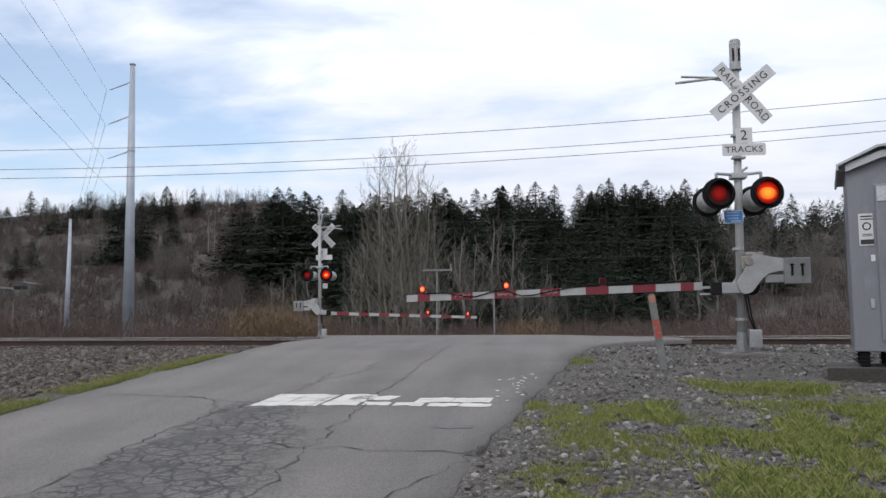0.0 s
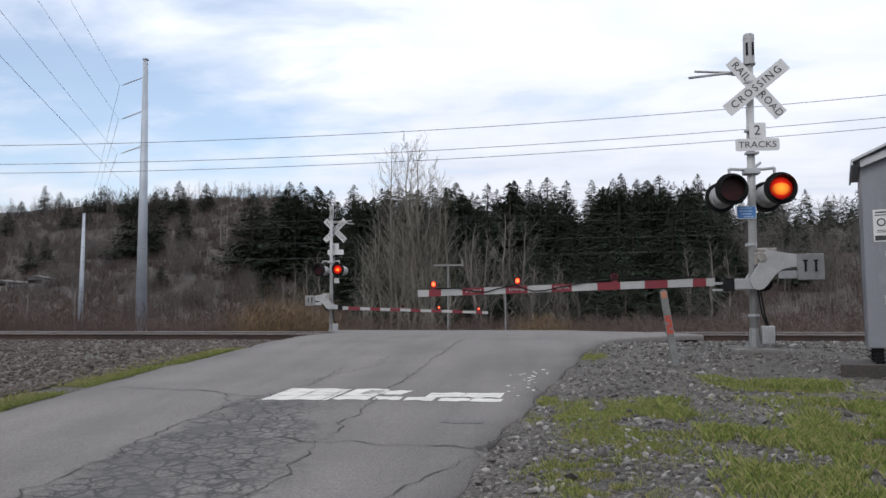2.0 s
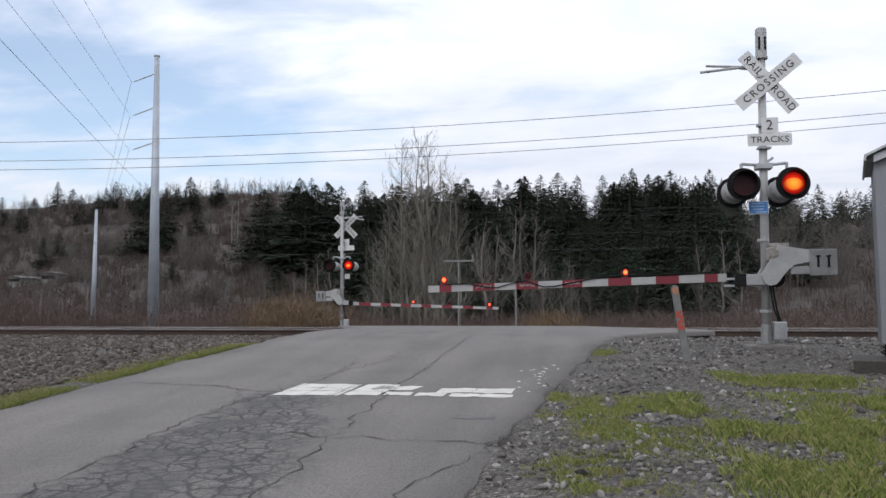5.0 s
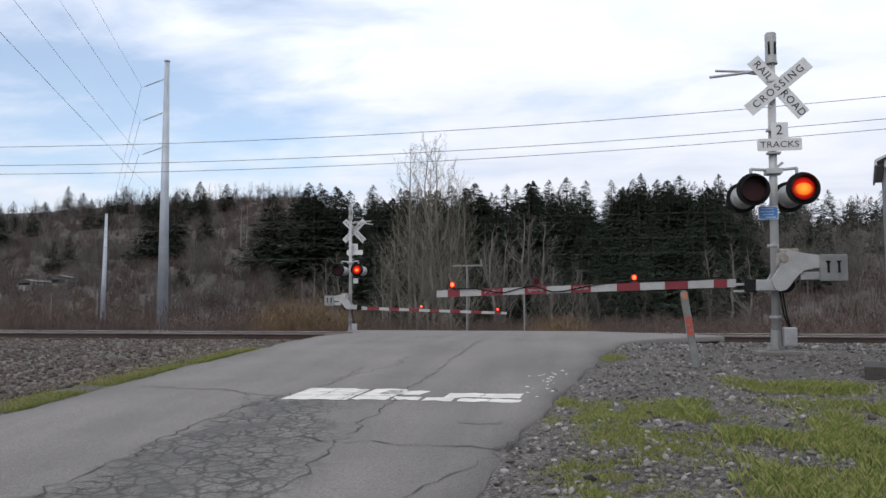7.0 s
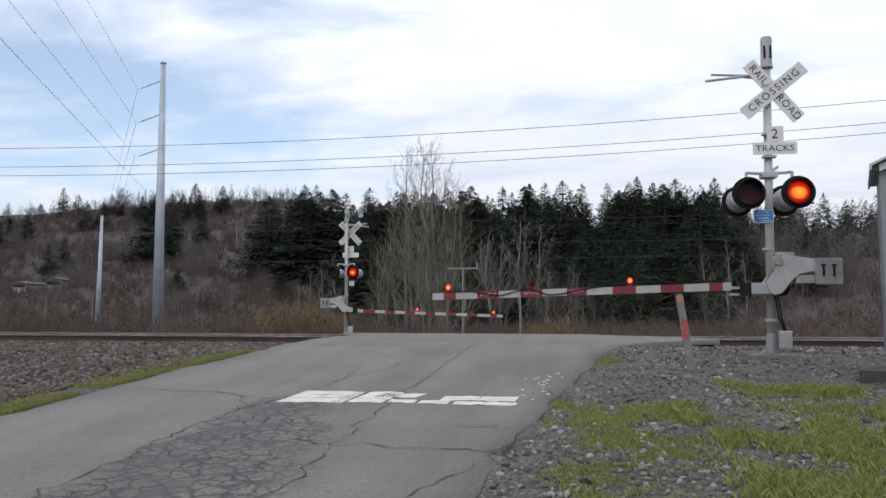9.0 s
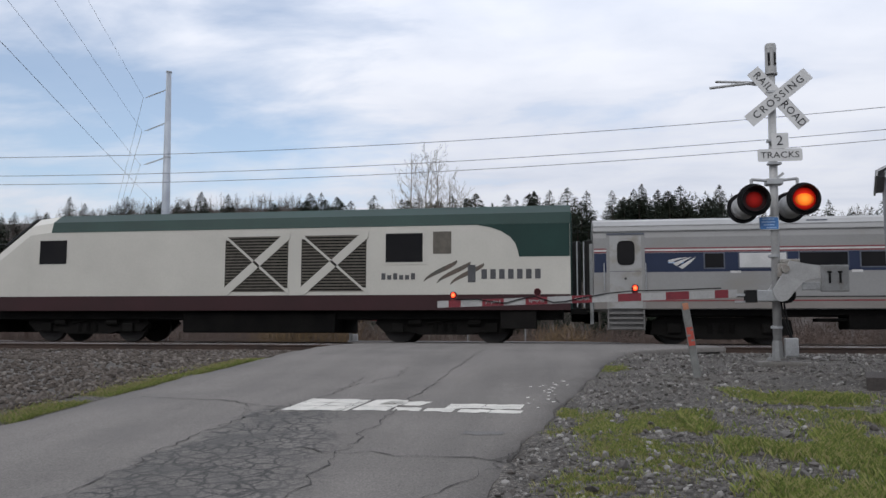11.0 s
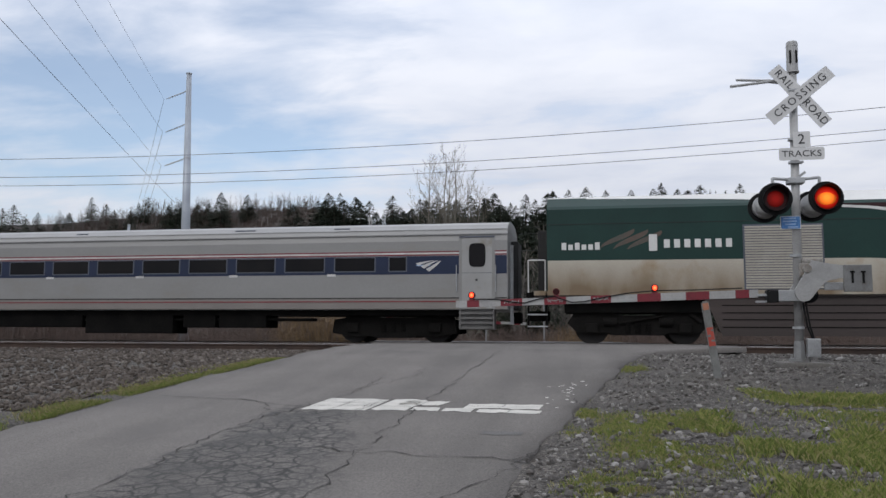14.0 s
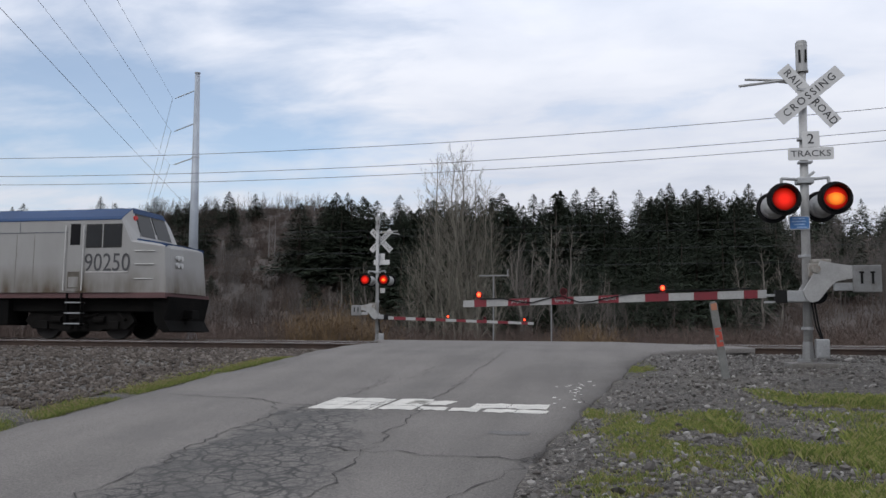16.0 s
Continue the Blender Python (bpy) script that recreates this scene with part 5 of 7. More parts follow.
def loco_common(c, body, L, N, H, skirt, trim):
    for xc in (3.1, L - 3.95):
        build_bogie(c, xc, 2.75, 0.51, True)
    part("frame_sill", box(nb(), 0.0, N - 0.05, -1.5, 1.5, 1.40, 1.58), trim, c)
    part("underframe", box(nb(), 0.9, N - 0.6, -1.2, 1.2, 0.95, 1.42), "under", c)
    # steps below the cab door and at the rear
    for x0, zlo in ((L - 4.15, 0.45), (-0.2, 0.45)):
        st = new("step_ladder")
        st.parent = c
        for xx in (x0, x0 + 0.55):
            part("stringer", box(nb(), xx, xx + 0.05, -1.56, -1.40, zlo, 1.55), "under", st)
        for i in range(3):
            part("tread", box(nb(), x0, x0 + 0.6, -1.60, -1.35, zlo + 0.05 + i * 0.36, zlo + 0.09 + i * 0.36), "galv", st)
    # pilot with plough, coupler
    b = prism(nb(), [(N - 0.55, 1.45), (N + 0.05, 1.45), (N - 0.12, 0.65), (N + 0.10, 0.28), (N - 0.15, 0.24), (N - 0.5, 0.6)], "y", -1.35, 1.35)
    part("pilot", b, "under", c, "black snow-plough pilot")
    part("coupler", box(nb(), N - 0.1, N + 0.28, -0.22, 0.22, 0.70, 1.02, 0.03), "under", c)
    part("coupler", box(nb(), -0.3, 0.4, -0.2, 0.2, 0.70, 1.02, 0.03), "under", c)
    # rear platform rail and end face
    b = nb()
    for xx in (-0.18, 0.34):
        tube(b, (xx, -1.45, 1.55), (xx, -1.45, 2.55), 0.022, seg=8)
    tube(b, (-0.18, -1.45, 2.55), (0.34, -1.45, 2.55), 0.022, seg=8)
    part("handrail", b, "line_white", c, "white handrail")
    part("end_platform", box(nb(), -0.25, 0.1, -1.45, 1.45, 1.42, 1.57), "under", c)
    b = box(nb(), 0.05, 0.42, -0.5, 0.5, 1.6, 3.6, 0.05)
    part("diaphragm", b, "rubber", c)


def build_silver_loco(L):
    c = empty("cab_unit_locomotive", pose(0, 0, 0), "silver cab unit with blue roof and dirty lower panels", "locomotive")
    H, zt = 1.55, 4.55
    body, N = cab_shell(L, zt, "loco_silver", c)
    blue = [(-H - 0.012, zt - 0.47), (-H - 0.012, zt - 0.44), (-H + 0.08, zt - 0.34), (-H + 0.615, zt + 0.012), (0, zt + 0.012), (H - 0.615, zt + 0.012), (H - 0.08, zt - 0.34), (H + 0.012, zt - 0.44), (H + 0.012, zt - 0.47)]
    part("roof", prism(nb(), blue, "x", 0.38, N - 1.74), "loco_blue", c, "blue painted roof")
    hood = [(N - 1.36, 3.30), (N - 0.22, 3.14), (N - 0.20, 3.28), (N - 1.30, 3.46)]
    part("nose_top", prism(nb(), hood, "y", -1.26, 1.26), "loco_blue", c, "blue nose top")
    y = -H
    poly_panel("belt_rail", [(0.45, 3.66), (N - 2.2, 3.66), (N - 2.2, 3.685), (0.45, 3.685)], y, 0.01, "pane_frame", body)
    for xx in (3.4, 8.6, 11.0):
        poly_panel("seam", [(xx, 3.68), (xx + 0.02, 3.68), (xx + 0.02, 4.07), (xx, 4.07)], y, 0.008, "pane_frame", body)
    for xx in (1.35, 1.9, 2.55, 10.9, 11.6):
        poly_panel("seam", [(xx, 1.65), (xx + 0.015, 1.65), (xx + 0.015, 3.6), (xx, 3.6)], y, 0.006, "loco_seam", body)
    # roller shutter
    sx = 6.25
    side_box("shutter_frame", sx - 0.06, sx + 3.0 - 0.86, 1.60, 3.60, y, 0.012, "grille", body)
    for i in range(24):
        z = 1.64 + i * 0.080
        part("shutter_slat", prism(nb(), [(y - 0.020, z + 0.062), (y - 0.040, z + 0.004), (y - 0.030, z), (y - 0.006, z + 0.058)], "x", sx, sx + 2.02), "loco_slat", body)
    # round window door
    dx = 9.53
    dr = side_box("side_door", dx, dx + 0.62, 1.72, 3.60, y, 0.014, "loco_silver", body, 0.004)
    b = tube(nb(), (dx + 0.31, y - 0.022, 3.27), (dx + 0.31, y - 0.010, 3.27), 0.235, seg=28)
    part("porthole", b, "pane", dr, "dark round window")
    side_box("lever", dx + 0.05, dx + 0.22, 2.68, 2.72, y, 0.03, "rubber", dr)
    # emblem and bar where the maker's name stands
    emblem(body, 3.05, 2.10, 2.9, 0.88, y - 0.004, "decal_blue")
    for i in range(6):
        xx = 3.75 + i * 0.36
        part("emblem_letter_bar", box(nb(), xx, xx + 0.27, y - 0.008, y + 0.004, 3.10, 3.30), "decal_blue", body)
    # cab: door, windows, number
    cd = L - 4.18
    dr = side_box("cab_door", cd, cd + 0.58, 1.62, 4.02, y, 0.016, "loco_silver", body, 0.004)
    side_box("pane", cd + 0.10, cd + 0.48, 3.22, 3.96, y, 0.022, "pane", dr, 0.003)
    for xx in (cd - 0.06, cd + 0.64):
        part("handrail", tube(nb(), (xx, y - 0.06, 1.65), (xx, y - 0.06, 3.9), 0.02, seg=6), "line_white", body)
    side_box("kick_box", cd + 0.06, cd + 0.52, 1.72, 2.30, y, 0.022, "grille", dr)
    side_box("kick_panel", cd + 0.10, cd + 0.48, 1.76, 2.12, y, 0.026, "loco_silver", dr)
    for xw, ww in ((cd + 0.70, 0.60), (cd + 1.36, 0.70)):
        fr = side_box("window", xw, xw + ww, 3.12, 3.94, y, 0.014, "rubber", body, 0.004)
        side_box("pane", xw + 0.04, xw + ww - 0.04, 3.17, 3.90, y, 0.020, "cab_pane", fr, 0.004)
    text_part("unit_number", "90250", 0.88, "number_grey", Matrix.Translation((cd + 1.54, y - 0.008, 2.58)) @ FRONT, body, 0.003, 0.80)
    poly_panel("step_seam", [(cd + 0.72, 2.27), (N - 1.4, 2.27), (N - 1.4, 2.30), (cd + 0.72, 2.30)], y, 0.008, "line_white", body)
    for z in (2.05, 2.55, 3.0):
        part("grab_iron", tube(nb(), (N - 1.20, -1.52, z), (N - 0.55, -1.40, z), 0.018, seg=6), "line_white", body)
    nose_fittings(c, N, "loco_silver")
    b = nb()
    tube(b, (5.3, -0.85, 0.72), (9.0, -0.85, 0.72), 0.58, seg=24)
    part("fuel_tank", b, "under", c, "black cylindrical fuel tank")
    part("equipment_box", box(nb(), 9.2, 10.6, -1.4, -0.4, 0.45, 1.35, 0.03), "under", c)
    part("battery_box", box(nb(), 7.8, 8.5, -1.5, -0.9, 1.0, 1.4, 0.03), "truck", c)
    for xx, w in ((9.0, 1.2), (13.2, 0.5), (14.0, 0.35)):
        part("roof_fitting", box(nb(), xx, xx + w, -0.6, 0.6, zt, zt + 0.09, 0.02), "loco_blue", c)
    loco_common(c, body, L, N, H, False, "sill_maroon")
    return c


def nose_fittings(c, N, body_mat):
    # two panes in the sloping front, with a brow above them
    def slope(u, y, out):
        return Vector((N - 1.74 + 0.42 * u + 0.935 * out, y, 4.55 - 1.13 * u + 0.348 * out))
    for s in (-1, 1):
        for nm, mt, (u0, u1, ya, yb, yc), o in (("windscreen_frame", "rubber", (0.16, 0.93, 0.03, 0.93, 1.02), 0.012), ("windscreen", "cab_pane", (0.21, 0.88, 0.08, 0.87, 0.97), 0.024)):
            b = nb()
            lo = [b.verts.new(slope(u, s * y, -0.05)) for u, y in ((u0, ya), (u0, yb), (u1, yc), (u1, ya))]
            hi = [b.verts.new(slope(u, s * y, o)) for u, y in ((u0, ya), (u0, yb), (u1, yc), (u1, ya))]
            for k in range(4):
                b.faces.new((lo[k], lo[(k + 1) % 4], hi[(k + 1) % 4], hi[k]))
            b.faces.new(hi), b.faces.new(lo)
            bmesh.ops.recalc_face_normals(b, faces=b.faces)
            part(nm, b, mt, c, "sloping windscreen" if nm == "windscreen" else "")
    b = nb()
    vs = [b.verts.new(slope(u, y, o)) for o in (-0.04, 0.016) for u, y in ((-0.02, -0.94), (-0.02, 0.94), (0.15, 1.0), (0.15, -1.0))]
    for k in range(4):
        b.faces.new((vs[k], vs[(k + 1) % 4], vs[4 + (k + 1) % 4], vs[4 + k]))
    b.faces.new(vs[4:]), b.faces.new(vs[:4])
    bmesh.ops.recalc_face_normals(b, faces=b.faces)
    part("brow", b, "loco_blue" if body_mat == "loco_silver" else "cas_maroon", c)
    b = nb()
    for y in (-0.72, -0.5):
        for z in (2.55, 2.8):
            tube(b, (N - 0.12, y, z), (N - 0.02, y, z), 0.085, seg=16)
    part("headlights", b, "blind", c, "unlit round headlights")
    b = tube(nb(), (N - 1.72, -0.95, 4.18), (N - 1.58, -0.95, 4.18), 0.11, seg=14)
    part("marker_light", b, "marker_red", c, "red marker light")
    b = box(nb(), N - 0.62, N - 0.25, -0.5, 0.5, 3.26, 3.31, 0.01)
    part("nose_step", b, "rubber", c)


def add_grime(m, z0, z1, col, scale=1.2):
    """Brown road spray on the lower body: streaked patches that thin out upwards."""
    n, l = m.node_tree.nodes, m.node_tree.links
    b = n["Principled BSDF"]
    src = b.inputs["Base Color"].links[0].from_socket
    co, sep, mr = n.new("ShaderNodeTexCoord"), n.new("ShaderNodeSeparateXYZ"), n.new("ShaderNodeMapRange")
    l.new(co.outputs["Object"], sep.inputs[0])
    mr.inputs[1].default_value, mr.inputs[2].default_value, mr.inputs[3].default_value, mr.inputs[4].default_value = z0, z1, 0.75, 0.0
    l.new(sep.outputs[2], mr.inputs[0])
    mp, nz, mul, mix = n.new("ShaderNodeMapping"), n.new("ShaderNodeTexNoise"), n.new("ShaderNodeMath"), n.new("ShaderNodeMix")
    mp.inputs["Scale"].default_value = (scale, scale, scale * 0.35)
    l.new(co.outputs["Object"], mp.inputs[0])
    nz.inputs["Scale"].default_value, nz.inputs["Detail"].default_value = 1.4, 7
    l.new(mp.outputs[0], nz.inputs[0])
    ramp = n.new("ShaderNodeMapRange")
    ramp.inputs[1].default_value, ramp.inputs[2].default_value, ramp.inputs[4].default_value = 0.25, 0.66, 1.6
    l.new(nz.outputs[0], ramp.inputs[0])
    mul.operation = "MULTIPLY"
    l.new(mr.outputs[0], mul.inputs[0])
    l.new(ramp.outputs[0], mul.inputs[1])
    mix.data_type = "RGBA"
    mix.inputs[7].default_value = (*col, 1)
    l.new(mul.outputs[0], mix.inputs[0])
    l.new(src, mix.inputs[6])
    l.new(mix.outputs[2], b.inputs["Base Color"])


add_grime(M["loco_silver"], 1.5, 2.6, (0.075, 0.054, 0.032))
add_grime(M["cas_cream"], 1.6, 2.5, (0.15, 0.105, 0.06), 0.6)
M["loco_seam"] = mat("loco_seam", (0.167, 0.155, 0.136), None, 3, 0.6)
M["loco_slat"] = mat("loco_slat", (0.19, 0.182, 0.168), (0.145, 0.136, 0.122), 1.5, 0.5, 0.2)
M["cab_pane"] = mat("cab_pane", (0.018, 0.019, 0.020), (0.025, 0.026, 0.028), 1.0, 0.3, spec=0.2)
M["number_grey"] = mat("number_grey", (0.055, 0.055, 0.06), None, 3, 0.6)
M["sill_maroon"] = mat("sill_maroon", (0.10, 0.045, 0.045), None, 2, 0.6)
M["marker_red"] = mat("marker_red", (0.5, 0.02, 0.02), None, 3, 0.3)


def build_green_loco(L):
    c = empty("cab_unit_locomotive", pose(0, 0, 0), "green, cream and maroon cab unit with white roof", "locomotive")
    H, zt = 1.55, 4.55
    body, N = cab_shell(L, zt, "cas_green", c)
    y = -H
    roof = [(-H + 0.10, zt - 0.352), (-H + 0.615, zt + 0.012), (0, zt + 0.014), (H - 0.615, zt + 0.012), (H - 0.10, zt - 0.352)]
    part("roof", prism(nb(), roof, "x", 8.2, N - 1.72), "cas_white", c, "white roof towards the cab")
    part("roof", prism(nb(), [(-H + 0.56, zt - 0.03), (-H + 0.615, zt + 0.012), (0, zt + 0.014), (H - 0.615, zt + 0.012), (H - 0.56, zt - 0.03)], "x", 0.4, 8.2), "cas_white", c)
    # the white runs down the sloping roof edge towards the cab
    b = nb()
    edge = [(1.6, 0.80), (3.6, 0.66), (5.6, 0.42), (7.2, 0.18), (8.2, 0.0), (8.2, 0.9), (1.6, 0.9)]
    rows = [[b.verts.new((x, -H + 0.10 + 0.52 * v - o * 0.57, zt - 0.36 + 0.36 * v + o * 0.82)) for x, v in edge] for o in (0.0, 0.012)]
    for i in range(7):
        b.faces.new((rows[0][i], rows[0][(i + 1) % 7], rows[1][(i + 1) % 7], rows[1][i]))
    b.faces.new(rows[0]), b.faces.new(rows[1])
    bmesh.ops.recalc_face_normals(b, faces=b.faces)
    part("roof_sweep", b, "cas_white", c, "white sweep on the roof edge")
    part("nose_top", prism(nb(), [(N - 1.36, 3.30), (N - 0.22, 3.14), (N - 0.20, 3.28), (N - 1.30, 3.46)], "y", -1.26, 1.26), "cas_maroon", c)
    # cream foot that sweeps up to a point under the cab
    poly_panel("cream_band", [(0.42, 1.60), (N - 1.4, 1.60), (N - 2.2, 1.92), (N - 3.6, 2.26), (N - 5.2, 2.42), (9.4, 2.50), (0.42, 2.52)], y, 0.006, "cas_cream", body, "cream lower band stained brown")
    # maroon upper field and white sweep line
    sweep = [(8.3, 4.09), (9.6, 4.0), (11.0, 3.82), (12.4, 3.52), (13.6, 3.2), (N - 1.35, 2.93)]
    poly_panel("maroon_field", sweep + [(N - 1.40, 3.28), (N - 1.73, 4.07)], y, 0.006, "cas_maroon", body, "maroon cab field")
    low = [(x, z - (0.07 + 0.30 * (i / 5) ** 2.2)) for i, (x, z) in enumerate(sweep)]
    poly_panel("white_sweep", sweep + low[::-1], y, 0.009, "cas_white", body, "white sweeping line")
    b = nb()
    side = [(N - 1.43, -1.545, 2.58), (N - 1.38, -1.545, 3.27), (N - 0.24, -1.305, 3.13), (N - 0.19, -1.325, 2.48)]
    rows = [[b.verts.new((x, v + o, z)) for x, v, z in side] for o in (0.02, -0.015)]
    for i in range(4):
        b.faces.new((rows[0][i], rows[0][(i + 1) % 4], rows[1][(i + 1) % 4], rows[1][i]))
    b.faces.new(rows[0]), b.faces.new(rows[1])
    bmesh.ops.recalc_face_normals(b, faces=b.faces)
    part("nose_white", b, "cas_white", body, "white flank of the nose")
    side_box("shutter_frame", 6.12, 8.34, 1.60, 3.52, y, 0.012, "pane_frame", body)
    for i in range(24):
        z = 1.63 + i * 0.0775
        part("shutter_slat", prism(nb(), [(y - 0.020, z + 0.060), (y - 0.040, z + 0.004), (y - 0.030, z), (y - 0.006, z + 0.056)], "x", 6.17, 8.29), "shutter", body)
    poly_panel("belt_rail", [(0.45, 3.62), (N - 4.6, 3.62), (N - 4.6, 3.635), (0.45, 3.635)], y, 0.008, "rubber", body)
    # emblem bars in place of the names
    for i in range(6):
        xx = 0.85 + i * 0.20
        part("emblem_letter_bar", box(nb(), xx, xx + 0.14, y - 0.008, y + 0.004, 2.84, 3.06 if i in (0, 2, 5) else 3.0), "cas_white", body)
    for i, w in enumerate((0.24, 0.17, 0.17, 0.17, 0.17, 0.17, 0.17, 0.17)):
        xx = 3.44 + (0 if i == 0 else 0.14 + i * 0.295)
        part("emblem_letter_bar", box(nb(), xx, xx + w, y - 0.008, y + 0.004, 2.78 if i == 0 else 2.87, 3.28 if i == 0 else 3.12), "cas_white", body)
    for k in range(3):
        x0, z0 = 2.0 + k * 0.40, 2.90 - 0.03 * k
        arc = [(x0 + 1.0 * math.sin(t) ** 1.6, z0 + 0.56 * math.sin(t * 0.93)) for t in [i * 1.5708 / 8 for i in range(9)]]
        back = [(x + 0.12 * math.sin(math.pi * i / 8) + 0.015, z - 0.10 * math.sin(math.pi * i / 8) - 0.01) for i, (x, z) in enumerate(arc)]
        poly_panel("emblem_leaf", arc + back[::-1], y, 0.007, "leaf_rust", body)
    cd = L - 4.17
    dr = side_box("cab_door", cd, cd + 0.60, 3.12, 3.95, y, 0.013, "cas_maroon", body, 0.004)
    side_box("pane", cd + 0.08, cd + 0.46, 3.2, 3.86, y, 0.02, "pane", dr)
    side_box("step_recess", cd + 0.02, cd + 0.5, 1.72, 2.22, y, 0.012, "rubber", body)
    side_box("step_box", cd + 0.04, cd + 0.48, 1.76, 2.10, y, 0.02, "cas_cream", body)
    for xx in (cd - 0.05, cd + 0.63):
        part("handrail", tube(nb(), (xx, y - 0.07, 1.62), (xx, y - 0.07, 3.75), 0.024, seg=6), "line_white", body)
    for xw, ww in ((cd + 0.70, 0.62), (cd + 1.36, 0.66)):
        fr = side_box("window", xw, xw + ww, 3.10, 3.92, y, 0.014, "door_paint", body, 0.004)
        side_box("pane", xw + 0.05, xw + ww - 0.04, 3.15, 3.88, y, 0.020, "cab_pane", fr, 0.004)
    text_part("unit_number", "90230", 0.66, "cas_white", Matrix.Translation((cd + 1.46, y - 0.008, 2.50)) @ FRONT, body, 0.003, 0.78)
    for z in (2.0, 2.55):
        part("grab_iron", tube(nb(), (N - 1.1, -1.52, z), (N - 0.55, -1.40, z), 0.018, seg=6), "line_white", body)
    nose_fittings(c, N, "cas_green")
    # brown skirt between the trucks
    b = prism(nb(), [(5.0, 1.40), (L - 5.9, 1.40), (L - 6.7, 0.26), (5.5, 0.26)], "y", -1.42, -1.36)
    sk = part("skirt", b, "cas_brown", c, "brown streaked side skirt")
    for z in (0.5, 0.72, 0.92, 1.14):
        part("skirt_rib", box(nb(), 5.5, L - 6.8, -1.432, -1.415, z, z + 0.025), "under", sk)
    part("roof_fitting", box(nb(), N - 3.6, N - 2.5, -0.5, 0.5, zt, zt + 0.10, 0.02), "pane_frame", c)
    part("frame_line", box(nb(), 0.0, N - 0.3, -1.56, -1.5, 1.46, 1.60), "cas_cream", c)
    loco_common(c, body, L, N, H, True, "cas_brown")
    return c


M["leaf_rust"] = mat("leaf_rust", (0.09, 0.055, 0.04), (0.05, 0.055, 0.045), 2.0, 0.5)


def build_charger(L):
    """The leading locomotive: its nose points to -x, its rear end at x = L."""
    c = empty("lead_locomotive", pose(0, 0, 0), "cream and green streamlined locomotive with maroon sill", "locomotive")
    H, zt = 1.52, 4.30
    def full(x, k=1.0, top=zt):
        return [(x, -H * k, 1.42), (x, -H * k, top - 0.62), (x, -H * k + 0.10, top - 0.28), (x, -H * k + 0.50, top)]
    body = shell([full(0.5, 0.72, 2.9), full(1.3, 0.9, 3.3), full(2.6, 1.0, 4.2), full(3.4), full(L - 0.95)], "charger_cream", "body", c)
    y = -H
    cap = [(-H - 0.01, zt - 0.63), (-H + 0.09, zt - 0.27), (-H + 0.495, zt + 0.012), (0, zt + 0.014), (H - 0.495, zt + 0.012), (H - 0.09, zt - 0.27), (H + 0.01, zt - 0.63)]
    part("roof", prism(nb(), cap, "x", 3.4, L - 0.93), "cas_green", c, "dark green roof")
    arc = [(L - 4.3 + 1.75 * math.sin(a), 2.72 + 0.98 * math.cos(a) ** 0.8) for a in [radians(d) for d in (0, 15, 30, 45, 60, 72, 82)]]
    poly_panel("green_field", arc + [(L - 2.5, 2.66), (L - 0.96, 2.66), (L - 0.96, 3.69)], y, 0.006, "cas_green", body, "green rear field")
    for s in (-1, 1):
        poly = box(nb(), 1.3, L - 0.96, s * H - 0.008, s * H + 0.008, 1.02, 1.50)
        part("sill", poly, "cas_maroon", c, "maroon sill panel")
    part("rear_face", box(nb(), L - 0.96, L - 0.90, -H + 0.1, H - 0.1, 1.0, 4.0), "cas_green", c)
    part("rear_recess", box(nb(), L - 0.92, L - 0.62, -0.7, 0.7, 1.0, 3.2, 0.04), "rubber", c)
    for x in (L - 0.75, L - 0.55):
        part("handrail", tube(nb(), (x, y + 0.08, 1.1), (x, y + 0.08, 3.1), 0.02, seg=6), "galv", c)
    part("rear_step", box(nb(), L - 0.95, L - 0.45, -1.45, 1.45, 0.9, 1.05), "under", c)
    # louvred grille with crossed braces, repeated along the side
    for gx in (L - 12.1, L - 9.5):
        g = side_box("grille", gx, gx + 2.15, 1.62, 3.42, y, 0.008, "grille", body, label="brown louvred grille")
        for i in range(18):
            part("louvre", box(nb(), gx, gx + 2.15, y - 0.014, y - 0.006, 1.66 + i * 0.098, 1.70 + i * 0.098), "under", g)
        for a, b_ in ((1.62, 3.42), (3.42, 1.62)):
            part("brace", prism(nb(), [(gx - 0.05, a - 0.1), (gx + 0.1, a - 0.12), (gx + 2.2, b_ - 0.1), (gx + 2.2, b_ + 0.1), (gx + 2.05, b_ + 0.12), (gx - 0.05, a + 0.1)], "y", y - 0.03, y - 0.012), "charger_cream", g)
    fr = side_box("window", L - 6.85, L - 5.4, 2.45, 3.52, y, 0.012, "charger_cream", body)
    side_box("pane", L - 6.72, L - 5.53, 2.53, 3.44, y, 0.018, "pane", fr)
    side_box("vent_panel", L - 5.2, L - 4.62, 2.78, 3.48, y, 0.010, "grille", body)
    for i in range(6):
        xx = L - 6.85 + i * 0.19
        part("emblem_letter_bar", box(nb(), xx, xx + 0.13, y - 0.008, y + 0.004, 1.98, 2.18 if i in (0, 2, 5) else 2.12), "number_grey", body)
    for k in range(3):
        x0, z0 = L - 5.5 + k * 0.42, 1.92 - 0.05 * k
        arc = [(x0 + 1.05 * math.sin(t) ** 1.6, z0 + 0.66 * math.sin(t * 0.93)) for t in [i * 1.5708 / 8 for i in range(9)]]
        back = [(x + 0.10 * math.sin(math.pi * i / 8) + 0.015, z - 0.09 * math.sin(math.pi * i / 8) - 0.01) for i, (x, z) in enumerate(arc)]
        poly_panel("emblem_leaf", arc + back[::-1], y, 0.007, "leaf_rust", body)
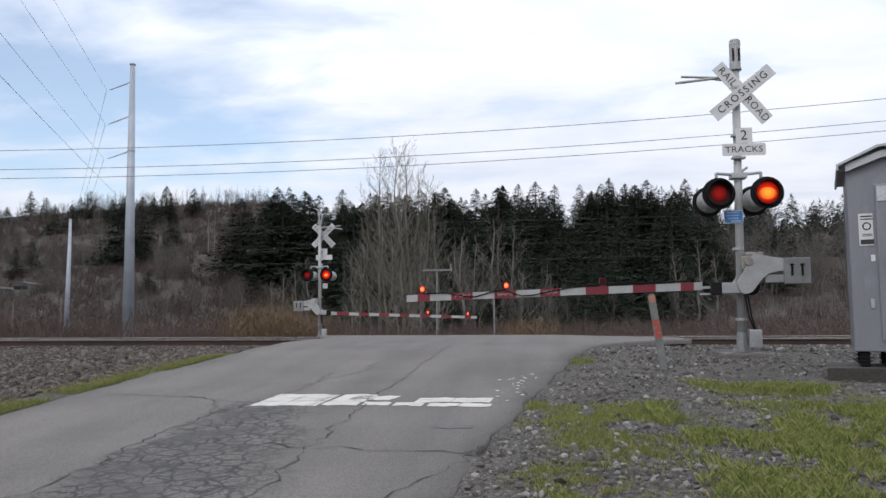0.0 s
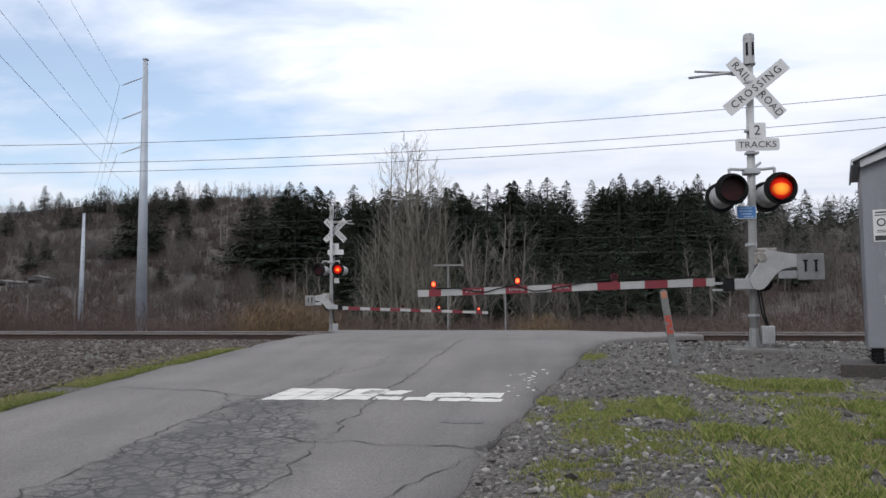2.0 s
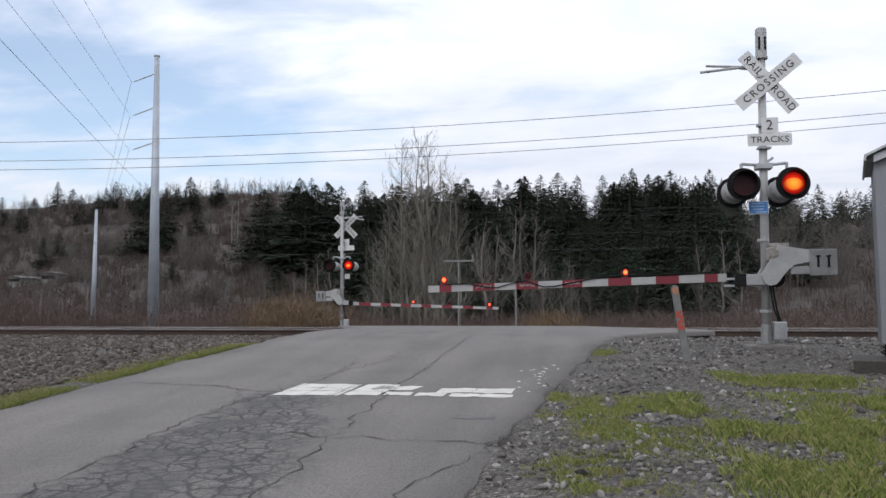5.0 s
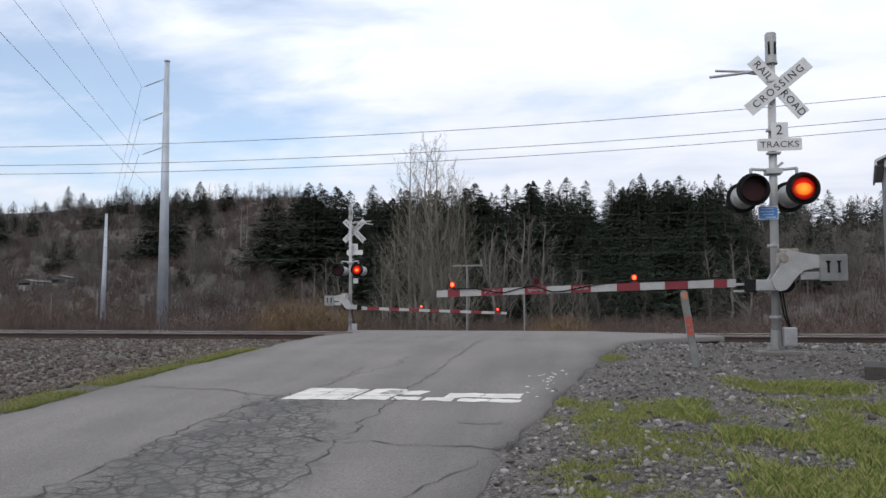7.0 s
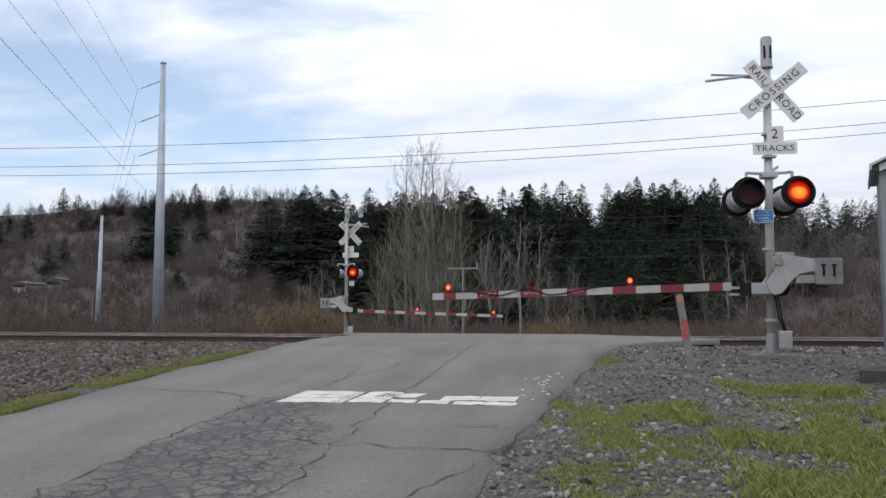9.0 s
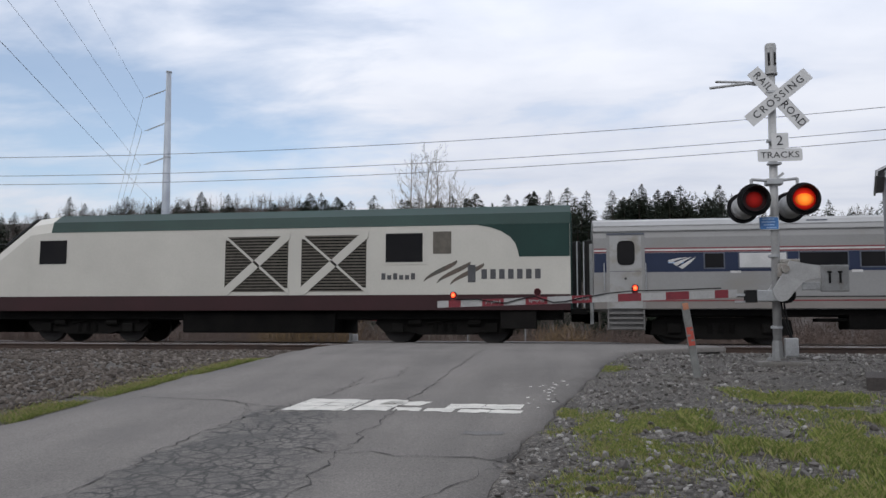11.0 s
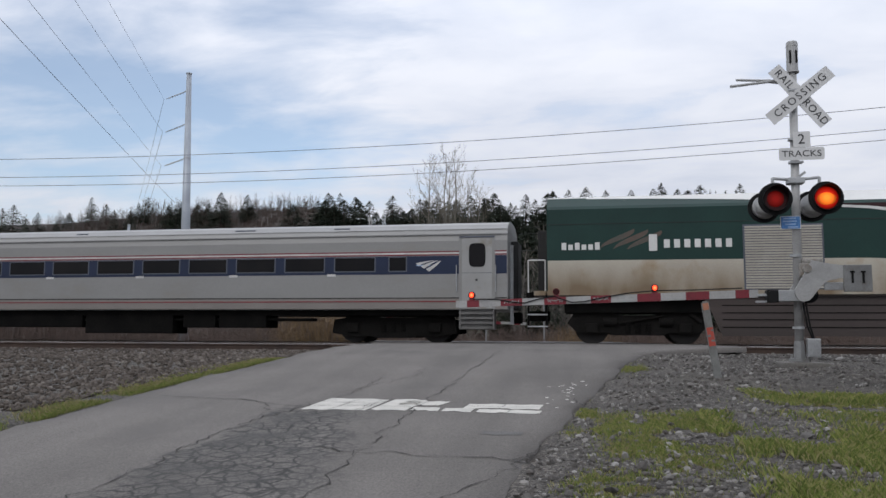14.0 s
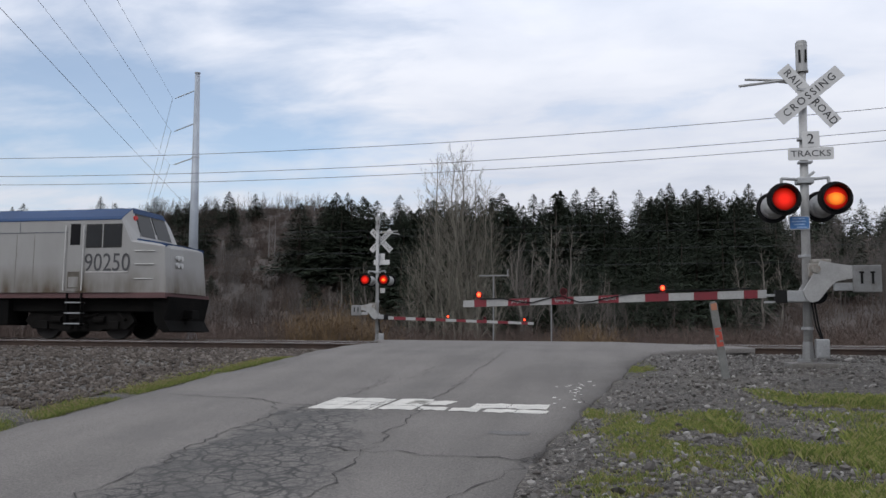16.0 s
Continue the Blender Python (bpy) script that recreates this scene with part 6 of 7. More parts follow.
    for i, w in enumerate((0.24, 0.17, 0.17, 0.17, 0.17, 0.17, 0.17, 0.17)):
        xx = L - 4.1 + (0 if i == 0 else 0.15 + i * 0.275)
        part("emblem_letter_bar", box(nb(), xx, xx + w, y - 0.008, y + 0.004, 1.88 if i == 0 else 1.98, 2.42 if i == 0 else 2.28), "number_grey", body)
    part("windscreen", prism(nb(), [(1.32, 3.34), (2.55, 4.24), (2.57, 4.2), (1.40, 3.3)], "y", -1.1, 1.1), "cab_pane", c)
    side_box("pane", 3.0, 4.0, 2.6, 3.4, y, 0.012, "pane", body)
    part("underframe", box(nb(), 1.2, L - 1.2, -1.25, 1.25, 0.75, 1.1), "under", c)
    part("fuel_tank", box(nb(), 8.2, 13.4, -1.35, 1.35, 0.3, 0.95, 0.05), "under", c)
    part("equipment_box", box(nb(), L - 3.1, L - 2.0, -1.45, -0.8, 0.45, 1.0, 0.02), "truck", c)
    part("pilot", box(nb(), 0.4, 1.2, -1.2, 1.2, 0.3, 1.45, 0.05), "under", c)
    b = box(nb(), L - 0.95, L - 0.1, -0.2, 0.2, 0.68, 1.0)
    part("coupler", b, "under", c)
    for xc in (4.6, L - 4.9):
        build_bogie(c, xc, 3.0, 0.53, True)
    return c


_coach = build_coach(26.0, False, True, "silver passenger coach with blue window band and red lines")
_first = build_coach(25.9, True, False, "silver passenger coach, one window covered by a white blind")
_second = build_coach(26.0, False, False, "silver passenger coach with pale emblem at its leading end")
# each vehicle and where its leading end stands at the start
TRAIN = [(build_charger(21.8), 369.87), (_first, 390.2), (_second, 416.1), (_coach, 442.05), (copy_thing(_coach, pose(0, 0, 0)), 468.08)]
TRAIN += [(build_green_loco(17.1), 494.57), (copy_thing(_coach, pose(0, 0, 0)), 510.8), (build_silver_loco(17.1), 537.49)]
for _ob, _x in TRAIN:
    _ob.scale = (1.0 if _ob.name.startswith("passenger") else 0.957, 1.0, 0.957)

# ---- woods and brush ----
def conifer_data(h, r, seed, tufts, size=1.0):
    """Ragged fir crown: tufts of needles, each two small triangles, on limbs that droop outwards. Returns vertices and faces."""
    rng = random.Random(seed)
    v, f = [], []
    limbs = [(rng.random() * 6.28, rng.uniform(0.6, 1.25)) for _ in range(60)]
    bare = rng.uniform(0.04, 0.16)
    for k in range(tufts):
        u = rng.random() ** 1.25
        z = h * (bare + (1 - bare) * u)
        a, reach = limbs[int(u * 59)] if rng.random() < 0.55 else (rng.random() * 6.28, rng.uniform(0.7, 1.0))
        a += rng.gauss(0, 0.55)
        R = r * ((1 - u) ** 0.7) * reach + 0.05
        t = rng.random() ** 0.5
        x, y = R * t * math.cos(a), R * t * math.sin(a)
        z -= R * t * t * 0.30
        L = size * rng.uniform(0.35, 0.85) * (0.30 + 0.85 * (1 - u) ** 0.8)
        ca, sa = math.cos(a + rng.gauss(0, 0.4)), math.sin(a + rng.gauss(0, 0.4))
        w = L * rng.uniform(0.35, 0.6)
        tilt = rng.uniform(-0.7, 0.15)
        b = len(v)
        v += [(x - ca * L * 0.4, y - sa * L * 0.4, z + L * 0.2), (x - sa * w, y + ca * w, z + rng.uniform(-0.35, 0.1) * L), (x + sa * w, y - ca * w, z + rng.uniform(-0.35, 0.1) * L), (x + ca * L, y + sa * L, z + tilt * L)]
        f += [(b, b + 1, b + 3), (b, b + 3, b + 2)]
    # the leading shoot
    for k in range(14):
        z = h * (0.93 + 0.075 * k / 14)
        a = rng.random() * 6.28
        b = len(v)
        L = 0.28 * (1.05 - k / 14)
        v += [(0.05, 0, z), (-0.05, 0.03, z), (L * math.cos(a), L * math.sin(a), z - 0.1), (0, 0, z + 0.35)]
        f += [(b, b + 1, b + 2), (b, b + 1, b + 3)]
    return v, f


def conifer_mesh(name, h, r, seed, tufts=1900, size=1.0):
    """Returns the trunk's and the crown's mesh."""
    crown = bpy.data.meshes.new(name)
    v, f = conifer_data(h, r, seed, tufts, size)
    crown.from_pydata(v, [], f)
    crown.materials.append(M["conifer"])
    b = tube(nb(), (0, 0, -1.0), (0, 0, h * 0.97), h * 0.016 + 0.04, 0.02, 6, False)
    trunk = bpy.data.meshes.new("trunk")
    b.to_mesh(trunk)
    b.free()
    trunk.materials.append(M["bark"])
    return trunk, crown


def make_tree(name, trunk, crown, m, label, category, group):
    t = empty(name, m, label, category, group)
    for nm, me in (("trunk", trunk), ("crown", crown)):
        o = new(nm, me)
        o.parent = t
    return t


def stick(v, f, p, q, r0, r1, sides=3):
    """A tapering twig."""
    d = Vector(q) - Vector(p)
    if d.length < 1e-4:
        return
    a = d.orthogonal().normalized()
    c = d.normalized().cross(a)
    b = len(v)
    for pt, r in ((p, r0), (q, r1)):
        for i in range(sides):
            t = 6.283 * i / sides
            o = a * (r * math.cos(t)) + c * (r * math.sin(t))
            v.append((pt[0] + o.x, pt[1] + o.y, pt[2] + o.z))
    for i in range(sides):
        j = (i + 1) % sides
        f.append((b + i, b + j, b + sides + j, b + sides + i))


def bare_tree_mesh(h, seed, depth=5, spread=0.42, stems=1, thin=1.0, rmin=0.012, bark="bare", shoots=(1, 1, 2)):
    rng = random.Random(seed)
    tv, tf, cv, cf = [], [], [], []

    def grow(p, d, L, r, k):
        n = 3
        for i in range(n):
            q = p + d * (L / n)
            r2 = r * (0.86 if k else 0.93)
            stick(tv if k == 0 else cv, tf if k == 0 else cf, p, q, r, max(rmin, r2), 6 if k == 0 else 3)
            if k < depth and (i > 0 or k > 0):
                for _ in range(rng.choice(shoots) if k else 2):
                    side = Vector((rng.uniform(-1, 1), rng.uniform(-1, 1), rng.uniform(-0.1, 0.45))).normalized()
                    nd = (d * (1 - spread) + side * spread + Vector((0, 0, 0.10))).normalized()
                    grow(q.copy(), nd, L * rng.uniform(0.42, 0.62), max(rmin, r2 * 0.5), k + 1)
            d = (d + Vector((rng.uniform(-0.12, 0.12), rng.uniform(-0.12, 0.12), 0.06))).normalized()
            p, r = q, r2
        if k < depth:
            grow(p, d, L * 0.55, r * 0.8, k + 1)
    for s in range(stems):
        a = rng.random() * 6.28
        lean = Vector((0.16 * math.cos(a) * (s > 0), 0.16 * math.sin(a) * (s > 0), 1)).normalized()
        grow(Vector((0.3 * s * math.cos(a), 0.3 * s * math.sin(a), -0.4)), lean, h * 0.5 * rng.uniform(0.85, 1), 0.013 * h * thin, 0)
    out = []
    for nm, (v, f) in (("trunk", (tv, tf)), ("crown", (cv, cf))):
        me = bpy.data.meshes.new(nm)
        me.from_pydata([tuple(p) for p in v], [], f)
        me.materials.append(M[bark])
        out.append(me)
    return out


def upright_tree_mesh(h, seed, branches, bark, thick=1.0):
    """A slim leafless tree: one straight leader, steep side branches that curve upwards, fine twigs. Returns trunk and crown."""
    rng = random.Random(seed)
    tv, tf, cv, cf = [], [], [], []
    line, p = [], Vector((0, 0, -0.4))
    for i in range(11):
        line.append(p.copy())
        p += Vector((rng.gauss(0, 0.010 * h), rng.gauss(0, 0.010 * h), (h + 0.4) / 10))
    rad = lambda u: thick * (0.0085 * h * (1 - u) + 0.010)
    for i in range(10):
        stick(tv, tf, line[i], line[i + 1], rad(i / 10), rad((i + 1) / 10), 6)
    for k in range(branches):
        u = 0.14 + 0.84 * (k + rng.random()) / branches
        i = min(9, int(u * 10))
        p = line[i].lerp(line[i + 1], u * 10 - i)
        a = rng.random() * 6.283
        d = Vector((math.cos(a), math.sin(a), rng.uniform(0.7, 1.5))).normalized()
        L = h * (0.05 + 0.25 * (1 - u) ** 0.75) * rng.uniform(0.6, 1.15)
        r = thick * max(0.010, 0.0026 * h * (1 - u) * rng.uniform(0.7, 1.2))
        for j in range(4):
            q = p + d * (L / 4)
            stick(cv, cf, p, q, r, r * 0.75)
            for _ in range(2):
                e = (d + Vector((rng.uniform(-0.7, 0.7), rng.uniform(-0.7, 0.7), rng.uniform(0, 0.5)))).normalized()
                t = q + e * (L * rng.uniform(0.18, 0.42))
                stick(cv, cf, q, t, max(0.007 * thick, r * 0.5), 0.006 * thick)
                m = q.lerp(t, 0.55)
                stick(cv, cf, m, m + (e + Vector((rng.uniform(-0.6, 0.6), rng.uniform(-0.6, 0.6), 0.3))).normalized() * (L * rng.uniform(0.08, 0.2)), 0.007 * thick, 0.005 * thick)
            p, r = q, r * 0.75
            d = (d + Vector((rng.uniform(-0.14, 0.14), rng.uniform(-0.14, 0.14), 0.16))).normalized()
    out = []
    for nm, (v, f) in (("trunk", (tv, tf)), ("crown", (cv, cf))):
        me = bpy.data.meshes.new(nm)
        me.from_pydata([tuple(q) for q in v], [], f)
        me.materials.append(M[bark])
        out.append(me)
    return out


def place(az, dist):
    """Azimuth in degrees from +y (positive to +x) and distance from the eye, to x, y and the ground there."""
    x, y = dist * math.sin(radians(az)), dist * math.cos(radians(az))
    return x, y, float(land(x, y))


SINGLE_FIRS = ((-29.1, 197, 14.5), (-28.3, 191, 13), (-27.7, 202, 14.5), (-26.2, 247, 12), (-25.7, 206, 9), (-21.3, 151, 14.5), (-21.0, 156, 12), (-19.0, 146, 15), (-18.4, 141, 14.5), (-17.7, 144, 15.5), (-19.5, 179, 12), (-18.8, 190, 13), (-18.0, 200, 13), (-34.4, 300, 12), (-33.5, 300, 9), (-33.0, 296, 7), (-31.5, 286, 9), (-30.9, 282, 11), (-30.2, 279, 6), (-35.1, 209, 7.4), (-34.2, 218, 7.4), (-35.7, 296, 8), (-27.2, 149, 4), (-20.3, 125, 5), (-16.9, 155, 15.5), (-16.5, 145, 15.5), (-15.9, 165, 15), (-15.4, 150, 14), (-15.0, 130, 12), (-17.2, 125, 7), (-16.2, 118, 8), (-37.5, 285, 11), (-39.5, 262, 15), (-38.9, 258, 16), (-38.2, 262, 11), (-40.6, 260, 14), (-36.4, 266, 8), (-33.0, 262, 7), (-32.0, 262, 8), (-29.6, 262, 8), (-28.8, 258, 9), (-27.0, 264, 7), (-24.4, 260, 9))


def build_woods():
    rng = random.Random(21)
    kinds = [conifer_mesh("crown", 16 + 1.6 * i, 4.1 + 0.5 * (i % 4), 100 + i, 3800, 0.72) for i in range(7)]
    fine = [conifer_mesh("crown", 16 + 1.6 * i, 4.1 + 0.5 * (i % 4), 200 + i, 6500, 0.60) for i in range(4)]

    rest_v, rest_f = [], []
    made = [0]

    def fir(az, dist, h=None):
        x, y, z = place(az, dist)
        if h is None and dist > 205 and made[0] > 215 or made[0] > 290:
            hh = rng.choice((rng.uniform(8, 12), rng.uniform(11, 16)))
            v, f = conifer_data(hh, hh * 0.31, rng.randrange(9999), 560)
            b = len(rest_v)
            rest_v.extend([(x + p[0] * 1.15, y + p[1] * 1.15, z + p[2]) for p in v])
            rest_f.extend([tuple(i + b for i in q) for q in f])
            return None
        made[0] += 1
        k = rng.randrange(4 if dist < 165 else len(kinds))
        own = 16 + 1.6 * k
        s = (h or rng.choice((rng.uniform(9, 14), rng.uniform(11, 18), rng.uniform(13, 20))) * (1.1 if dist > 200 else 0.95 if dist > 140 else 0.66 if dist > 104 else 0.5)) / own
        t = make_tree("fir_tree", *(fine if dist < 165 else kinds)[k], Matrix.LocRotScale((x, y, z), Euler((0, 0, rng.random() * 6.28)), (s * rng.uniform(1.4, 2.0), s * rng.uniform(1.4, 2.0), s)), "tall dark green fir tree on the hillside", "fir tree", "hillside firs")
        return t
    # single firs on the open slope: azimuth, distance, height
    for az, d, h in SINGLE_FIRS:
        fir(az, d, h - 2.0 if d > 270 else h)
    # the tallest heads of the wood
    for az in (-14.3, -13.5, -12.9, -12.1, -11.2, -10.3, -9.4, -8.6, -7.7, -6.9, -6.1, -5.4, -4.6, -3.9, -3.2, -2.6, -1.9, -1.1, -0.6, 0.2, 0.9, 3.4, 4.1, 4.9, 5.6, 6.4, 7.3, 9.6):
        fir(az + rng.uniform(-0.2, 0.2), rng.uniform(185, 205), rng.uniform(14.5, 18.8))
        fir(az + rng.uniform(0.25, 0.5), rng.uniform(178, 192), rng.uniform(12.5, 16.5))
    # the dark wood behind the crossing, in rows up the slope
    for row, dist in enumerate([84, 92, 100] + list(np.arange(108, 300, 11.0))):
        az = -14.6 + rng.uniform(0, 1) + (3.5 if dist < 104 else 0)
        while az < (9.5 if dist < 104 else 11.5):
            gap = 1.1 < az < 2.5 and dist > 150
            if not gap and (rng.random() < (0.62 if dist < 120 else 0.9)):
                fir(az, dist + rng.uniform(-4, 4))
            az += rng.uniform(0.7, 1.35) * (200 / dist) ** 0.6
    # the thinner wood beside it
    for dist in np.arange(150, 300, 14.0):
        az = 11.5
        while az < 34:
            if rng.random() < 0.62:
                fir(az, dist + rng.uniform(-6, 6), rng.uniform(11, 18) if made[0] < 280 else None)
            az += rng.uniform(1.0, 2.2)
    wood = pydata("far_wood", rest_v, rest_f, "conifer")
    tagged(wood, "dense dark fir wood along the ridge", "wood", kind="stuff")
    # bare grey trees: the tall clump by the crossing, the slope and the ridge
    tall = [upright_tree_mesh(15.0, 40 + i, 52, "bare") for i in range(4)]
    for az, d, h in ((-11.6, 63, 15.8), (-10.75, 62, 14.2), (-10.2, 61, 15.6), (-9.4, 62, 16.0), (-9.0, 64, 14.6), (-8.3, 63, 13.0), (-7.6, 61, 11.0), (-12.3, 64, 11.0), (-13.0, 62, 9.5), (-13.6, 65, 8.0), (-9.8, 66, 13.5), (-10.5, 59, 9.0), (-11.2, 60, 10.5), (-8.7, 59, 8.0)):
        x, y, z = place(az, d)
        k = rng.randrange(4)
        s = h / 15.0
        make_tree("bare_tree", *tall[k], Matrix.LocRotScale((x, y, z), Euler((0, 0, rng.random() * 6.28)), (s * 1.1, s * 1.1, s)), "tall leafless pale grey tree behind the crossing", "bare tree", "bare trees by the crossing")
    birch = [upright_tree_mesh(15.0, 80 + i, 30, "twig_birch", 1.6) for i in range(3)]
    small = [bare_tree_mesh(11.0, 60 + i, 4, 0.55, 2, 0.6, 0.011, "twig_pale", (0, 1, 1, 2)) for i in range(4)]
    thin = [bare_tree_mesh(11.0, 70 + i, 4, 0.5, 1, 0.6, 0.010, "twig_pale", (0, 1, 1, 1)) for i in range(3)]
    spots = [(rng.uniform(-47, -15), rng.uniform(280, 306), rng.uniform(4, 7.5)) for _ in range(66)]
    spots += [(rng.uniform(-46, -16), rng.uniform(130, 270), rng.uniform(4, 7.5)) for _ in range(44)]
    spots += [(rng.uniform(-14, 24), rng.uniform(76, 108), rng.uniform(3, 6)) for _ in range(14)]
    spots += [(rng.uniform(-14, 13), rng.uniform(74, 82), rng.uniform(3, 6.5)) for _ in range(24)]
    spots += [(-5.2, 82, 11), (-6.0, 84, 10), (-0.6, 78, 7), (0.8, 80, 7), (-4.6, 82, 9)]
    spots += [(rng.uniform(11, 22), rng.uniform(120, 210), rng.uniform(9, 14)) for _ in range(34)]
    for az, d, h in [(rng.uniform(-27.8, -19.8), rng.uniform(272, 300), rng.uniform(4.5, 7.5)) for _ in range(46)] + [(rng.uniform(-40, -29), rng.uniform(262, 300), rng.uniform(4.5, 7.5)) for _ in range(14)]:
        x, y, z = place(az, d)
        make_tree("bare_tree", *birch[rng.randrange(3)], Matrix.LocRotScale((x, y, z), Euler((0, 0, rng.random() * 6.28)), (h / 15, h / 15, h / 15)), "slender leafless pale tree on the ridge", "bare tree", "ridge bare trees")
    for az, d, h in ((-5.4, 80, 11.5), (-4.9, 82, 11.0), (-5.9, 83, 10.0), (-3.4, 86, 13.0), (-2.9, 88, 12.0), (-2.4, 86, 12.5), (-1.5, 70, 6.8), (0.0, 71, 7.0), (0.5, 72, 6.4), (-18.2, 72, 7.0), (-17.4, 74, 7.5), (-16.6, 73, 8.0), (-15.8, 72, 6.5), (-19.0, 76, 6.0), (9.0, 90, 9.0), (10.4, 94, 10.0), (11.6, 92, 8.5)):
        x, y, z = place(az, d)
        make_tree("bare_tree", *birch[rng.randrange(3)], Matrix.LocRotScale((x, y, z), Euler((0, 0, rng.random() * 6.28)), (h / 12, h / 12, h / 15)), "slender leafless tree before the dark wood", "bare tree", "bare trees before the wood")
    ridge_v, ridge_f = [], []
    for _ in range(120):
        az, d = rng.uniform(-47, -27.5), rng.uniform(268, 296)
        x, y, z = place(az, d)
        h, turn = rng.uniform(4.5, 8.5) / 15, rng.random() * 6.28
        ca, sa = h * 1.5 * math.cos(turn), h * 1.5 * math.sin(turn)
        for me in birch[rng.randrange(3)]:
            b = len(ridge_v)
            ridge_v.extend([(x + q.co.x * ca - q.co.y * sa, y + q.co.x * sa + q.co.y * ca, z + q.co.z * h) for q in me.vertices])
            ridge_f.extend([tuple(i + b for i in q.vertices) for q in me.polygons])
    tagged(pydata("ridge_trees", ridge_v, ridge_f, "twig_pale"), "leafless grey brown trees crowding the ridge", "trees", kind="stuff")
    for az, d, h in spots:
        x, y, z = place(az, d)
        s = h / 11.0
        make_tree("bare_tree", *(thin[rng.randrange(3)] if d < 120 and az > -14 else small[rng.randrange(4)]), Matrix.LocRotScale((x, y, z), Euler((0, 0, rng.random() * 6.28)), (s, s, s)), "leafless grey tree on the winter hillside", "bare tree", "hillside bare trees")


build_woods()


def build_brush(name, count, region, height, material, label, seed, twigs=12, r=0.02):
    """Leafless thicket: clumps of leaning twigs with side shoots."""
    rng = random.Random(seed)
    v, f = [], []
    for _ in range(count):
        az, d = region(rng)
        x, y, z = place(az, d)
        h = height(rng, az, d)
        for _ in range(twigs):
            a = rng.random() * 6.28
            lean = rng.uniform(0.05, 0.55)
            L = h * rng.uniform(0.5, 1.0)
            p = (x + rng.gauss(0, 0.25 * h), y + rng.gauss(0, 0.25 * h), z - 0.15)
            q = (p[0] + L * lean * math.cos(a), p[1] + L * lean * math.sin(a), z + L)
            b = len(v)
            w = r * rng.uniform(0.7, 1.6)
            v += [(p[0] - w, p[1], p[2]), (p[0] + w, p[1] + w, p[2]), (p[0], p[1] - w, p[2]), q]
            f += [(b, b + 1, b + 3), (b + 1, b + 2, b + 3), (b + 2, b, b + 3)]
            for _ in range(4):
                u = rng.uniform(0.25, 0.9)
                m = tuple(p[i] + (q[i] - p[i]) * u for i in range(3))
                e = (m[0] + rng.gauss(0, 0.24 * L), m[1] + rng.gauss(0, 0.24 * L), m[2] + rng.uniform(0.0, 0.3) * L)
                b = len(v)
                v += [(m[0] - w * 0.6, m[1], m[2]), (m[0] + w * 0.6, m[1], m[2]), e]
                f += [(b, b + 1, b + 2)]
    ob = pydata(name, v, f, material)
    return tagged(ob, label, "brush", kind="stuff")


build_brush("thicket", 900, lambda g: (g.uniform(-46, 32), g.uniform(40, 62)), lambda g, a, d: g.uniform(1.0, 2.9), "twig_red", "reddish brown leafless thicket along the railway", 1, 16, 0.013)
build_brush("thicket", 1400, lambda g: (lambda a: (a, g.uniform(60, 84) if -14 < a < 11 else g.uniform(60, 120)))(g.uniform(-48, 34)), lambda g, a, d: g.uniform(1.2, 3.0), "twig", "grey brown leafless thicket at the foot of the hill", 2, 14, 0.03)
build_brush("golden_bush", 170, lambda g: (g.gauss(-18.3, 1.9), g.uniform(41, 50)), lambda g, a, d: g.uniform(1.8, 3.9) * max(0.5, 1 - 0.05 * abs(a + 19.5) ** 1.6), "twig_gold", "golden brown willow bush behind the tracks", 3, 18, 0.014)
build_brush("golden_bush", 90, lambda g: (g.gauss(-0.7, 0.7), g.uniform(42, 50)), lambda g, a, d: g.uniform(1.5, 2.7), "twig_gold", "small golden brown bush behind the tracks", 5, 16, 0.014)
build_brush("hillside_brush", 4200, lambda g: (g.choice((g.uniform(-50, -14.5), g.uniform(-50, -14.5), g.uniform(-50, -14.5), g.uniform(12, 36))), math.sqrt(g.uniform(120 ** 2, 305 ** 2))), lambda g, a, d: g.uniform(1.2, 3.4), "twig", "brown leafless brush covering the hillside", 4, 17, 0.034)


def pale_patch(g):
    """Stands of paler scrub here and there on the open slope."""
    while True:
        az, d = g.uniform(-48, -14.5), math.sqrt(g.uniform(110 ** 2, 290 ** 2))
        if noise.noise(Vector((az * 0.45, d * 0.035, 1.0))) > 0.12:
            return az, d


build_brush("hillside_scrub", 1100, pale_patch, lambda g, a, d: g.uniform(1.5, 4.5), "twig_pale", "pale grey leafless scrub in patches on the hillside", 6, 16, 0.034)


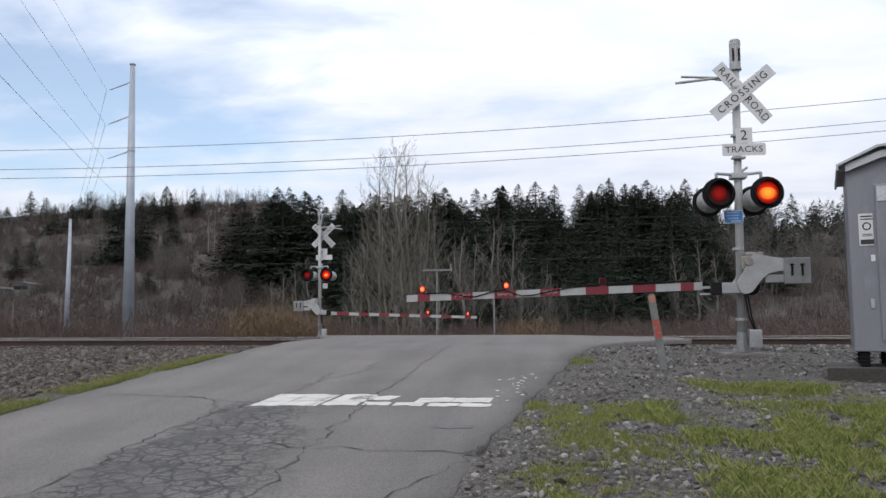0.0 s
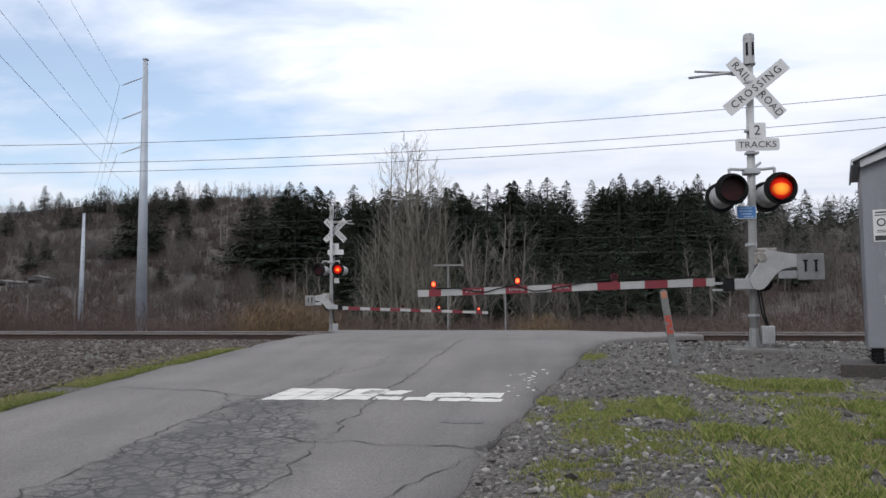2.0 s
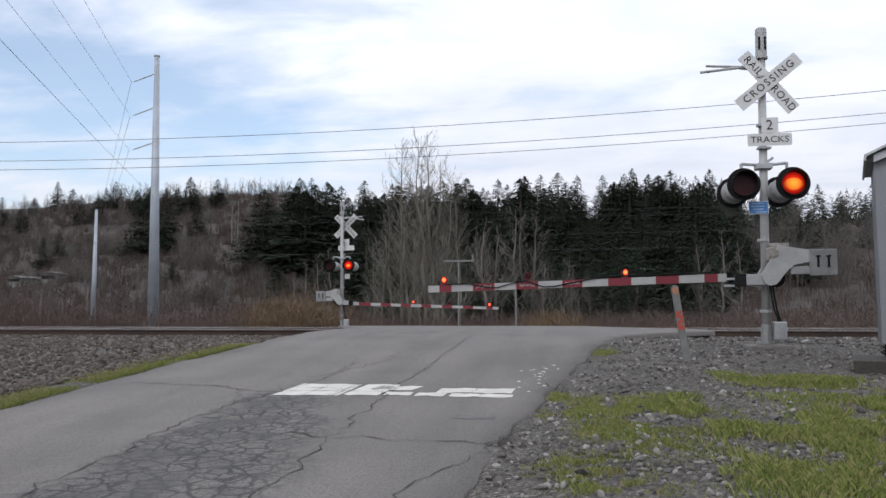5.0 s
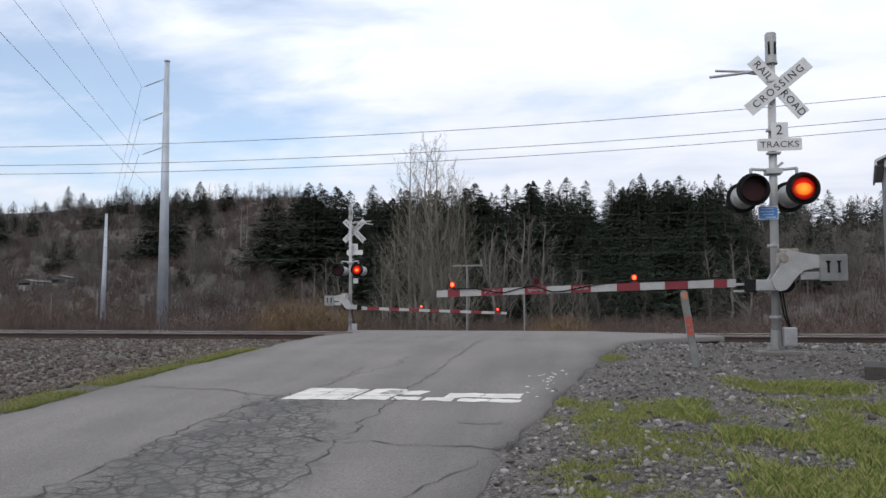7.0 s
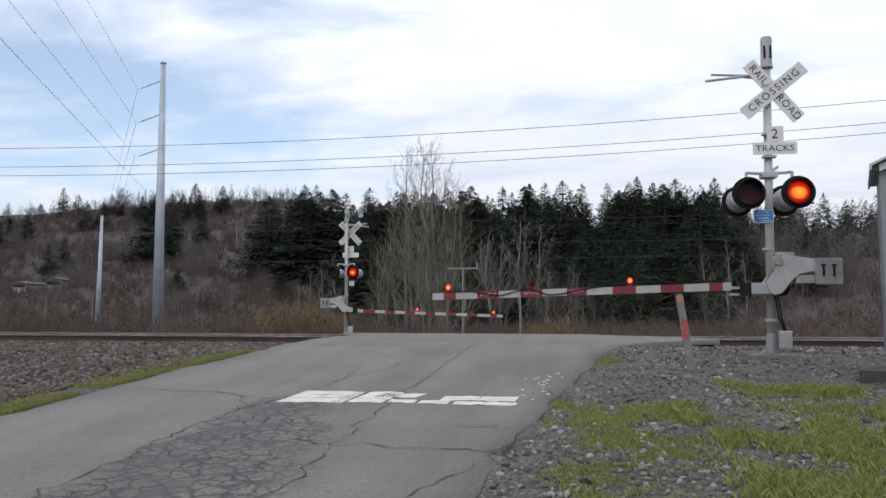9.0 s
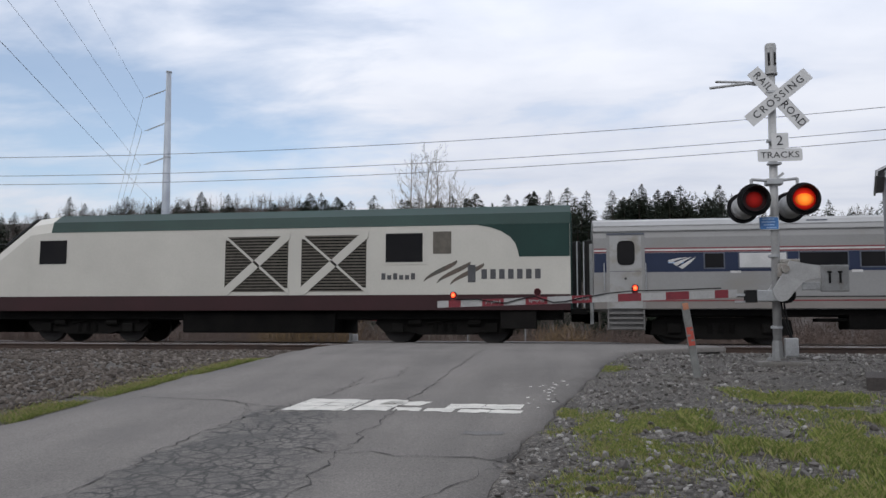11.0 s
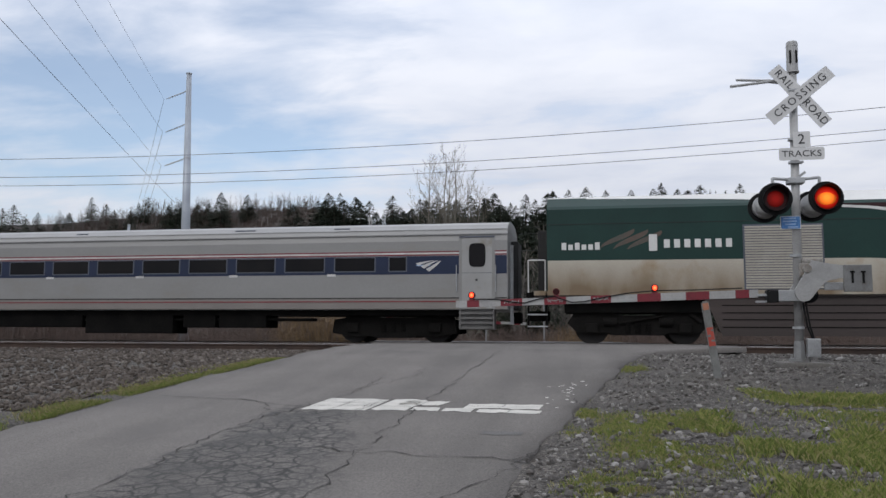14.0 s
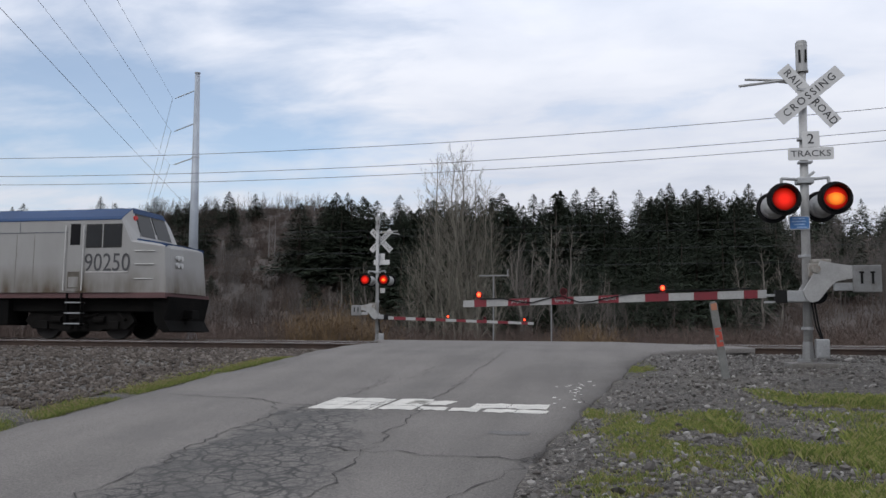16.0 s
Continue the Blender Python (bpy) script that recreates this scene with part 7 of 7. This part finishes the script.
# ---- stones and grass beside the road ----
def scatter_stones(name, count, spot, size, material, label, seed, sink=0.3):
    rng = random.Random(seed)
    g = (1 + 5 ** 0.5) / 2
    shape = [Vector(p).normalized() for p in ((-1, g, 0), (1, g, 0), (-1, -g, 0), (1, -g, 0), (0, -1, g), (0, 1, g), (0, -1, -g), (0, 1, -g), (g, 0, -1), (g, 0, 1), (-g, 0, -1), (-g, 0, 1))]
    tri = [(0, 11, 5), (0, 5, 1), (0, 1, 7), (0, 7, 10), (0, 10, 11), (1, 5, 9), (5, 11, 4), (11, 10, 2), (10, 7, 6), (7, 1, 8), (3, 9, 4), (3, 4, 2), (3, 2, 6), (3, 6, 8), (3, 8, 9), (4, 9, 5), (2, 4, 11), (6, 2, 10), (8, 6, 7), (9, 8, 1)]
    v, f = [], []
    for _ in range(count):
        at = spot(rng)
        if at is None:
            continue
        x, y, z = at
        s = size(rng)
        rot = Euler((rng.random() * 6.28, rng.random() * 6.28, rng.random() * 6.28)).to_matrix()
        b = len(v)
        k = (rng.uniform(0.7, 1.4), rng.uniform(0.6, 1.1), rng.uniform(0.45, 0.8))
        for p in shape:
            q = rot @ Vector((p[0] * k[0], p[1] * k[1], p[2] * k[2]))
            j = rng.uniform(0.78, 1.12)
            v.append((x + q.x * s * j, y + q.y * s * j, z + q.z * s * 0.8 * j + s * (0.5 - sink)))
        f += [tuple(i + b for i in t) for t in tri]
    return tagged(pydata(name, v, f, material), label, "stones", kind="stuff")


def right_spot(g):
    y = 4.2 + 13 * g.random() ** 1.35
    x = float(road_right(y)) + 0.08 + g.random() ** 0.9 * (7 if y > 8 else 4.5)
    if noise.noise(Vector((x * 0.9, y * 0.7, 3.0))) < -0.18 and g.random() < 0.75:
        return None
    return x, y, float(land(x, y))


def left_spot(g):
    y = g.uniform(8.5, 19.6)
    x = -6.2 - (g.random() ** 1.6) * 34
    if x > -6.15 - max(0, 12.6 - y) * 0.12:
        return None
    z = float(np.interp(y, [17.0, 17.9, 19.35], [-0.5, -0.25, -0.165]))
    return x, y, max(z if y > 17.0 else -9, float(land(x, y)))


def bed_spot(g):
    y = g.uniform(17.1, 20.0)
    x = g.uniform(3.1, 22)
    z = float(np.interp(y, [17.0, 17.9, 19.35], [-0.5, -0.25, -0.165]))
    return x, y, max(z, float(land(x, y)))


scatter_stones("gravel_stones", 26000, right_spot, lambda g: 0.006 + 0.036 * g.random() ** 3.5, "stones", "mixed grey gravel stones on the shoulder", 11)
scatter_stones("larger_stones", 280, right_spot, lambda g: 0.022 + 0.045 * g.random() ** 2.2, "stones", "fist-sized grey stones lying on the gravel", 12, 0.2)
scatter_stones("ballast_stones", 21000, left_spot, lambda g: g.uniform(0.025, 0.06), "dark_stones", "dark crushed ballast stones beside the track", 13)
scatter_stones("ballast_stones", 3500, bed_spot, lambda g: g.uniform(0.02, 0.05), "stones", "pale crushed stones by the rails", 14)


def build_grass(name, blades, spot, tall, label, seed, material="grass"):
    rng = random.Random(seed)
    v, f = [], []
    n = 0
    while n < blades:
        at = spot(rng)
        if at is None:
            n += 0.2
            continue
        n += 1
        x, y, z = at
        h = tall(rng, x, y)
        a = rng.random() * 6.28
        w = rng.uniform(0.0012, 0.003)
        lean = rng.uniform(0.2, 0.9) * h
        ca, sa = math.cos(a), math.sin(a)
        c2, s2 = math.cos(a + rng.uniform(0.8, 2.2)), math.sin(a + rng.uniform(0.8, 2.2))
        b = len(v)
        v += [(x - ca * w, y - sa * w, z - 0.01), (x + ca * w, y + sa * w, z - 0.01), (x + c2 * lean * 0.4 + ca * w * 0.7, y + s2 * lean * 0.4 + sa * w * 0.7, z + h * 0.65), (x + c2 * lean, y + s2 * lean, z + h)]
        f += [(b, b + 1, b + 2), (b, b + 2, b + 3)]
    return tagged(pydata(name, v, f, material), label, "grass", kind="stuff")


PATCHES = ((0.15, 8.3, 0.36, 0.5), (0.7, 8.2, 0.5, 0.5), (0.9, 7.3, 0.4, 0.6), (0.42, 7.1, 0.3, 0.35), (0.7, 6.4, 0.2, 0.25), (2.0, 10.0, 0.25, 0.3), (2.3, 9.3, 0.42, 0.7), (2.75, 9.2, 0.3, 0.5), (1.5, 6.9, 0.35, 0.25), (2.2, 6.6, 0.45, 0.5), (1.5, 5.7, 0.4, 0.5), (1.95, 5.4, 0.4, 0.35), (2.7, 7.5, 0.4, 0.6), (3.2, 8.3, 0.35, 0.6), (2.3, 7.3, 0.4, 0.3), (0.1, 5.9, 0.28, 0.35), (0.32, 5.45, 0.25, 0.25), (0.58, 13.3, 0.16, 0.55), (-0.12, 9.2, 0.1, 0.5), (3.0, 6.4, 0.6, 0.6), (2.6, 5.4, 0.6, 0.5))


def patch_spot(g):
    cx, cy, rx, ry = PATCHES[g.choices(range(len(PATCHES)), [p[2] * p[3] + 0.06 for p in PATCHES])[0]]
    x, y = g.gauss(cx, rx * 0.62), g.gauss(cy, ry * 0.62)
    if x < float(road_right(y)) + 0.05 or noise.noise(Vector((x * 1.7, y * 1.7, 0))) + 0.6 * noise.noise(Vector((x * 6, y * 6, 2))) < g.uniform(-0.22, 0.26):
        return None
    return x, y, float(land(x, y))


def verge_spot(g):
    y = 6.5 + 8.5 * g.random()
    x = float(road_left(y)) - 0.02 - abs(g.gauss(0, 0.24))
    if noise.noise(Vector((x * 1.6, y * 1.2, 7))) < g.uniform(-0.5, 0.2):
        return None
    return x, y, float(land(x, y))


build_grass("grass", 140000, patch_spot, lambda g, x, y: 0.008 + (0.036 + (0.05 if x > 1.0 and y < 8.6 else 0.0)) * g.random() ** 2, "patchy low green and straw-coloured grass in the gravel", 31)
build_grass("tall_grass", 4200, lambda g: (lambda x, y: (x, y, float(land(x, y))))(g.gauss(2.75, 0.2), g.gauss(9.75, 0.12)), lambda g, x, y: g.uniform(0.03, 0.11), "taller tuft of grass beside the cabinet", 32)
build_grass("dry_grass", 52000, lambda g: (lambda p: None if p is None or noise.noise(Vector((p[0] * 2.3, p[1] * 2.3, 9))) < g.uniform(-0.2, 0.3) else p)(patch_spot(g)), lambda g, x, y: 0.005 + 0.03 * g.random() ** 2, "withered straw-coloured grass among the green", 34, "straw")
build_grass("dry_grass", 9000, lambda g: (lambda p: None if p is None else (p[0] - 0.12, p[1], p[2]))(verge_spot(g)), lambda g, x, y: 0.01 + 0.05 * g.random() ** 2, "withered straw-coloured grass along the verge", 35, "straw")
build_grass("verge_grass", 44000, verge_spot, lambda g, x, y: 0.01 + 0.04 * g.random() ** 2, "narrow strip of grass along the road edge", 33)

# ---- power poles and wires ----
def wire(p, q, sag, radius, label="thin dark overhead wire", n=24):
    pts = []
    for i in range(n + 1):
        u = i / n
        pts.append((p[0] + (q[0] - p[0]) * u, p[1] + (q[1] - p[1]) * u, p[2] + (q[2] - p[2]) * u - 4 * sag * u * (1 - u)))
    return tagged(curve_ob("power_wire", pts, radius, "wire", res=1), label, "wire", "overhead wires")


def build_steel_pole(x, y, top, r0, r1, lean, label, arms=()):
    z0 = float(land(x, y))
    p = empty("power_pole", pose(x, y, z0, 0, lean, 0), label, "power pole")
    h = top - z0
    b = nb()
    tube(b, (0, 0, -0.5), (0, 0, h), r0, r1, 12)
    shade_flat(part("shaft", b, "pole_steel", p))
    part("cap", tube(nb(), (0, 0, h), (0, 0, h + 0.06), r1 + 0.03, r1 + 0.03, 12), "galv", p)
    for z, dx, dz in arms:
        ins = part("insulator", tube(nb(), (-0.1, 0, z - z0), (dx, 0, z + dz - z0), 0.03, 0.022, 8), "galv", p, "grey post insulator")
        for i in range(6):
            u = 0.25 + i * 0.12
            part("shed", tube(nb(), (dx * u - 0.02, 0, z - z0 + dz * u), (dx * u + 0.02, 0, z - z0 + dz * u), 0.05, seg=8), "galv", ins)
    for z in (h * 0.35, h * 0.7):
        part("joint_band", tube(nb(), (0, 0, z), (0, 0, z + 0.05), r0 + (r1 - r0) * z / h + 0.012, seg=12), "galv", p)
    return p


ARMS = ((15.19, -1.5, -0.43), (13.1, -1.5, -0.45), (10.94, -1.5, -0.41))
build_steel_pole(-24.25, 45.0, 16.25, 0.36, 0.15, -0.95, "tall tapered grey steel power pole behind the tracks", ARMS)
build_steel_pole(-43.8, 70.0, 10.5, 0.29, 0.12, -0.2, "shorter grey steel power pole further off")
# three conductors and a lower cable run from the pole over the road's left verge, and on into the distance
for z, dx, dz in ARMS:
    a = (-24.5 - 1.68, 45.0, z + dz)
    wire(a, (a[0] + 0.38 * 80, a[1] - 80, a[2] + 1.0), 0.3, 0.007)
    wire(a, (a[0] - 0.65 * 150, a[1] + 150, a[2] + 4), 0.8, 0.010)
wire((-24.4, 44.8, 7.5), (-24.4 + 0.38 * 80, 44.8 - 80, 7.9), 0.2, 0.007)
# three wires along the railway
for drop_a, drop_b in ((0.0, 0.0), (0.93, 0.98), (1.38, 1.41)):
    wire((-60, 36, 10.76 - drop_a), (45, 36, 12.88 - drop_b), 2.76, 0.013, n=40)
    wire((45, 36, 12.88 - drop_b), (150, 36, 14 - drop_b), 2.76, 0.013)
    wire((-165, 36, 9 - drop_a), (-60, 36, 10.76 - drop_a), 2.76, 0.013)
# thinner lines further off, before the woods
for z, y, r in ((8.7, 62, 0.013), (8.2, 62, 0.013), (6.9, 62, 0.013), (5.7, 62, 0.014)):
    wire((-140, y, z - 0.4), (140, y, z + 1.2), 0.6, r * 0.8)


def build_wood_pole(x, y, h, label, arm=0.0):
    z0 = float(land(x, y))
    p = empty("utility_pole", pose(x, y, z0), label, "utility pole", "utility poles")
    part("shaft", tube(nb(), (0, 0, -0.4), (0, 0, h), 0.017 * h ** 0.7 + 0.06, 0.06, 8), "pole_wood", p)
    if arm:
        a = part("crossarm", box(nb(), -arm, arm, -0.06, 0.06, h - 0.55, h - 0.42), "pole_wood", p)
        for x_ in (-arm * 0.9, arm * 0.9):
            part("insulator", tube(nb(), (x_, 0, h - 0.42), (x_, 0, h - 0.2), 0.05, seg=6), "galv", a)
    return p


for az, d, h, arm in ((-19.4, 180, 9.5, 1.0), (-23.4, 185, 9, 0), (-23.0, 186, 10, 1.0), (-21.2, 70, 2.6, 0), (-32.4, 90, 5, 0), (-35.1, 95, 5, 0), (-38.5, 80, 4.5, 1.0), (12.5, 210, 13, 1.0)):
    _x, _y, _z = place(az, d)
    build_wood_pole(_x, _y, h, "weathered grey wooden utility pole on the slope", arm)


def build_road_post(az, d, h, bar, label):
    x, y, z = place(az, d)
    p = empty("road_post", pose(x, y, z), label, "post", "posts beyond the crossing")
    part("shaft", tube(nb(), (0, 0, -0.3), (0, 0, h), 0.045, 0.038, 8), "dull_steel", p)
    if bar:
        part("arm", box(nb(), -0.8, 0.85, -0.04, 0.04, h - 0.05, h + 0.03), "dull_steel", p)
        part("arm_end", box(nb(), 0.74, 0.80, -0.05, 0.05, h + 0.04, h + 0.30), "dull_steel", p)
    return p


build_road_post(-7.55, 44, 5.0, True, "slim pale signal post with cross arm beyond the crossing")
build_road_post(-3.5, 44, 3.6, False, "slim pale post beyond the crossing")


def build_lattice_tower(az, d, h):
    x, y, z = place(az, d)
    t = empty("lattice_tower", pose(x, y, z), "small grey steel lattice tower on the slope", "pylon")
    b = nb()
    for i, (sx, sy) in enumerate(((-1, -1), (1, -1), (1, 1), (-1, 1))):
        part("leg", tube(nb(), (sx * h * 0.13, sy * h * 0.13, -0.3), (sx * 0.15, sy * 0.15, h), 0.07, 0.05, 4), "pole_wood", t)
    n = 5
    for k in range(n):
        for sx, sy, tx, ty in ((-1, -1, 1, -1), (1, -1, -1, -1)):
            u, w = k / n, (k + 1) / n
            a, c = h * 0.13 * (1 - u) + 0.15 * u, h * 0.13 * (1 - w) + 0.15 * w
            tube(b, (sx * a, sy * a, h * u), (tx * c, ty * c, h * w), 0.035, seg=4)
    part("bracing", b, "pole_wood", t)
    return t


build_lattice_tower(-26.5, 191, 5.6)


def build_house(az, d, w, h, turn, label):
    x, y, z = place(az, d)
    t = empty("house", pose(x, y, z, 0, 0, turn), label, "house", "hillside houses")
    body = part("wall", box(nb(), -w / 2, w / 2, -3, 3, -1.5, h), "house_white", t)
    part("roof", prism(nb(), [(-w / 2 - 0.4, h), (w / 2 + 0.4, h), (0, h + 0.5)], "y", -3.4, 3.4), "house_roof", t)
    for xx in (-w / 3, 0, w / 4):
        win = part("window", box(nb(), xx - 0.5, xx + 0.5, -3.05, -2.98, h * 0.4, h * 0.8), "pane", t)
        part("sill", box(nb(), xx - 0.6, xx + 0.6, -3.1, -2.98, h * 0.4 - 0.12, h * 0.4), "house_white", win)
    return t


M["house_white"] = mat("house_white", (0.28, 0.275, 0.27), (0.22, 0.215, 0.21), 0.8, 0.8)
M["house_roof"] = mat("house_roof", (0.10, 0.095, 0.09), None, 1.5, 0.9)
build_house(-34.3, 180, 2.8, 1.9, 10, "small pale shed among the brush")
build_house(-36.0, 189, 3.2, 1.3, -8, "small pale shed among the brush")

# ---- what moves: the train runs to -x; the lights flash in turn ----
SPEED = 35.45
BEAT, FIRST = 1.034, 0.48  # seconds; the second lamp of each pair lights at FIRST


def motions():
    for ob, x in TRAIN:
        walk(ob, [(t, pose(x - SPEED * t, TRACKS[1], 0.012)) for t in (0.0, 4.0, 8.0, 12.0, 16.0)])
    for ob, at, on, off, second, lit_from, lit_to in FLASH:
        lit, dark = pose(at.x, at.y + on, at.z), pose(at.x, at.y + off, at.z)
        start = FIRST if second else FIRST - BEAT / 2
        rows, k = [], -2
        while start + k * BEAT < 17.2:
            s = start + k * BEAT
            rows += [(s + lit_from - 0.03, dark), (s + lit_from + 0.01, lit), (s + lit_to - 0.02, lit), (s + lit_to + 0.03, dark)]
            k += 1
        inside = [(t, m) for t, m in rows if 0.0 < t < 16.0]
        before = [m for t, m in rows if t <= 0.0]
        after = [m for t, m in rows if t >= 16.0]
        walk(ob, [(0.0, before[-1] if before else dark)] + inside + [(16.0, after[0])])


motions()
